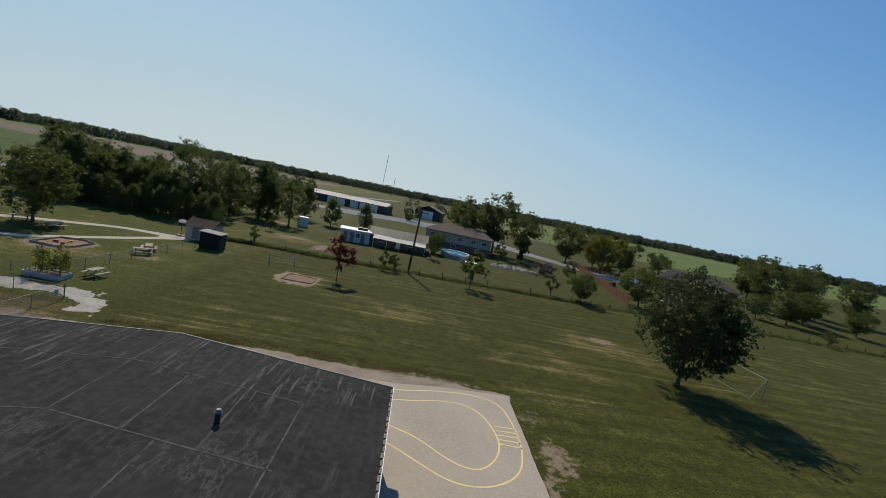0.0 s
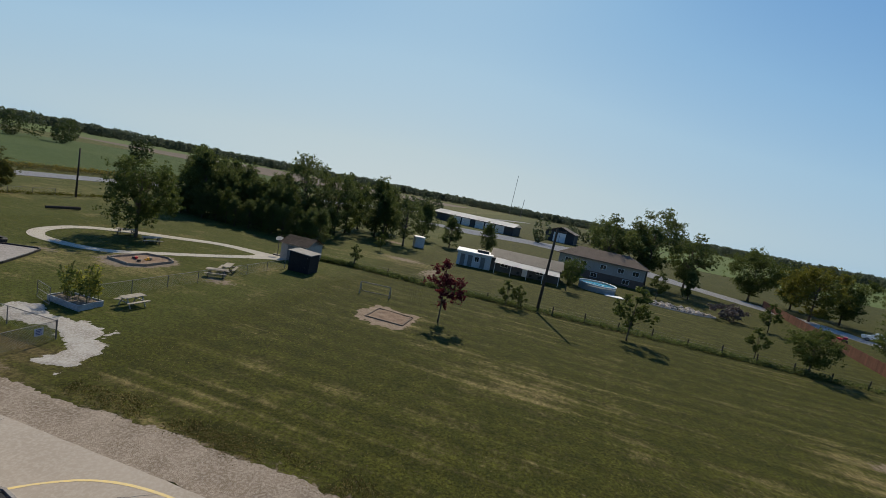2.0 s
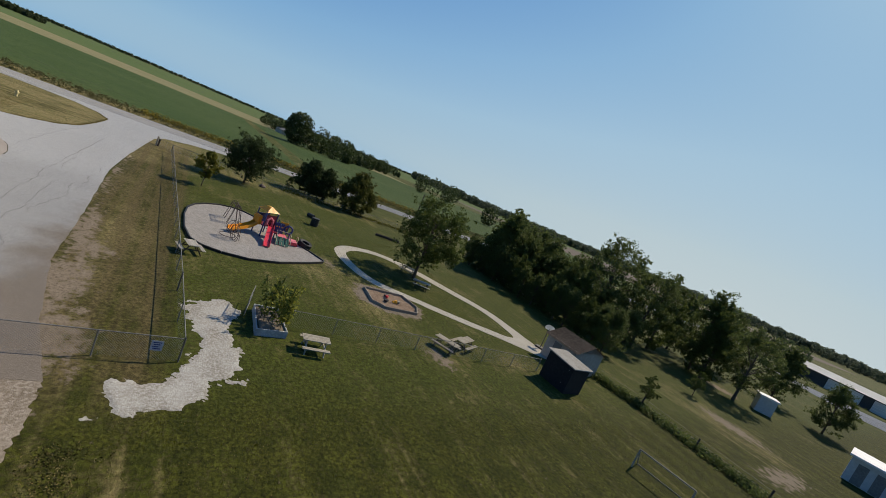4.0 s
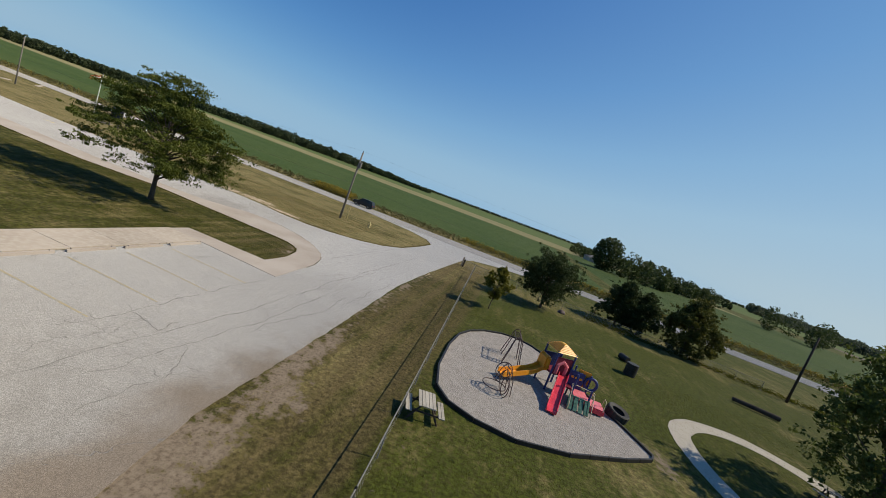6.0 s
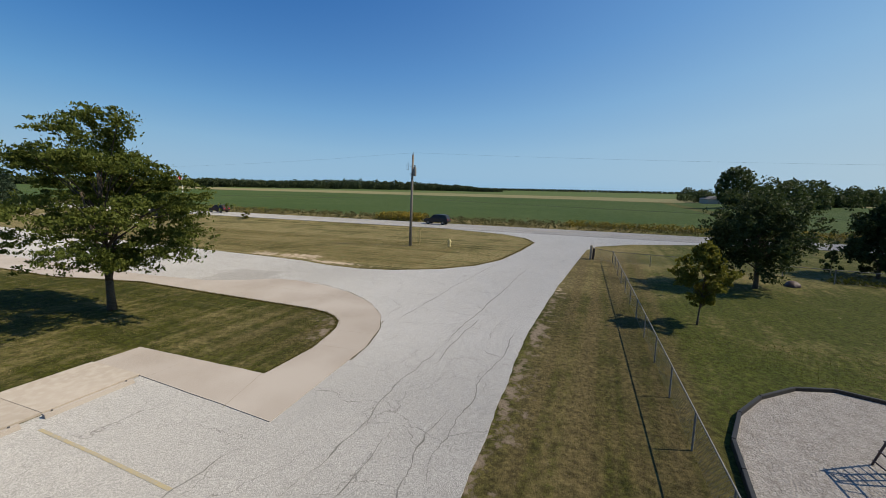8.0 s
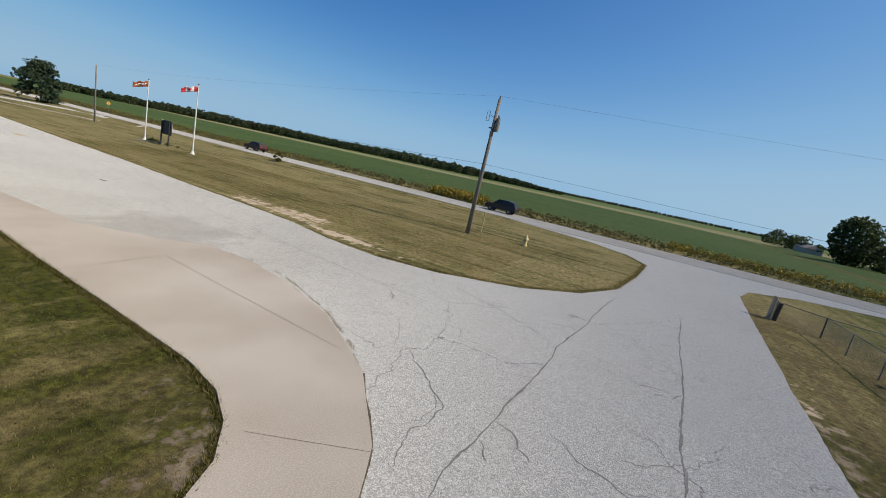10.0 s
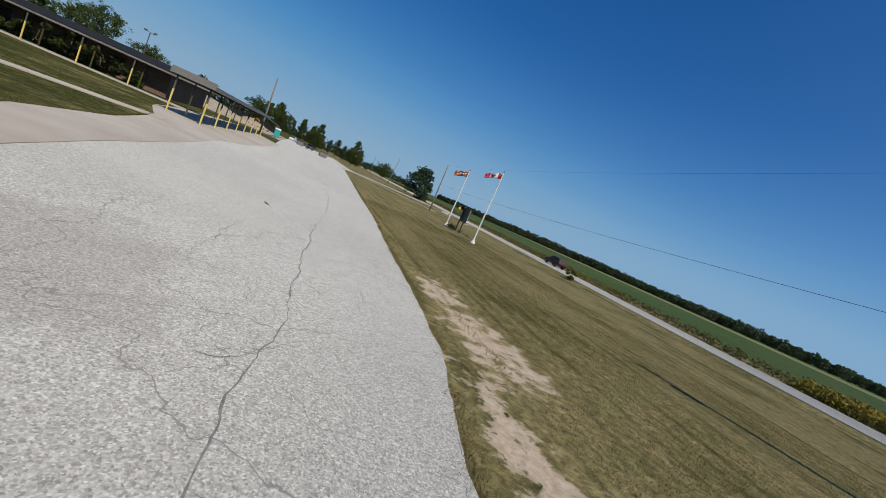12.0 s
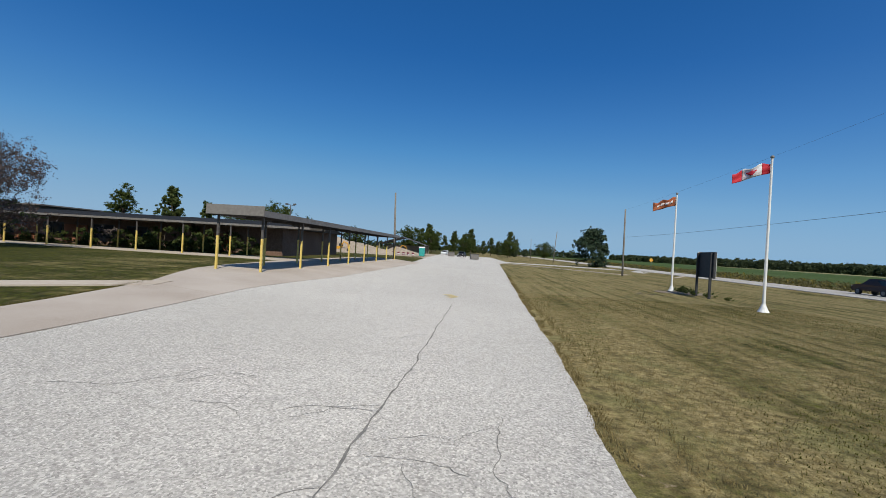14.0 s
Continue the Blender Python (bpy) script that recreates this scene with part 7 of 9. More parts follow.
def picnic_table(label, x, y, turn, material, frame_mat, ln=1.6, z=0.0):
    top = thing("picnic_table", label, "picnic table", pose(x, y, z, 0, 0, turn), group="picnic tables")
    for k in range(5):
        part("board", boxes((-ln / 2, -0.36 + k * 0.147, 0.70, ln / 2, -0.36 + k * 0.147 + 0.135, 0.74), bevel=0.006), material, top)
    for s in (-1, 1):
        for k in range(2):
            part("bench_board", boxes((-ln / 2, s * 0.68 - 0.13 + k * 0.135, 0.41, ln / 2, s * 0.68 - 0.005 + k * 0.135, 0.45), bevel=0.006), material, top)
        for e in (-1, 1):
            part("leg", tubes([[(e * ln * 0.34, s * 0.62, 0), (e * ln * 0.34, s * 0.18, 0.70)]], 0.04, 6), frame_mat, top)
    for e in (-1, 1):
        part("brace", boxes((e * ln * 0.34 - 0.03, -0.78, 0.35, e * ln * 0.34 + 0.03, 0.78, 0.41)), frame_mat, top)
    return top


picnic_table("pale weathered picnic table beside the planter", -27.25, 38.6, 84, TANWOOD, GREYWOOD, 1.5)
picnic_table("pale picnic table by the fence on worn grass", -29.9, 49.2, 30, TANWOOD, DARKPOLE, 1.9)
picnic_table("pale picnic table turned beside its twin", -30.6, 51.4, -62, TANWOOD, DARKPOLE, 1.9)
picnic_table("grey weathered picnic table by the chain-link fence", -38.5, 32.5, 15, GREYWOOD, DARKPOLE, 1.3)
picnic_table("dark shaded picnic table under the tree", -48.2, 54.8, 35, GREYWOOD, DARKPOLE, 1.9)
picnic_table("grey picnic table at the edge of the tree's shade", -43.6, 54.2, 62, GREYWOOD, DARKPOLE, 1.9)


def timber_frame(name, label, corners, h, w, material, fill, group=""):
    top = thing(name, label, "sandbox", group=group)
    for k in range(len(corners)):
        (ax, ay), (bx, by) = corners[k], corners[(k + 1) % len(corners)]
        ln = math.hypot(bx - ax, by - ay)
        m = pose((ax + bx) / 2, (ay + by) / 2, 0, 0, 0, math.degrees(math.atan2(by - ay, bx - ax)))
        part("timber", boxes((-ln / 2 - w / 2, -w / 2, -0.05, ln / 2 + w / 2 - 0.004 * k, w / 2, h - 0.003 * (k % 2), m), bevel=0.012), material, top)
    xs, ys = [p[0] for p in corners], [p[1] for p in corners]
    gx, gy = np.arange(min(xs), max(xs) + 0.01, 0.14), np.arange(min(ys), max(ys) + 0.01, 0.14)
    bm = bmesh.new()
    grid = [[bm.verts.new((x, y, 0.06 + 0.09 * noise.noise((x * 1.4, y * 1.4, 3)) + 0.03 * noise.noise((x * 4, y * 4, 5)))) if inside(corners, x, y) > 0.02 else None for x in gx] for y in gy]
    for i in range(len(gy) - 1):
        for j in range(len(gx) - 1):
            q = (grid[i][j], grid[i][j + 1], grid[i + 1][j + 1], grid[i + 1][j])
            if all(q):
                bm.faces.new(q)
    part("sand", bm, fill, top, smoothed=True)
    return top


OLDTIMBER = mat("old_timber", (0.20, 0.155, 0.115), (0.13, 0.10, 0.073), (0.27, 0.215, 0.165), 1.5, 12.0, 0.9, bump=0.4, bump_s=30, dist=0.008, vary=0.15)
SAND = mat("brown_sand", (0.28, 0.195, 0.135), (0.19, 0.125, 0.085), (0.34, 0.25, 0.18), 1.2, 9.0, 0.95, bump=0.8, bump_s=14, dist=0.05)
FADEDTIMBER = mat("bleached_timber", (0.34, 0.285, 0.22), (0.24, 0.195, 0.145), (0.42, 0.36, 0.285), 1.5, 12.0, 0.9, bump=0.4, bump_s=30, dist=0.008, vary=0.12)
timber_frame("sandbox", "bleached timber sandbox full of brown sand and toys", [(-39.3, 46.0), (-36.5, 45.7), (-35.5, 46.6), (-35.5, 49.6), (-36.9, 50.3), (-39.2, 49.8)], 0.24, 0.09, FADEDTIMBER, SAND)
timber_frame("field_sandbox", "low sunken timber frame with sand on the mown field", [(-14.3, 49.5), (-10.8, 49.5), (-10.8, 52.4), (-14.3, 52.6)], 0.11, 0.12, OLDTIMBER, SAND)
toy_rng = np.random.default_rng(77)
for nm, lb, mt in (("toy_truck", "small amber toy truck in the sand", AMBERP), ("toy_bucket", "small red toy bucket in the sand", REDP), ("toy_block", "black toy crate in the sand", BLACK), ("toy_bucket", "pale blue toy tub in the sand", GALV), ("toy_block", "dark toy block in the sand", DARKBAR)):
    x, y = -37.6 + toy_rng.uniform(-0.9, 0.9), 48.0 + toy_rng.uniform(-0.9, 0.9)
    tt = thing(nm, lb, "toy", pose(x, y, 0.1, 0, 0, toy_rng.uniform(0, 360)))
    bm = boxes((-0.2, -0.12, 0, 0.2, 0.12, 0.13), (-0.02, -0.1, 0.13, 0.18, 0.1, 0.24), bevel=0.02) if "truck" in nm else (tube(bmesh.new(), [(0, 0, 0), (0, 0, 0.2)], 0.1, 0.14, 12) if "bucket" in nm else boxes((-0.2, -0.15, 0, 0.2, 0.15, 0.16), bevel=0.02))
    part("body", bm, mt, tt)
log = thing("fallen_log", "dark log bench lying on the grass", "log", pose(-64.2, 58.8, 0.28, 90, 0, -12))
bm = bmesh.new()
tube(bm, [(0, 0, -1.9), (0.04, 0.03, 0), (0, 0, 1.9)], 0.24, 0.2, sides=10)
part("trunk", bm, DARKPOLE, log)
stone = thing("boulder", "dark boulder by the road fence", "boulder", pose(-75.0, 41.6, 0.1))
bm = bmesh.new()
bmesh.ops.create_icosphere(bm, subdivisions=3, radius=0.45)
for v in bm.verts:
    v.co *= 1 + 0.25 * noise.noise(v.co * 2.2)
    v.co.z *= 0.7
part("rock", bm, DARKBAR, stone)

# planter with sunflowers
planter = thing("planter_box", "pale grey-blue board planter box at the gate", "planter")
PALEBLUE = mat("pale_grey_board", (0.40, 0.42, 0.42), (0.30, 0.32, 0.325), (0.48, 0.50, 0.50), 1.0, 8.0, 0.75, bump=0.15)
for a, b in (((-28.1, 35.7), (-28.2, 37.3)), ((-28.2, 37.3), (-31.0, 37.2)), ((-31.0, 37.2), (-31.1, 35.9)), ((-31.1, 35.9), (-28.1, 35.7))):
    ln = math.hypot(b[0] - a[0], b[1] - a[1])
    m = pose((a[0] + b[0]) / 2, (a[1] + b[1]) / 2, 0, 0, 0, math.degrees(math.atan2(b[1] - a[1], b[0] - a[0])))
    part("board", boxes((-ln / 2 + 0.03, -0.035, -0.03, ln / 2 + 0.03, 0.035, 0.40, m), bevel=0.01), PALEBLUE, planter)
part("soil", boxes((-31.0, 35.9, 0, -28.2, 37.2, 0.3)), JOINT, planter)
SUNLEAF = leaf_material("sunflower_leaves", (0.13, 0.155, 0.025), (0.32, 0.31, 0.06), 0.5)
prng = np.random.default_rng(8)
for k in range(22):
    x, y = prng.uniform(-30.8, -28.3), prng.uniform(36.0, 37.4)
    h = prng.uniform(1.3, 2.5)
    lx, ly = prng.normal() * 0.28, prng.normal() * 0.3 + 0.15
    sf = thing("sunflower", "tall sunflower with drying yellow-green leaves in the planter", "plant", pose(x, y, 0.28), group="sunflowers")
    part("stem", tubes([[(0, 0, 0), (lx * 0.4, ly * 0.4, h * 0.55), (lx, ly, h)]], 0.014, 6), LEAF, sf)
    n = 46
    t = prng.uniform(0.25, 1, n)
    pts = np.stack([lx * t + prng.normal(size=n) * 0.13, ly * t + prng.normal(size=n) * 0.13, h * t - 0.05], 1)
    cards("leaves", pts, 0.12, SUNLEAF if k % 3 else LEAF, prng, sf)
    if k % 5 == 0:
        bm = bmesh.new()
        for j in range(14):
            a = j * math.tau / 14
            r = 0.10 + 0.03 * (j % 3)
            c = Vector((lx, ly, h))
            e1, e2 = Vector((math.cos(a), math.sin(a) * 0.6, math.sin(a) * 0.7)), Vector((-math.sin(a), math.cos(a) * 0.6, math.cos(a) * 0.7))
            bm.faces.new([bm.verts.new(q) for q in (c, c + e1 * r * 0.6 + e2 * 0.02, c + e1 * r, c + e1 * r * 0.6 - e2 * 0.02)])
        part("flower_head", bm, GOLDROD, sf, "ragged yellow flower head")

# sheds
SHEDBLACK = mat("black_shed_boards", (0.013, 0.013, 0.015), (0.009, 0.009, 0.011), (0.019, 0.019, 0.021), 0.4, 5.0, 0.8, bump=0.2, bump_s=12)
shed = thing("dark_shed", "black garden shed with a pale shed roof by the fence", "shed", pose(-26.85, 59.0, 0, 0, 0, 2))
bm = bmesh.new()
prism(bm, [(-1.3, -1.05), (1.3, -1.05), (1.3, 1.05), (-1.3, 1.05)], -0.05, 2.2)
for v in bm.verts:
    if v.co.z > 1:
        v.co.z = 2.28 - 0.06 * (v.co.x + 1.3)
part("wall", bm, SHEDBLACK, shed, "black boarded wall")
bm = bmesh.new()
prism(bm, [(-1.48, -1.22), (1.48, -1.22), (1.48, 1.22), (-1.48, 1.22)], 2.3, 2.37)
for v in bm.verts:
    v.co.z -= 0.06 * (v.co.x + 1.3)
part("roof", bm, GREYWOOD, shed, "pale grey mono-pitch roof")
for k in range(9):
    part("batten", boxes((-1.25 + k * 0.3, -1.07, 0, -1.21 + k * 0.3, -1.052, 2.1)), SHEDBLACK, shed)
for x, z in ((0.95, 1.75), (0.75, 0.6)):
    part("hinge", boxes((x, -1.085, z, x + 0.05, -1.072, z + 0.1)), GALV, shed, "small pale hinge")
gshed = thing("tan_shed", "tan boarded garden shed with a brown gable roof", "shed", pose(-30.6, 64.3, 0, 0, 0, 2) @ Matrix.Diagonal((0.86, 0.8, 0.98, 1)))
part("wall", boxes((-2.0, -2.6, -0.05, 2.0, 2.6, 2.25)), TANSIDE, gshed, "tan boarded wall")
bm = bmesh.new()
for s in (-1, 1):
    v = [bm.verts.new(p) for p in ((-2.35, s * 2.9, 2.15), (2.35, s * 2.9, 2.15), (2.35, 0, 3.05), (-2.35, 0, 3.05))]
    bm.faces.new(v)
bmesh.ops.solidify(bm, geom=bm.faces[:], thickness=0.08)
part("roof", bm, SHINGLE, gshed, "brown shingle gable roof")
for e in (-1, 1):
    bm = bmesh.new()
    bm.faces.new([bm.verts.new(p) for p in ((e * 2.0, -2.6, 2.25), (e * 2.0, 2.6, 2.25), (e * 2.0, 0, 3.0))])
    bmesh.ops.solidify(bm, geom=bm.faces[:], thickness=0.04)
    part("gable", bm, TANSIDE, gshed)
d = part("door", boxes((-0.9, -2.66, 0, 0.1, -2.6, 1.95), bevel=0.01), FASCIA, gshed, "grey door")
part("door_handle", boxes((-0.02, -2.7, 0.95, 0.04, -2.66, 1.05)), GALV, d)
hoop = thing("basketball_hoop", "portable basketball hoop with a white backboard by the sheds", "basketball hoop", pose(-33.5, 63.4, 0, 0, 0, 200))
part("base", boxes((-0.5, -0.35, 0, 0.5, 0.35, 0.16), bevel=0.04), BLACK, hoop, "black weighted base")
part("pole", tubes([[(0, 0, 0.1), (0, 0, 1.9), (0, -0.3, 2.05)]], 0.045, 8), STEELD, hoop)
bm = bmesh.new()
outl = [(0.55 * math.cos(a), 2.13 + 0.36 * math.sin(a)) for a in np.linspace(-0.5, math.pi + 0.5, 16)]
vs = [bm.verts.new((x, -0.34, z)) for x, z in outl]
bm.faces.new(vs)
bmesh.ops.solidify(bm, geom=bm.faces[:], thickness=0.04)
part("backboard", bm, WHITE, hoop, "white fan-shaped backboard")
part("rim", tubes([ring(0, -0.62, 1.98, 0.2, 18, "z")], 0.012, 6), ORANGEP, hoop, "orange rim")


def goal(label, x, y, turn, w, h, depth, material):
    top = thing("soccer_goal", label, "goal", pose(x, y, 0, 0, 0, turn))
    part("crossbar", tubes([[(-w / 2, 0, h), (w / 2, 0, h)]], 0.05, 8), material, top)
    for s in (-1, 1):
        part("upright", tubes([[(s * w / 2, 0, 0), (s * w / 2, 0, h)]], 0.05, 8), material, top)
        part("stay", tubes([[(s * w / 2, 0, h), (s * w / 2, depth, 0)]], 0.035, 8), material, top)
    part("ground_bar", tubes([[(-w / 2, depth, 0.04), (w / 2, depth, 0.04)]], 0.03, 8), material, top)
    return top


goal("small white-framed soccer goal standing on the field", 35.6, 39.3, 95, 5.0, 2.1, 1.4, GALV)
goal("small yellowish soccer goal at the back of the field", -16.6, 56.6, 10, 3.2, 1.2, 0.9, TANWOOD)


# ---- neighbouring houses ----
def window(parent, m, w, h, trim=None):
    """A window set 6 cm deep in a wall that faces -y of m: frame and two panes."""
    f = part("window", boxes((-w / 2 - 0.06, -0.05, -0.06, w / 2 + 0.06, -0.003, h + 0.06, m), bevel=0.0), trim or WHITE, parent)
    for k in range(2):
        part("pane", boxes((-w / 2 + k * w / 2 + 0.03, -0.065, 0.03, k * w / 2 - 0.03, -0.052, h - 0.03, m)), GLASSD, f)
    return f


def hip_roof(bm, x0, y0, x1, y1, z, h, over, inset):
    x0, y0, x1, y1 = x0 - over, y0 - over, x1 + over, y1 + over
    ym = (y0 + y1) / 2
    v = [bm.verts.new(p) for p in ((x0, y0, z), (x1, y0, z), (x1, y1, z), (x0, y1, z), (x0 + inset, ym, z + h), (x1 - inset, ym, z + h))]
    for q in ((0, 1, 5, 4), (1, 2, 5), (2, 3, 4, 5), (3, 0, 4), (3, 2, 1, 0)):
        bm.faces.new([v[i] for i in q])
    lo = [bm.verts.new((a.co.x, a.co.y, z - 0.16)) for a in v[:4]]
    for k in range(4):
        bm.faces.new((lo[k], lo[(k + 1) % 4], v[(k + 1) % 4], v[k]))
    return bm


annex = thing("white_annex", "low white flat-roofed annex with grey doors", "building", pose(-12.6, 93.2, 0, 0, 0, 8) @ Matrix.Diagonal((0.86, 1, 1, 1)))
part("wall", boxes((-3.6, -2.4, 0, 3.6, 2.4, 2.5)), SIDING, annex, "white wall")
part("roof", boxes((-3.9, -2.7, 2.5, 3.9, 2.7, 2.7)), METALROOF, annex, "flat white roof")
for x in (-2.9, -1.3, 1.4):
    part("door", boxes((x, -2.45, 0.05, x + 0.95, -2.4, 2.1)), FASCIA, annex, "grey door")
window(annex, pose(0.6, -2.4, 1.1), 0.9, 0.9)
part("roof_box", boxes((0.4, -0.8, 2.7, 2.9, 0.9, 3.15), bevel=0.03), BLACK, annex, "black box on the roof")
cottage = thing("long_house", "long low house with a white porch roof", "house", pose(-3.2, 97.0, 0, 0, 0, 2) @ Matrix.Diagonal((0.84, 1, 1, 1)))
part("wall", boxes((-7.5, -4, 0, 7.5, 4, 2.4)), STEELD, cottage, "dark shaded siding")
bm = bmesh.new()
for s in (-1, 1):
    bm.faces.new([bm.verts.new(p) for p in ((-8, s * 4.5, 2.35), (8, s * 4.5, 2.35), (8, 0, 3.75), (-8, 0, 3.75))])
bmesh.ops.solidify(bm, geom=bm.faces[:], thickness=0.1)
part("roof", bm, FASCIA, cottage, "grey gable roof")
for e in (-1, 1):
    bm = bmesh.new()
    bm.faces.new([bm.verts.new(p) for p in ((e * 7.5, -4, 2.4), (e * 7.5, 4, 2.4), (e * 7.5, 0, 3.65))])
    bmesh.ops.solidify(bm, geom=bm.faces[:], thickness=0.05)
    part("gable", bm, SIDING, cottage)
bm = bmesh.new()
bm.faces.new([bm.verts.new(p) for p in ((-6.5, -4.1, 2.5), (7.2, -4.1, 2.3), (7.2, -7.2, 1.75), (-6.5, -7.2, 1.95))])
bmesh.ops.solidify(bm, geom=bm.faces[:], thickness=0.08)
part("porch_roof", bm, METALROOF, cottage, "white metal porch roof")
for x in (-6.3, -2.9, 0.5, 3.8, 7.0):
    part("porch_post", boxes((x - 0.06, -7.1, 0, x + 0.06, -6.98, 1.85)), WHITE, cottage)
for x in (-4.5, 3.2):
    window(cottage, pose(x, -4.0, 1.0), 1.5, 1.0)
part("door", boxes((-0.5, -4.06, 0.05, 0.5, -4.0, 2.05)), WHITE, cottage)
for x, w in ((-1.6, 1.0), (0.6, 1.2), (2.2, 0.8)):
    ch = thing("patio_chair", "dark patio chair under the porch", "chair", pose(-2.5 + x, 91.3, 0))
    part("seat", boxes((-0.25, -0.25, 0.38, 0.25, 0.25, 0.44), bevel=0.01), BLACK, ch)
    part("backrest", boxes((-0.25, 0.22, 0.44, 0.25, 0.27, 0.9), bevel=0.01), BLACK, ch)
    for sx in (-0.22, 0.22):
        for sy in (-0.22, 0.22):
            part("leg", boxes((sx - 0.02, sy - 0.02, 0, sx + 0.02, sy + 0.02, 0.38)), BLACK, ch)

house = thing("brown_roof_house", "two-storey tan house with a brown hipped roof", "house", pose(12.6, 117, 0, 0, 0, -9))
part("wall", boxes((-9, -4.2, 0, 9, 4.2, 4.3)), TANSIDE, house, "tan siding over brick")
part("brick_base", boxes((-9.05, -4.25, 0, 9.05, 4.25, 1.7)), BROWNBRICK, house, "brown brick lower storey")
part("roof", hip_roof(bmesh.new(), -9, -4.2, 9, 4.2, 4.35, 2.0, 0.6, 4.2), SHINGLE, house, "brown shingle hipped roof")
for x in (-7, -3.6, 0.6, 4.2, 7.2):
    window(house, pose(x, -4.2, 2.6), 1.2, 0.95)
for x in (-6, -1.0, 5.6):
    window(house, pose(x, -4.25, 0.5), 1.3, 0.9)
for x in (-4, -1, 2, 5):
    part("roof_vent", boxes((x, 0.5, 6.05, x + 0.3, 0.8, 6.45)), SHINGLE, house)
pool = thing("round_pool", "above-ground swimming pool with blue water and pale walls", "pool", pose(10.2, 97.5, 0))
bm = bmesh.new()
tube(bm, [(0, 0, 0), (0, 0, 1.2)], 3.3, sides=32, caps=False)
bmesh.ops.solidify(bm, geom=bm.faces[:], thickness=0.12)
part("wall", bm, SIDING, pool, "pale pool wall")
part("rim", tubes([ring(0, 0, 1.22, 3.3, 32, "z")], 0.11, 8), WHITE, pool, "white rim")
bm = bmesh.new()
bmesh.ops.create_circle(bm, cap_ends=True, radius=3.2, segments=32, matrix=Matrix.Translation((0, 0, 1.02)))
part("water", bm, mat("pool_water", (0.05, 0.30, 0.48), (0.04, 0.26, 0.42), (0.07, 0.34, 0.52), 0.6, 3.0, 0.05, bump=0.15, bump_s=5, dist=0.03, spec=0.6), pool, "blue water")
cover = thing("pool_cover", "crumpled white pool cover beside the pool", "cover", pose(13.2, 93.7, 0))
bm = bmesh.new()
bmesh.ops.create_grid(bm, x_segments=14, y_segments=10, size=1)
for v in bm.verts:
    v.co = (v.co.x * 2.0, v.co.y * 1.0, 0.14 + 0.16 * noise.noise((v.co.x * 4, v.co.y * 5, 2)))
bmesh.ops.solidify(bm, geom=bm.faces[:], thickness=0.05)
part("sheet", bm, WHITE, cover, smoothed=True)
pond = thing("rock_pond", "rock-lined garden pond with grey stones", "pond")
prg = np.random.default_rng(3)
for k in range(70):
    a, q = prg.uniform(0, 2 * math.pi), prg.uniform(0.35, 1.0)
    x, y = 24 + 5.6 * q * math.cos(a), 96.5 + 2.2 * q * math.sin(a)
    bm = bmesh.new()
    bmesh.ops.create_icosphere(bm, subdivisions=1, radius=prg.uniform(0.25, 0.6), matrix=Matrix.Translation((x, y, 0.12)))
    part("stone", bm, WALKCON if k % 3 else FASCIA, pond)
bm = bmesh.new()
bmesh.ops.create_circle(bm, cap_ends=True, radius=1, segments=24, matrix=Matrix.Translation((24, 96.5, 0.05)) @ Matrix.Diagonal((3.6, 1.3, 1, 1)))
part("water", bm, GLASSD, pond, "dark still water")
part("kerb", tubes([[(x, y, 0.06) for x, y in rounded([(18, 96.2), (20, 94.4), (25, 94.0), (29.6, 95.3), (30.2, 97.2), (26, 98.9), (20.5, 98.6)], 2) + [(18.5, 96.0)]]], 0.14, 6), WALKCON, pond, "pale kerb")

firehall = thing("long_garage", "long dark garage with white doors and a white metal roof", "building", pose(-33.5, 213, 0, 0, 0, -14))
part("wall", boxes((-20, -5, 0, 20, 5, 3.9)), DARKSIDE, firehall, "dark siding")
bm = bmesh.new()
for s in (-1, 1):
    bm.faces.new([bm.verts.new(p) for p in ((-20.6, s * 5.8, 3.75), (20.6, s * 5.8, 3.75), (20.6, 0, 5.4), (-20.6, 0, 5.4))])
bmesh.ops.solidify(bm, geom=bm.faces[:], thickness=0.12)
part("roof", bm, METALROOF, firehall, "white metal roof")
for x in (-10.5, -5.5, 1.5, 6.5, 11.5):
    dr = part("garage_door", boxes((x, -5.08, 0.05, x + 4.2, -5.0, 3.4)), WHITE, firehall, "white sectional garage door")
    for k in range(4):
        part("door_panel", boxes((x + 0.08, -5.12, 0.12 + k * 0.82, x + 4.12, -5.082, 0.86 + k * 0.82)), SIDING, dr)
barn = thing("dark_barn", "dark gabled barn with a tall white door", "barn", pose(6.5, 236, 0, 0, 0, -12))
part("wall", boxes((-7, -6, 0, 7, 6, 5.0)), DARKSIDE, barn, "dark metal siding")
bm = bmesh.new()
for s in (-1, 1):
    bm.faces.new([bm.verts.new(p) for p in ((s * 7.7, -6.5, 4.85), (s * 7.7, 6.5, 4.85), (0, 6.5, 7.6), (0, -6.5, 7.6))])
bmesh.ops.solidify(bm, geom=bm.faces[:], thickness=0.12)
part("roof", bm, FASCIA, barn, "pale roof")
bm = bmesh.new()
bm.faces.new([bm.verts.new(p) for p in ((-7, -6.0, 5), (7, -6.0, 5), (0, -6.0, 7.5))])
bmesh.ops.solidify(bm, geom=bm.faces[:], thickness=0.06)
part("gable", bm, DARKSIDE, barn)
for x in (-3.0, 0.05):
    part("door", boxes((x, -6.08, 0, x + 2.9, -6.0, 4.6)), WHITE, barn, "white sliding door")
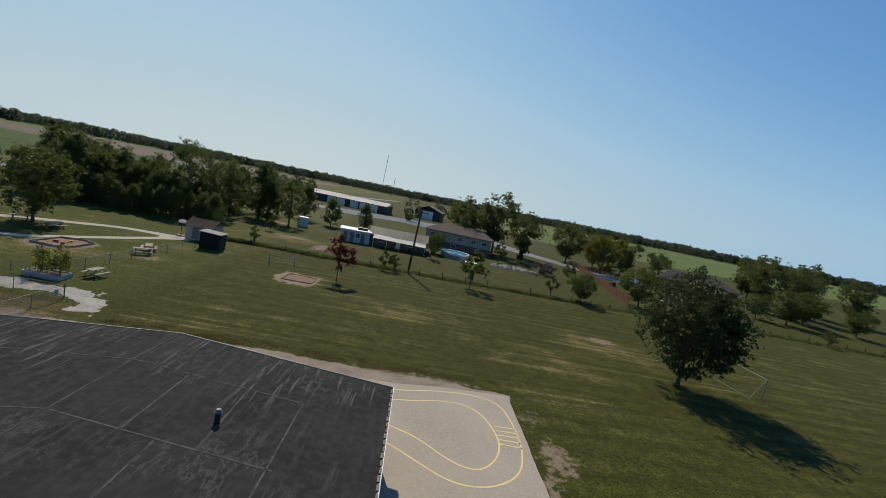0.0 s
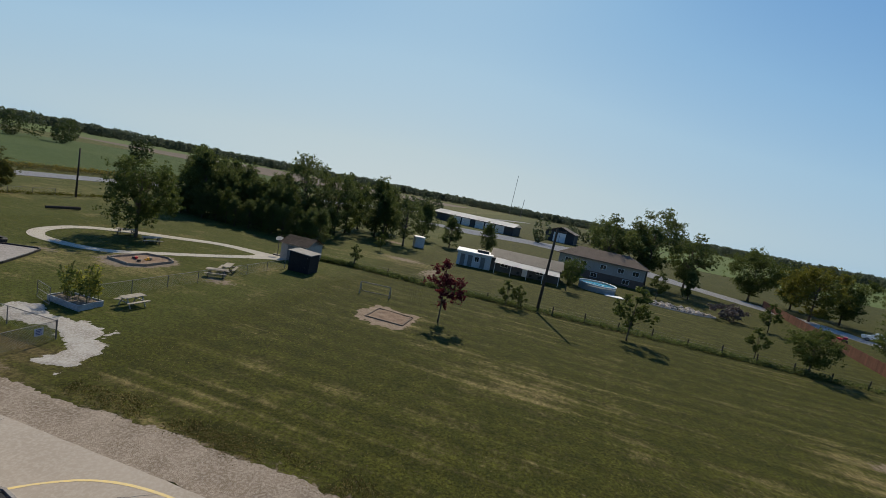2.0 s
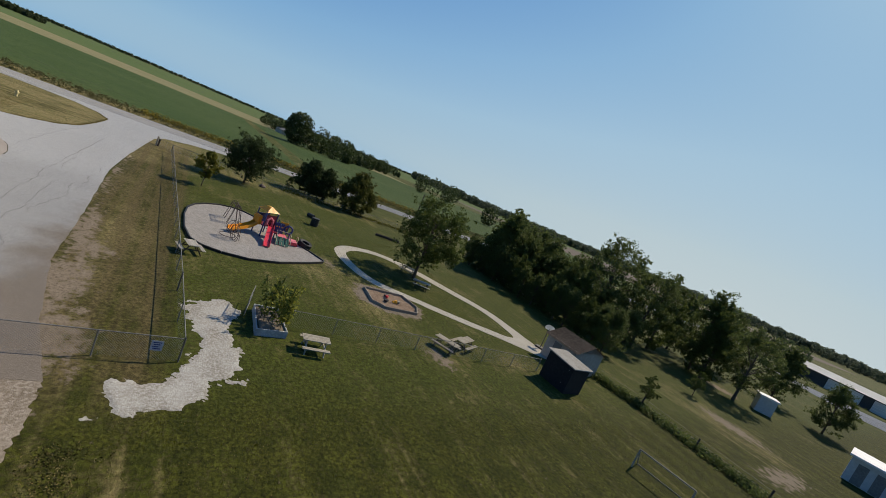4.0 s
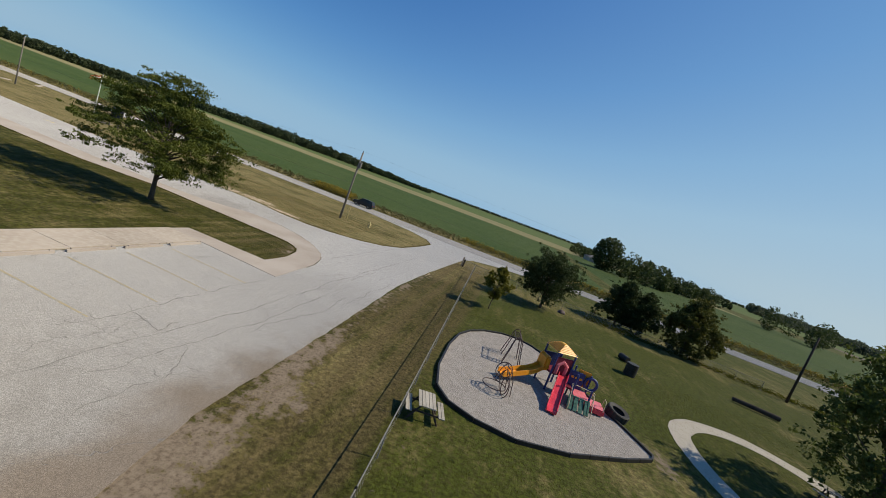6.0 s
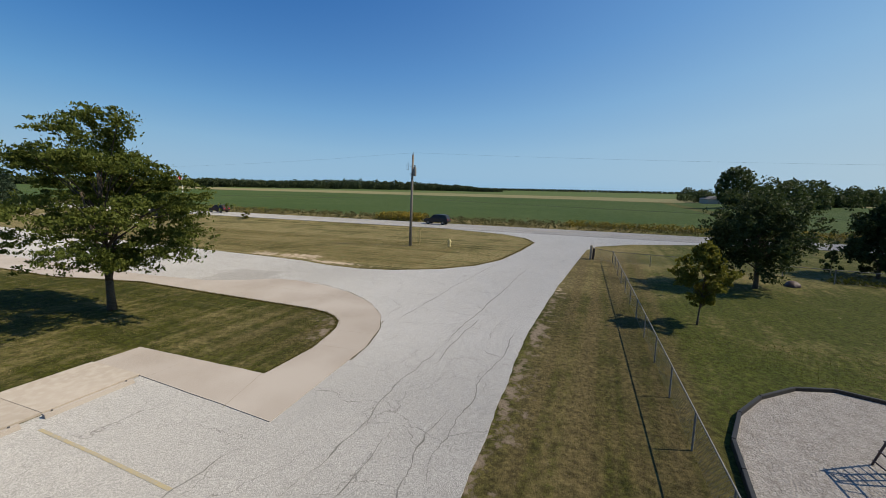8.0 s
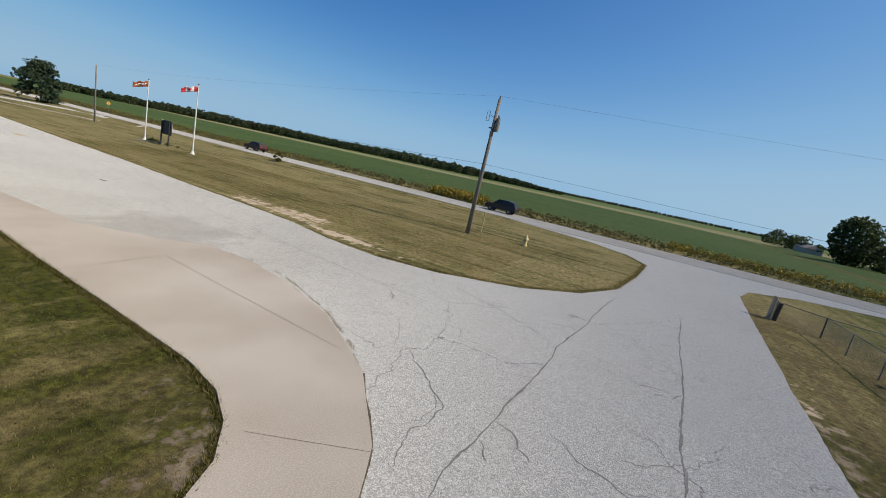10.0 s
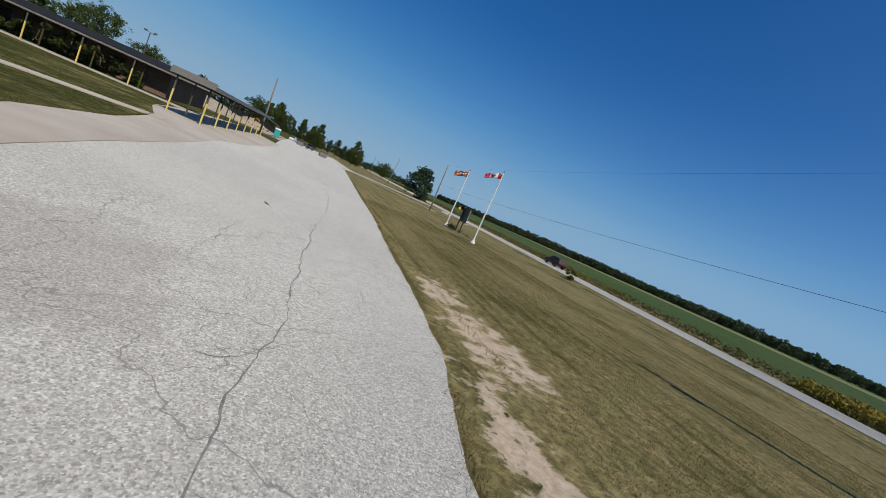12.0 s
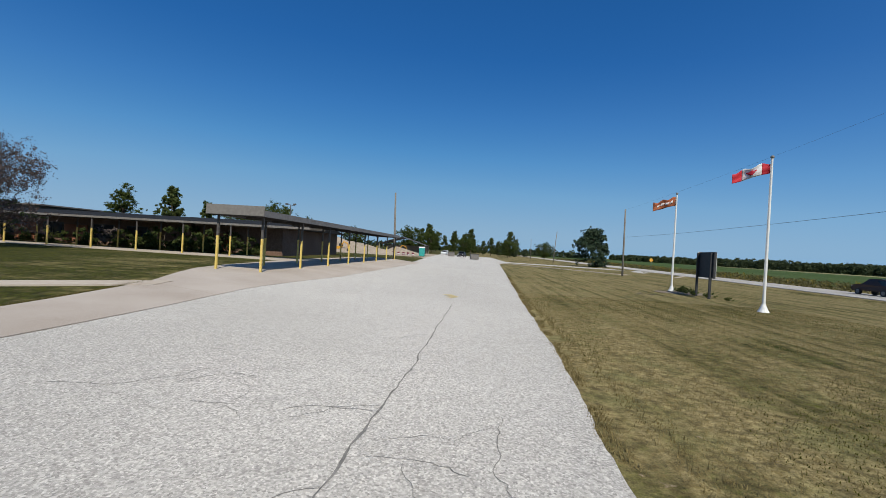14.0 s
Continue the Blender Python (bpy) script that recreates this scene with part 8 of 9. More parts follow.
yard = sheet("yard_gravel", ragged([(-52, 178), (-20, 196), (8, 205), (26, 222), (24, 190), (40, 150), (60, 120), (64, 104), (60, 103), (50, 122), (30, 146), (14, 170), (-6, 176), (-30, 164)], 2.0, 0.6, 3), 0.03, ROAD, thick=0.06)
tagged(yard, "pale gravel yard and lane by the barns", "yard", kind="structure")
hut = thing("tank_shed", "small white metal shed in the back yard", "shed", pose(-26.2, 101, 0, 0, 0, 30))
part("wall", boxes((-1, -1, 0, 1, 1, 2.1)), SIDING, hut, "white metal wall")
part("roof", boxes((-1.15, -1.15, 2.1, 1.15, 1.15, 2.3)), METALROOF, hut)

bung = thing("brick_bungalow", "brown brick bungalow with charcoal hipped roof", "house", pose(84, 120, 0, 0, 0, -14))
part("wall", boxes((-11, -5, 0, 11, 5, 3.0)), BROWNBRICK, bung, "brown brick wall")
part("roof", hip_roof(bmesh.new(), -11, -5, 11, 5, 3.0, 2.6, 0.6, 5.0), DARKSHINGLE, bung, "charcoal shingle roof")
part("wing", boxes((-3, -9.5, 0, 6, -5, 2.6)), BROWNBRICK, bung)
part("wing_roof", hip_roof(bmesh.new(), -3, -9.8, 6, -5.2, 2.6, 1.7, 0.5, 2.2), SHINGLE, bung, "brown shingle roof")
for x in (-8.5, -5.2, 8.2):
    window(bung, pose(x, -5.0, 1.0), 1.6, 1.2)
part("chimney", boxes((3.0, 0.5, 4.6, 3.7, 1.3, 6.3)), BRICK, bung, "brick chimney")
ws = thing("white_garden_shed", "white garden shed with a porch and pale roof", "shed", pose(57.5, 87.5, 0, 0, 0, -10) @ Matrix.Scale(0.72, 4))
part("wall", boxes((-1.9, -1.6, 0, 1.9, 2.0, 2.4)), SIDING, ws, "white wall")
part("side", boxes((1.92, -1.6, 0, 2.6, 2.0, 2.3)), DARKSIDE, ws, "dark side store")
bm = bmesh.new()
for s in (-1, 1):
    bm.faces.new([bm.verts.new(p) for p in ((-2.4, s * 2.4 + 0.2, 2.3), (2.8, s * 2.4 + 0.2, 2.3), (2.8, 0.2, 3.4), (-2.4, 0.2, 3.4))])
bmesh.ops.solidify(bm, geom=bm.faces[:], thickness=0.08)
part("roof", bm, METALROOF, ws, "pale metal roof")
part("door", boxes((-0.6, -1.66, 0, 0.4, -1.6, 2.0)), SHINGLE, ws, "brown door")
window(ws, pose(-1.2, -1.6, 1.0), 0.8, 0.8)
part("chair_rail", boxes((-2.3, -2.4, 0.05, 2.3, -1.65, 0.2)), GREYWOOD, ws)
cov = thing("carport_cover", "pale tarpaulin shelter beside the white shed", "shelter", pose(66, 91.5, 0, 0, 0, -12))
bm = bmesh.new()
bm.faces.new([bm.verts.new(p) for p in ((-4, -2, 1.7), (4, -2, 1.5), (4, 2.5, 2.0), (-4, 2.5, 2.3))])
bmesh.ops.solidify(bm, geom=bm.faces[:], thickness=0.06)
part("roof", bm, TANWOOD, cov)
for x in (-3.8, 0, 3.8):
    for y in (-1.8, 2.3):
        part("post", boxes((x - 0.05, y - 0.05, 0, x + 0.05, y + 0.05, 1.5)), GREYWOOD, cov)
bf = thing("board_fence", "reddish brown board fence between the gardens", "fence")
REDWOOD = mat("red_stained_boards", (0.16, 0.075, 0.05), (0.125, 0.055, 0.037), (0.20, 0.10, 0.068), 1.0, 9.0, 0.85, bump=0.3, vary=0.15)
for k in range(110):
    t = k / 110
    x, y = 43.0 + 9.5 * t, 77.5 + 55 * t
    part("board", boxes((-0.24, -0.02, 0, 0.24, 0.02, 1.5 + 0.05 * ((k * 7) % 3), pose(x, y, 0, 0, 0, 80))), REDWOOD, bf)
truck = car("pickup_truck", "white pickup parked on the gravel lane", 62.5, 111.0, 150, CARWHITE, 0.1)
mower = thing("garden_tractor", "small red garden tractor on the lawn", "tractor", pose(50.5, 100.5, 0, 0, 0, 150))
part("body", boxes((-0.9, -0.4, 0.4, 0.6, 0.4, 0.85), (-0.9, -0.35, 0.85, -0.3, 0.35, 1.2), bevel=0.05), REDP, mower)
for x, r in ((-0.6, 0.42), (0.6, 0.3)):
    for s in (-1, 1):
        bm = bmesh.new()
        tube(bm, [(x, s * 0.4, r), (x, s * 0.62, r)], r, sides=14)
        part("wheel", bm, RUBBER, mower)
mast = thing("radio_mast", "thin tall radio mast far off", "mast", pose(-66, 700, 0))
part("shaft", tubes([[(0, 0, 0), (2, 0, 65)]], 0.35, 5), GALV, mast)
mast2 = thing("radio_mast", "shorter thin mast far off", "mast", pose(-48, 700, 0))
part("shaft", tubes([[(0, 0, 0), (1, 0, 30)]], 0.35, 5), GALV, mast2)
farm2 = thing("farm_house", "grey farm building far across the field", "building", pose(-318, 84, 0, 0, 0, 10) @ Matrix.Scale(0.7, 4))
part("wall", boxes((-9, -5, 0, 9, 5, 4.2)), TANSIDE, farm2, "tan wall")
part("roof", hip_roof(bmesh.new(), -9, -5, 9, 5, 4.2, 2.6, 0.5, 1.0), FASCIA, farm2, "grey roof")

# ---- building site at the end of the drive ----
PILE = mat("soil_pile", (0.36, 0.30, 0.235), (0.29, 0.235, 0.18), (0.42, 0.365, 0.30), 0.4, 3.0, 0.95, bump=0.6, bump_s=5, dist=0.1)


def mound(label, x, y, rx, ry, h, seed):
    bm = bmesh.new()
    bmesh.ops.create_grid(bm, x_segments=22, y_segments=16, size=1)
    for v in bm.verts:
        d = min(1, math.hypot(v.co.x, v.co.y))
        z = h * (1 - d) ** 0.8 * (1 + 0.4 * noise.noise((v.co.x * 3, v.co.y * 3, seed))) if d < 1 else -0.1
        v.co = (v.co.x * rx, v.co.y * ry, z)
    ob = part("soil_mound", bm, PILE, smoothed=True)
    ob.matrix_basis = pose(x, y, 0.1)
    return tagged(ob, label, "soil mound")


mound("bare tan soil heap at the building site", -38, -98, 13, 6, 2.6, 1)
mound("long bare soil heap at the building site", -30, -110, 16, 8, 3.4, 2)
mound("low soil heap near the drive", -48, -108, 7, 4, 1.9, 3)
site = sheet("site_ground", ragged([(-57, -84), (-56, -130), (-10, -130), (-10, -86), (-44, -82)], 1.5, 0.5, 5), 0.02, PILE, thick=0.05, cell=6)
tagged(site, "bare soil of a building site", "ground", kind="structure")
for lb, x, y, t, s in (("yellow excavator with its arm raised", -37.5, -94, 160, 0.6), ("orange excavator working by the heaps", -46.5, -112, 200, 0.6)):
    ex = thing("excavator", lb, "excavator", pose(x, y, 0.4, 0, 0, t) @ Matrix.Scale(s, 4))
    for sy in (-0.9, 0.9):
        part("track", boxes((-1.6, sy - 0.25, 0, 1.6, sy + 0.25, 0.75), bevel=0.2), RUBBER, ex)
    part("house", boxes((-1.7, -1.1, 0.85, 1.1, 1.1, 1.9), bevel=0.08), AMBERP, ex, "yellow engine house")
    part("cab", boxes((0.1, 0.1, 1.9, 1.2, 1.05, 2.8), bevel=0.06), GLASSD, ex, "glazed cab")
    part("boom", tubes([[(1.0, -0.4, 1.5), (2.6, -0.4, 3.5), (4.2, -0.4, 2.9)]], 0.2, 6), AMBERP, ex)
    part("stick", tubes([[(4.2, -0.4, 3.0), (4.6, -0.4, 1.2)]], 0.15, 6), AMBERP, ex)
    part("bucket", boxes((4.2, -0.8, 0.4, 5.0, 0.0, 1.2), bevel=0.1), STEELD, ex)
loo = thing("portable_toilet", "turquoise portable toilet with a white roof", "toilet", pose(-55.4, -95, 0.02, 0, 0, 5))
TURQ = mat("turquoise_plastic", (0.04, 0.36, 0.33), (0.03, 0.30, 0.28), (0.06, 0.42, 0.39), 1.0, 7.0, 0.5, bump=0.05)
part("cabin", boxes((-0.6, -0.6, 0, 0.6, 0.6, 2.1), bevel=0.03), TURQ, loo)
part("door", boxes((-0.45, 0.605, 0.15, 0.45, 0.63, 1.95)), TURQ, loo)
bm = bmesh.new()
tube(bm, [(-0.62, 0, 2.1), (0.62, 0, 2.1)], 0.6, sides=16)
for v in bm.verts:
    v.co.z = 2.1 + max(0, v.co.z - 2.1) * 0.45
part("roof", bm, WHITE, loo, "white domed roof")
for k, (x, y) in enumerate(((-53.4, -95.5), (-52.3, -96), (-51.2, -96.4), (-50.0, -97), (-48.8, -97.4))):
    brl = thing("traffic_barrel", "dark red traffic barrel at the site fence", "barrel", pose(x, y, 0), group="traffic barrels")
    part("body", tube(bmesh.new(), [(0, 0, 0), (0, 0, 1.0)], 0.3, 0.24, 12), MAROON, brl)
    part("band", tube(bmesh.new(), [(0, 0, 0.55), (0, 0, 0.7)], 0.285, 0.275, 12), WHITE, brl, "white band")
hut2 = thing("gable_pavilion", "open gabled pavilion with a grey-brown roof", "pavilion", pose(-46, -128, 0))
bm = bmesh.new()
for s in (-1, 1):
    bm.faces.new([bm.verts.new(p) for p in ((s * 7, -5, 2.7), (s * 7, 5, 2.7), (0, 5, 4.9), (0, -5, 4.9))])
bmesh.ops.solidify(bm, geom=bm.faces[:], thickness=0.15)
part("roof", bm, FASCIA, hut2)
for x in (-6.5, 6.5):
    for y in (-4.6, 0, 4.6):
        part("post", boxes((x - 0.1, y - 0.1, 0, x + 0.1, y + 0.1, 2.75)), TANWOOD, hut2)
part("back_wall", boxes((-6.6, -4.9, 0, 6.6, -4.7, 2.6)), TANSIDE, hut2)
for lb, x, y in (("dark grey dumpster at the end of the drive", -66.6, -108), ("grey dumpster beside the drive", -59.5, -133)):
    bn = thing("dumpster", lb, "dumpster", pose(x, y, 0, 0, 0, 8))
    part("bin", boxes((-1.0, -0.8, 0.1, 1.0, 0.8, 1.35), bevel=0.05), FASCIA, bn)
    part("lid", boxes((-1.03, -0.83, 1.355, 1.03, 0.83, 1.43), bevel=0.02), BLACK, bn)
car("parked_car", "dark car parked at the far end of the drive", -62.8, -131, 80, CARBLACK)
car("parked_car", "white car parked at the far end of the drive", -56.5, -148, 80, CARWHITE)
kerb = sheet("kerb_strip", [(-71.6, -92), (-87.5, -69), (-99, -77), (-101.4, -79), (-101.4, -78), (-99, -76), (-87.3, -67.8), (-71.2, -91)], 0.08, WALKCON, thick=0.1)
tagged(kerb, "pale concrete edge of the side lane", "kerb", kind="structure")
lamp = thing("yard_lamp", "tall lamp post with two floodlights behind the school", "lamp post", pose(-30.4, -85.3, 0.6))
part("pole", tubes([[(0, 0, -0.6), (0, 0, 8.4)]], 0.09, 8), STEELD, lamp)
part("arm", tubes([[(-0.8, 0, 8.3), (0.8, 0, 8.5)]], 0.05, 6), STEELD, lamp)
for s in (-0.8, 0.8):
    part("floodlight", boxes((s - 0.25, -0.2, 8.4, s + 0.25, 0.2, 8.7), bevel=0.04), STEELD, lamp)
warn = thing("road_sign", "yellow diamond warning sign beside the road", "sign", pose(-112.8, -120, 0, 0, 0, 10))
part("post", tubes([[(0, 0, -0.3), (0, 0, 2.8)]], 0.04, 6), GALV, warn)
part("board", boxes((-0.42, -0.02, -0.42, 0.42, 0.02, 0.42, pose(0, -0.06, 2.5, 0, 45, 0))), AMBERP, warn, "yellow diamond board")

# shrubs under the school's covered way, and the bare tree on its lawn
shrub = tree("wall_shrub", "rounded green shrub in the bed by the school wing", -30, -47.2, 1.7, 1.5, 0.1, 0.06, 2600, 0.11, DARKLEAF, 61, "round", group="school shrubs")
for x, y, s in ((-34.5, -47.0, 1.3), (-37.5, -46.8, 1.5), (-40.6, -46.8, 1.25), (-26, -47.2, 0.9), (-22, -47.2, 0.8), (-18, -47, 0.8), (-14, -47, 0.9), (-10, -47, 0.9), (-43.2, -47.2, 1.0), (-32.5, -47.4, 0.8)):
    again(shrub, x, y, x * 77, s)
tree("flowering_shrub", "shrub with pale cream blooms by the school wing", -29.2, -46.4, 1.9, 1.1, 0.2, 0.05, 1400, 0.09, GREYLEAF, 62, "round")
tree("bare_lawn_tree", "half bare tree with purplish twigs on the school lawn", -31.0, -33.9, 7.8, 3.4, 1.4, 0.2, 24000, 0.065, TWIG, 63, "round")
tree("lawn_small_tree", "small dark tree on the school lawn", -28.0, -36.8, 4.4, 2.6, 1.3, 0.12, 4500, 0.12, DARKLEAF, 64, "flat")


# ---- far woods, weeds and grass ----
def woods(name, label, spots, h, leaf, rng, material, per=60, even=0.0, crest=None):
    """A strip of woodland far off: clumps of large leaf masses for every tree on the line."""
    pts = []
    for x, y in spots:
        t = h * (0.55 + 0.35 * even + (0.75 - 0.55 * even) * rng.beta(2, 2)) * (1 + 0.25 * (1 - 0.6 * even) * noise.noise((x * 0.02, y * 0.02, 1)))
        t *= crest(x, y) if crest else 1.0
        k = per
        p = rng.normal(size=(k, 3))
        p /= np.linalg.norm(p, axis=1)[:, None]
        p *= rng.uniform(0.5, 1.0, k)[:, None] ** 0.5
        q = np.stack([x + p[:, 0] * t * 0.36, y + p[:, 1] * t * 0.36, t * 0.52 + p[:, 2] * t * 0.5], 1)
        pts.append(q)
    ob = cards(name, np.concatenate(pts), leaf, material, rng)
    return tagged(ob, label, "woods", kind="stuff")


wr = np.random.default_rng(90)


def arc(cx, cy, d0, d1, a0, a1, n, depth):
    out = []
    for k in range(n):
        a = math.radians(a0 + (a1 - a0) * (k + wr.uniform(-0.5, 0.5)) / n)
        d = d0 + (d1 - d0) * k / n + wr.uniform(0, depth)
        out.append((cx - math.sin(a) * d, cy + math.cos(a) * d))
    return out


def west_crest(x, y):
    """The western wood stands highest in its middle and thins out towards the open fields."""
    a = math.degrees(math.atan2(-(x + 48), y - 23))
    return float(np.interp(a, (103, 108, 113, 120, 128, 134, 141, 147, 153, 160), (0.35, 0.62, 0.85, 1.0, 0.92, 0.76, 0.9, 0.8, 0.66, 0.55)))


woods("woods_west", "dark wood edge across the fields", arc(-48, 23, 690, 670, 103, 162, 420, 60), 14.5, 1.5, wr, FARLEAF, 130, 0.7, west_crest)
woods("woods_far_west", "thin far wood on the horizon", arc(-48, 23, 1500, 1200, 60, 108, 260, 200), 6.5, 2.5, wr, FARLEAF, 40, 0.8)
woods("woods_north_west", "dark wood beyond the road", [(-240 - 3.0 * k + wr.uniform(-5, 5), 76 + 1.95 * k + wr.uniform(0, 24)) for k in range(70)], 10.5, 0.8, wr, DARKTREE, 260)
woods("corner_trees", "tall dark trees at the corner of the wood", [(-243 + wr.uniform(-4, 4), 78 + wr.uniform(-3, 4)) for _ in range(3)], 16.5, 0.7, wr, DARKTREE, 900, 1.0)
# the northern wood's leaves carry the air's haze in their base colour
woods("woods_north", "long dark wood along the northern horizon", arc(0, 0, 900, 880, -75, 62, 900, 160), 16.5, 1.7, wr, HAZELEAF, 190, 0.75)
woods("woods_east", "wood beyond the eastern fields", arc(0, 0, 600, 900, -120, -75, 160, 120), 15, 2.8, wr, FARLEAF, 40)
woods("woods_south", "wood along the southern horizon", arc(-48, 0, 430, 420, 164, 215, 230, 60), 7.0, 1.2, wr, FARLEAF)
woods("woods_road_south", "scrub and trees along the road to the south", [(-80 - wr.uniform(0, 16), -240 - 8 * k + wr.uniform(-4, 4)) for k in range(18)], 5.5, 0.6, wr, FARLEAF, 160)
woods("field_row", "row of scattered trees along a far farm lane", [(-272, 173), (-268, 170), (-281, 188), (-257, 185), (-262, 190), (-266, 194), (-190, 176), (-192, 175), (-330, 240), (-345, 250)], 14, 0.6, wr, DARKTREE, 420)
woods("lane_trees", "low trees beside the far farm building", [(-316 - 6 * k + wr.uniform(-3, 3), 82 + wr.uniform(-4, 6)) for k in range(14)], 8.0, 0.6, wr, DARKTREE, 240)
woods("far_barn_trees", "trees beside the far barns", [(-66 + wr.uniform(-12, 8), 236 + wr.uniform(-8, 8)) for _ in range(9)] + [(18 + wr.uniform(-16, 26), 262 + wr.uniform(-8, 16)) for _ in range(14)] + [(-4, 196), (-3, 193)], 9, 0.7, wr, FARLEAF, 170)


def scatter(n, x0, y0, x1, y1, rng, keep=None):
    p = np.stack([rng.uniform(x0, x1, n), rng.uniform(y0, y1, n)], 1)
    return p if keep is None else p[[keep(x, y) for x, y in p]]


def weeds(name, label, xy, h, size, material, rng, per=9):
    k = len(xy)
    base = np.repeat(xy, per, 0)
    z = np.repeat(np.array([rise(x, y) for x, y in xy]), per)
    t = rng.uniform(0.1, 1, k * per)
    hh = np.repeat(h * rng.uniform(0.5, 1.3, k), per)
    pts = np.stack([base[:, 0] + rng.normal(size=k * per) * 0.16, base[:, 1] + rng.normal(size=k * per) * 0.16, z + t * hh], 1)
    return tagged(cards(name, pts, size, material, rng, flat=0.0), label, "weeds", kind="stuff")


g = np.random.default_rng(17)
weeds("roadside_weeds", "tall roadside weeds between road and field", scatter(5200, -121.5, -260, -113.5, 120, g), 0.75, 0.16, WEED, g)
weeds("goldenrod_patch", "yellow goldenrod flowering along the road", scatter(900, -120, -16, -114.5, -6, g), 1.1, 0.16, GOLDROD, g)
weeds("goldenrod_strip", "yellow goldenrod along the field edge", scatter(1500, -121, 22, -116, 110, g), 0.95, 0.15, GOLDROD, g)
weeds("goldenrod_south", "scattered goldenrod along the road", scatter(350, -120, -200, -115, -40, g), 0.9, 0.15, GOLDROD, g)
weeds("fence_weeds", "weeds and long grass along the old wire fence", np.concatenate([np.stack([np.linspace(ax, bx, 260) + g.normal(size=260) * 0.1, np.linspace(ay, by, 260) + g.normal(size=260) * 0.35], 1) for (ax, ay), (bx, by) in zip(fpts, fpts[1:])]), 0.55, 0.10, DARKLEAF, g, 14)
weeds("road_fence_weeds", "long grass along the road fence", np.stack([np.linspace(-78, -76.6, 500) + g.normal(size=500) * 0.4, np.linspace(45, 75, 500)], 1), 0.45, 0.1, BLADEG, g, 7)


def lawn_ok(x, y):
    if any(bump_at(x, y, *b) > 0.55 for b in BARE):
        return False
    if -33 < x < -20 and 29 < y < 36:
        return inside(GATE_PATH, x, y) < 0.05
    if -72 < x < -66 and -5 < y < 12:
        return noise.noise((x * 2.2, y * 2.2, 6)) > 0.22 if (-70.4 < x and -3.4 < y < 3.4) or (x > -68.4 and y > 3) else True
    return True


near = scatter(150000, -84, -30, -68.9, 14, g, lambda x, y: lawn_ok(x, y) and x < -69.0 - 0.006 * abs(y) and not (y > 5 and x > -68.6) and noise.noise((x * 0.5, y * 0.5, 0)) > -0.5)
blades("dry_lawn_grass", near, 0.035, 0.007, BLADED, g, "dry short lawn grass beside the drive", "grass")
blades("green_lawn_grass", scatter(90000, -84, -30, -69.2, 14, g, lambda x, y: lawn_ok(x, y) and noise.noise((x * 0.25, y * 0.08, 7)) > -0.05), 0.035, 0.007, BLADEG, g, "short green grass in the dry lawn", "grass")
blades("verge_grass", scatter(9000, -80, 26.9, -30, 31, g, lawn_ok), 0.035, 0.007, BLADED, g, "dry grass between drive and fence", "grass")
blades("verge_grass_green", scatter(14000, -80, 27.2, -26, 31.4, g, lawn_ok), 0.035, 0.007, BLADEG, g, "green grass between drive and fence", "grass")
blades("yard_grass", scatter(90000, -60, 31.4, -20, 60, g, lambda x, y: lawn_ok(x, y) and not (-56 < x < -38.5 and 31 < y < 44)), 0.05, 0.009, BLADEG, g, "mown green grass of the play yard", "grass")
blades("field_grass", scatter(150000, -22, 29.6, 34, 66, g, lawn_ok), 0.05, 0.011, BLADEG, g, "mown grass of the school field", "grass")
blades("field_grass_dry", scatter(26000, -22, 29.6, 34, 60, g, lambda x, y: lawn_ok(x, y) and noise.noise((x * 0.06, y * 0.8, 3)) > 0.05), 0.05, 0.011, BLADED, g, "dry mown grass of the school field", "grass")
blades("island_grass", scatter(70000, -56.2, -10, -44, 17.8, g, lambda x, y: lawn_ok(x, y) and y < 17.4 and (y < 11.2 or x < -48.9) and not (y > 15 and x < -54.6 and (x + 56.2) < (y - 14.5) * 0.7)), 0.032, 0.006, BLADEG, g, "short green grass round the lawn tree", "grass")
blades("island_grass_dry", scatter(70000, -56.0, -10, -44, 17.6, g, lambda x, y: lawn_ok(x, y) and (y < 11.2 or x < -48.9) and not (y > 15 and x < -54.6 and (x + 56.2) < (y - 14.5) * 0.7) and noise.noise((x * 0.6, y * 0.6, 4)) > -0.15), 0.03, 0.006, BLADED, g, "dry grass on the lawn beside the apron", "grass")
edge = np.stack([np.full(5000, -69.1) + g.normal(size=5000) * 0.12 - 0.012 * np.abs(np.linspace(-40, 4, 5000)), np.linspace(-40, 4, 5000)], 1)
blades("drive_edge_grass", edge[::2], 0.07, 0.008, BLADED, g, "longer dry grass along the edge of the drive", "grass")
seam = []
for (ax, ay), (bx, by) in zip(((-52.4, 19.7), (-55.6, 18.7), (-57.4, 17.2), (-58.9, 15.6), (-60.0, 13.7), (-61.0, 10.8)), ((-55.6, 18.7), (-57.4, 17.2), (-58.9, 15.6), (-60.0, 13.7), (-61.0, 10.8), (-60.9, 7.2))):
    t = g.uniform(0, 1, 900)
    seam.append(np.stack([ax + (bx - ax) * t + g.normal(size=900) * 0.035, ay + (by - ay) * t + g.normal(size=900) * 0.035], 1))
seam = np.concatenate(seam)
seam = seam[[noise.noise((x * 1.6, y * 1.6, 2)) > -0.08 for x, y in seam]]
blades("joint_weeds", seam, 0.05, 0.008, BLADED, g, "dead weeds in the joint between apron and asphalt", "weeds")
rim = []
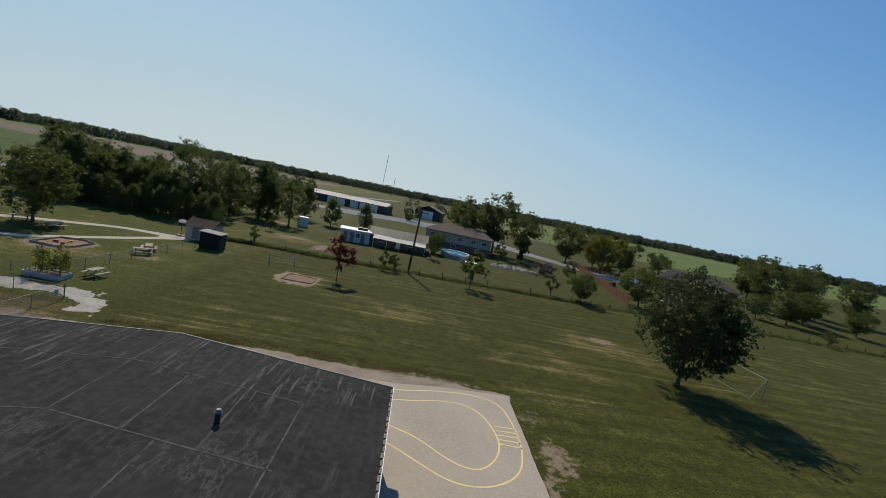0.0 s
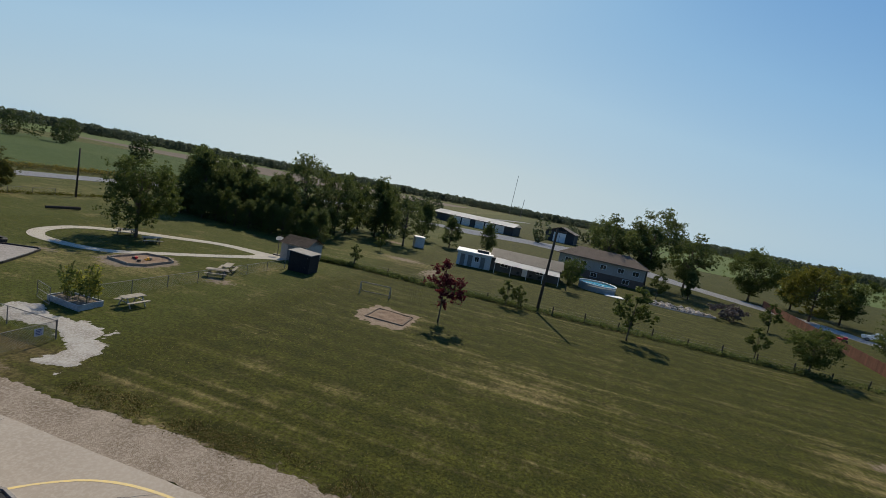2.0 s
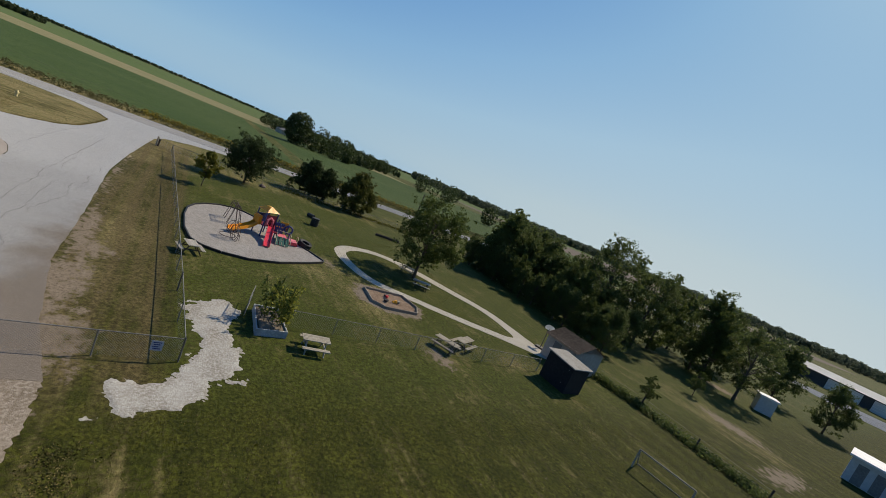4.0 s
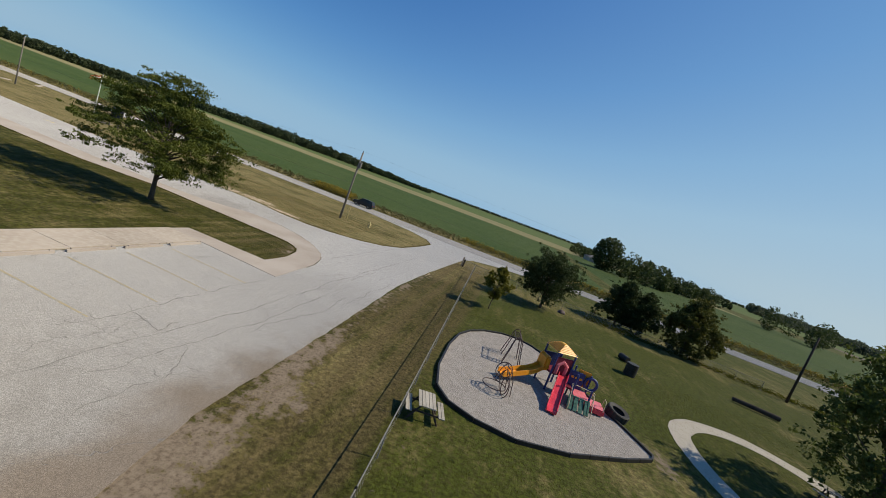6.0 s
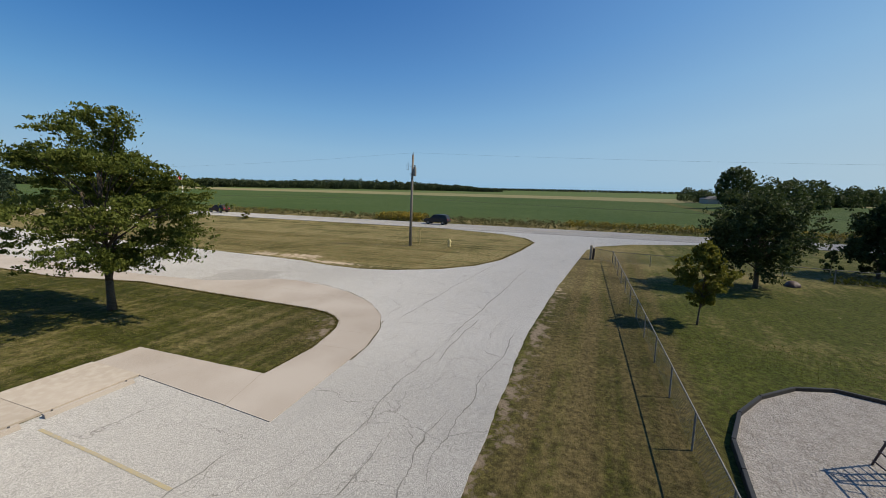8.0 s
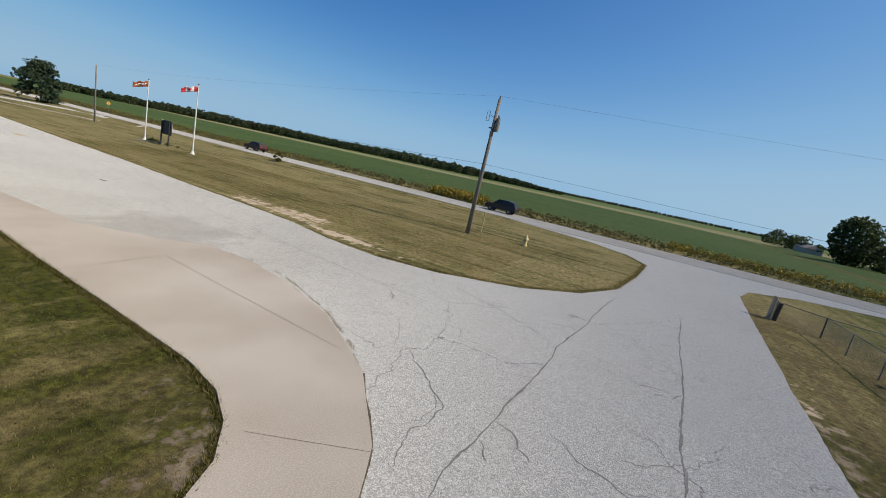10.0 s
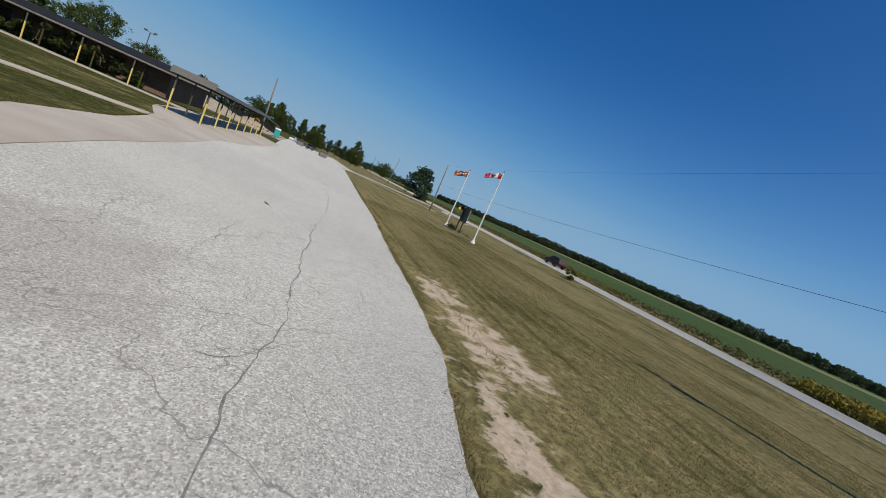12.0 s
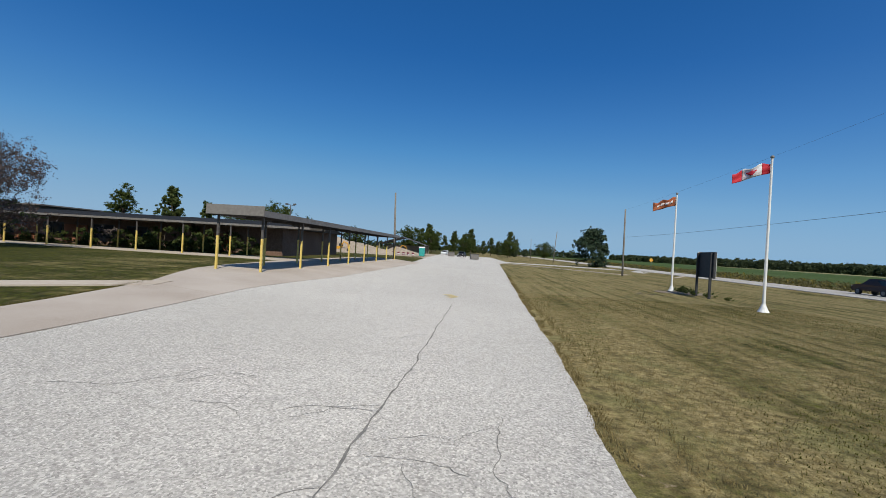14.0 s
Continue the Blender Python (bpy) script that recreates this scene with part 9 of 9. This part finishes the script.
inner_edge = ((-54.2, -21), (-54.8, -14), (-54.8, -6.6), (-56.3, 0.2), (-56.1, 7.2), (-56.0, 12.2), (-55.95, 14.2), (-55.75, 15.3), (-55.35, 16.1), (-54.75, 16.75), (-53.9, 17.2), (-52.8, 17.5), (-51.4, 17.8), (-48.8, 17.8))
for (ax, ay), (bx, by) in zip(inner_edge, inner_edge[1:]):
    k = int(420 * math.hypot(bx - ax, by - ay))
    t = g.uniform(0, 1, k)
    rim.append(np.stack([ax + (bx - ax) * t + 0.05 + g.normal(size=k) * 0.05, ay + (by - ay) * t - 0.02 + g.normal(size=k) * 0.05], 1))
rim = np.concatenate(rim)
blades("rim_grass", rim[::2], 0.08, 0.009, BLADEG, g, "grass hanging over the edge of the apron", "grass")
blades("rim_grass_dry", rim[1::2], 0.08, 0.009, BLADED, g, "dry grass hanging over the edge of the apron", "grass")
verge = []
outer_edge = ((-67.0, 11), (-66.8, 7.2), (-67.6, 3.6), (-67.85, 0), (-68.2, -8), (-68.7, -15), (-69.0, -25), (-69.8, -45))
for (ax, ay), (bx, by) in zip(outer_edge, outer_edge[1:]):
    k = int(300 * math.hypot(bx - ax, by - ay))
    t = g.uniform(0, 1, k)
    verge.append(np.stack([ax + (bx - ax) * t - 0.1 + g.normal(size=k) * 0.09, ay + (by - ay) * t], 1))
verge = np.concatenate(verge)
verge = verge[[noise.noise((x * 0.9, y * 0.9, 5)) > -0.12 for x, y in verge]]
blades("verge_tufts", verge, 0.055, 0.008, BLADED, g, "dry yellow grass along the edge of the drive", "grass")
LOWWEED = leaf_material("low_weeds", (0.045, 0.042, 0.010), (0.11, 0.098, 0.03), 0.3)
strip_edge = np.stack([g.uniform(-20, 8.5, 4200), 29.75 + g.normal(size=4200) * 0.45], 1)
strip_edge = strip_edge[[noise.noise((x * 0.5, y * 0.8, 8)) > -0.1 and y > 29.0 for x, y in strip_edge]]
weeds("strip_weeds", "low dark weeds along the gravel strip", strip_edge[::2], 0.04, 0.035, LOWWEED, g, 6)
weeds("strip_weeds_dry", "low brown weeds along the gravel strip", strip_edge[1::2], 0.035, 0.03, BLADED, g, 4)
tip = []
tip_edge = ((-66.6, 10.4), (-67.4, 13.2), (-69.4, 16.3), (-72.2, 18.5), (-76, 19.8), (-83, 20.4), (-90.5, 20.6), (-95, 18.6))
for (ax, ay), (bx, by) in zip(tip_edge, tip_edge[1:]):
    k = int(260 * math.hypot(bx - ax, by - ay))
    t = g.uniform(0, 1, k)
    tip.append(np.stack([ax + (bx - ax) * t - 0.15 + g.normal(size=k) * 0.14, ay + (by - ay) * t - 0.15 + g.normal(size=k) * 0.12], 1))
tip = np.concatenate(tip)
blades("tip_grass", tip[::5], 0.08, 0.012, BLADEG, g, "longer grass round the tip of the lawn", "grass")
blades("tip_grass_dry", tip[1::2], 0.09, 0.012, BLADED, g, "longer dry grass round the tip of the lawn", "grass")
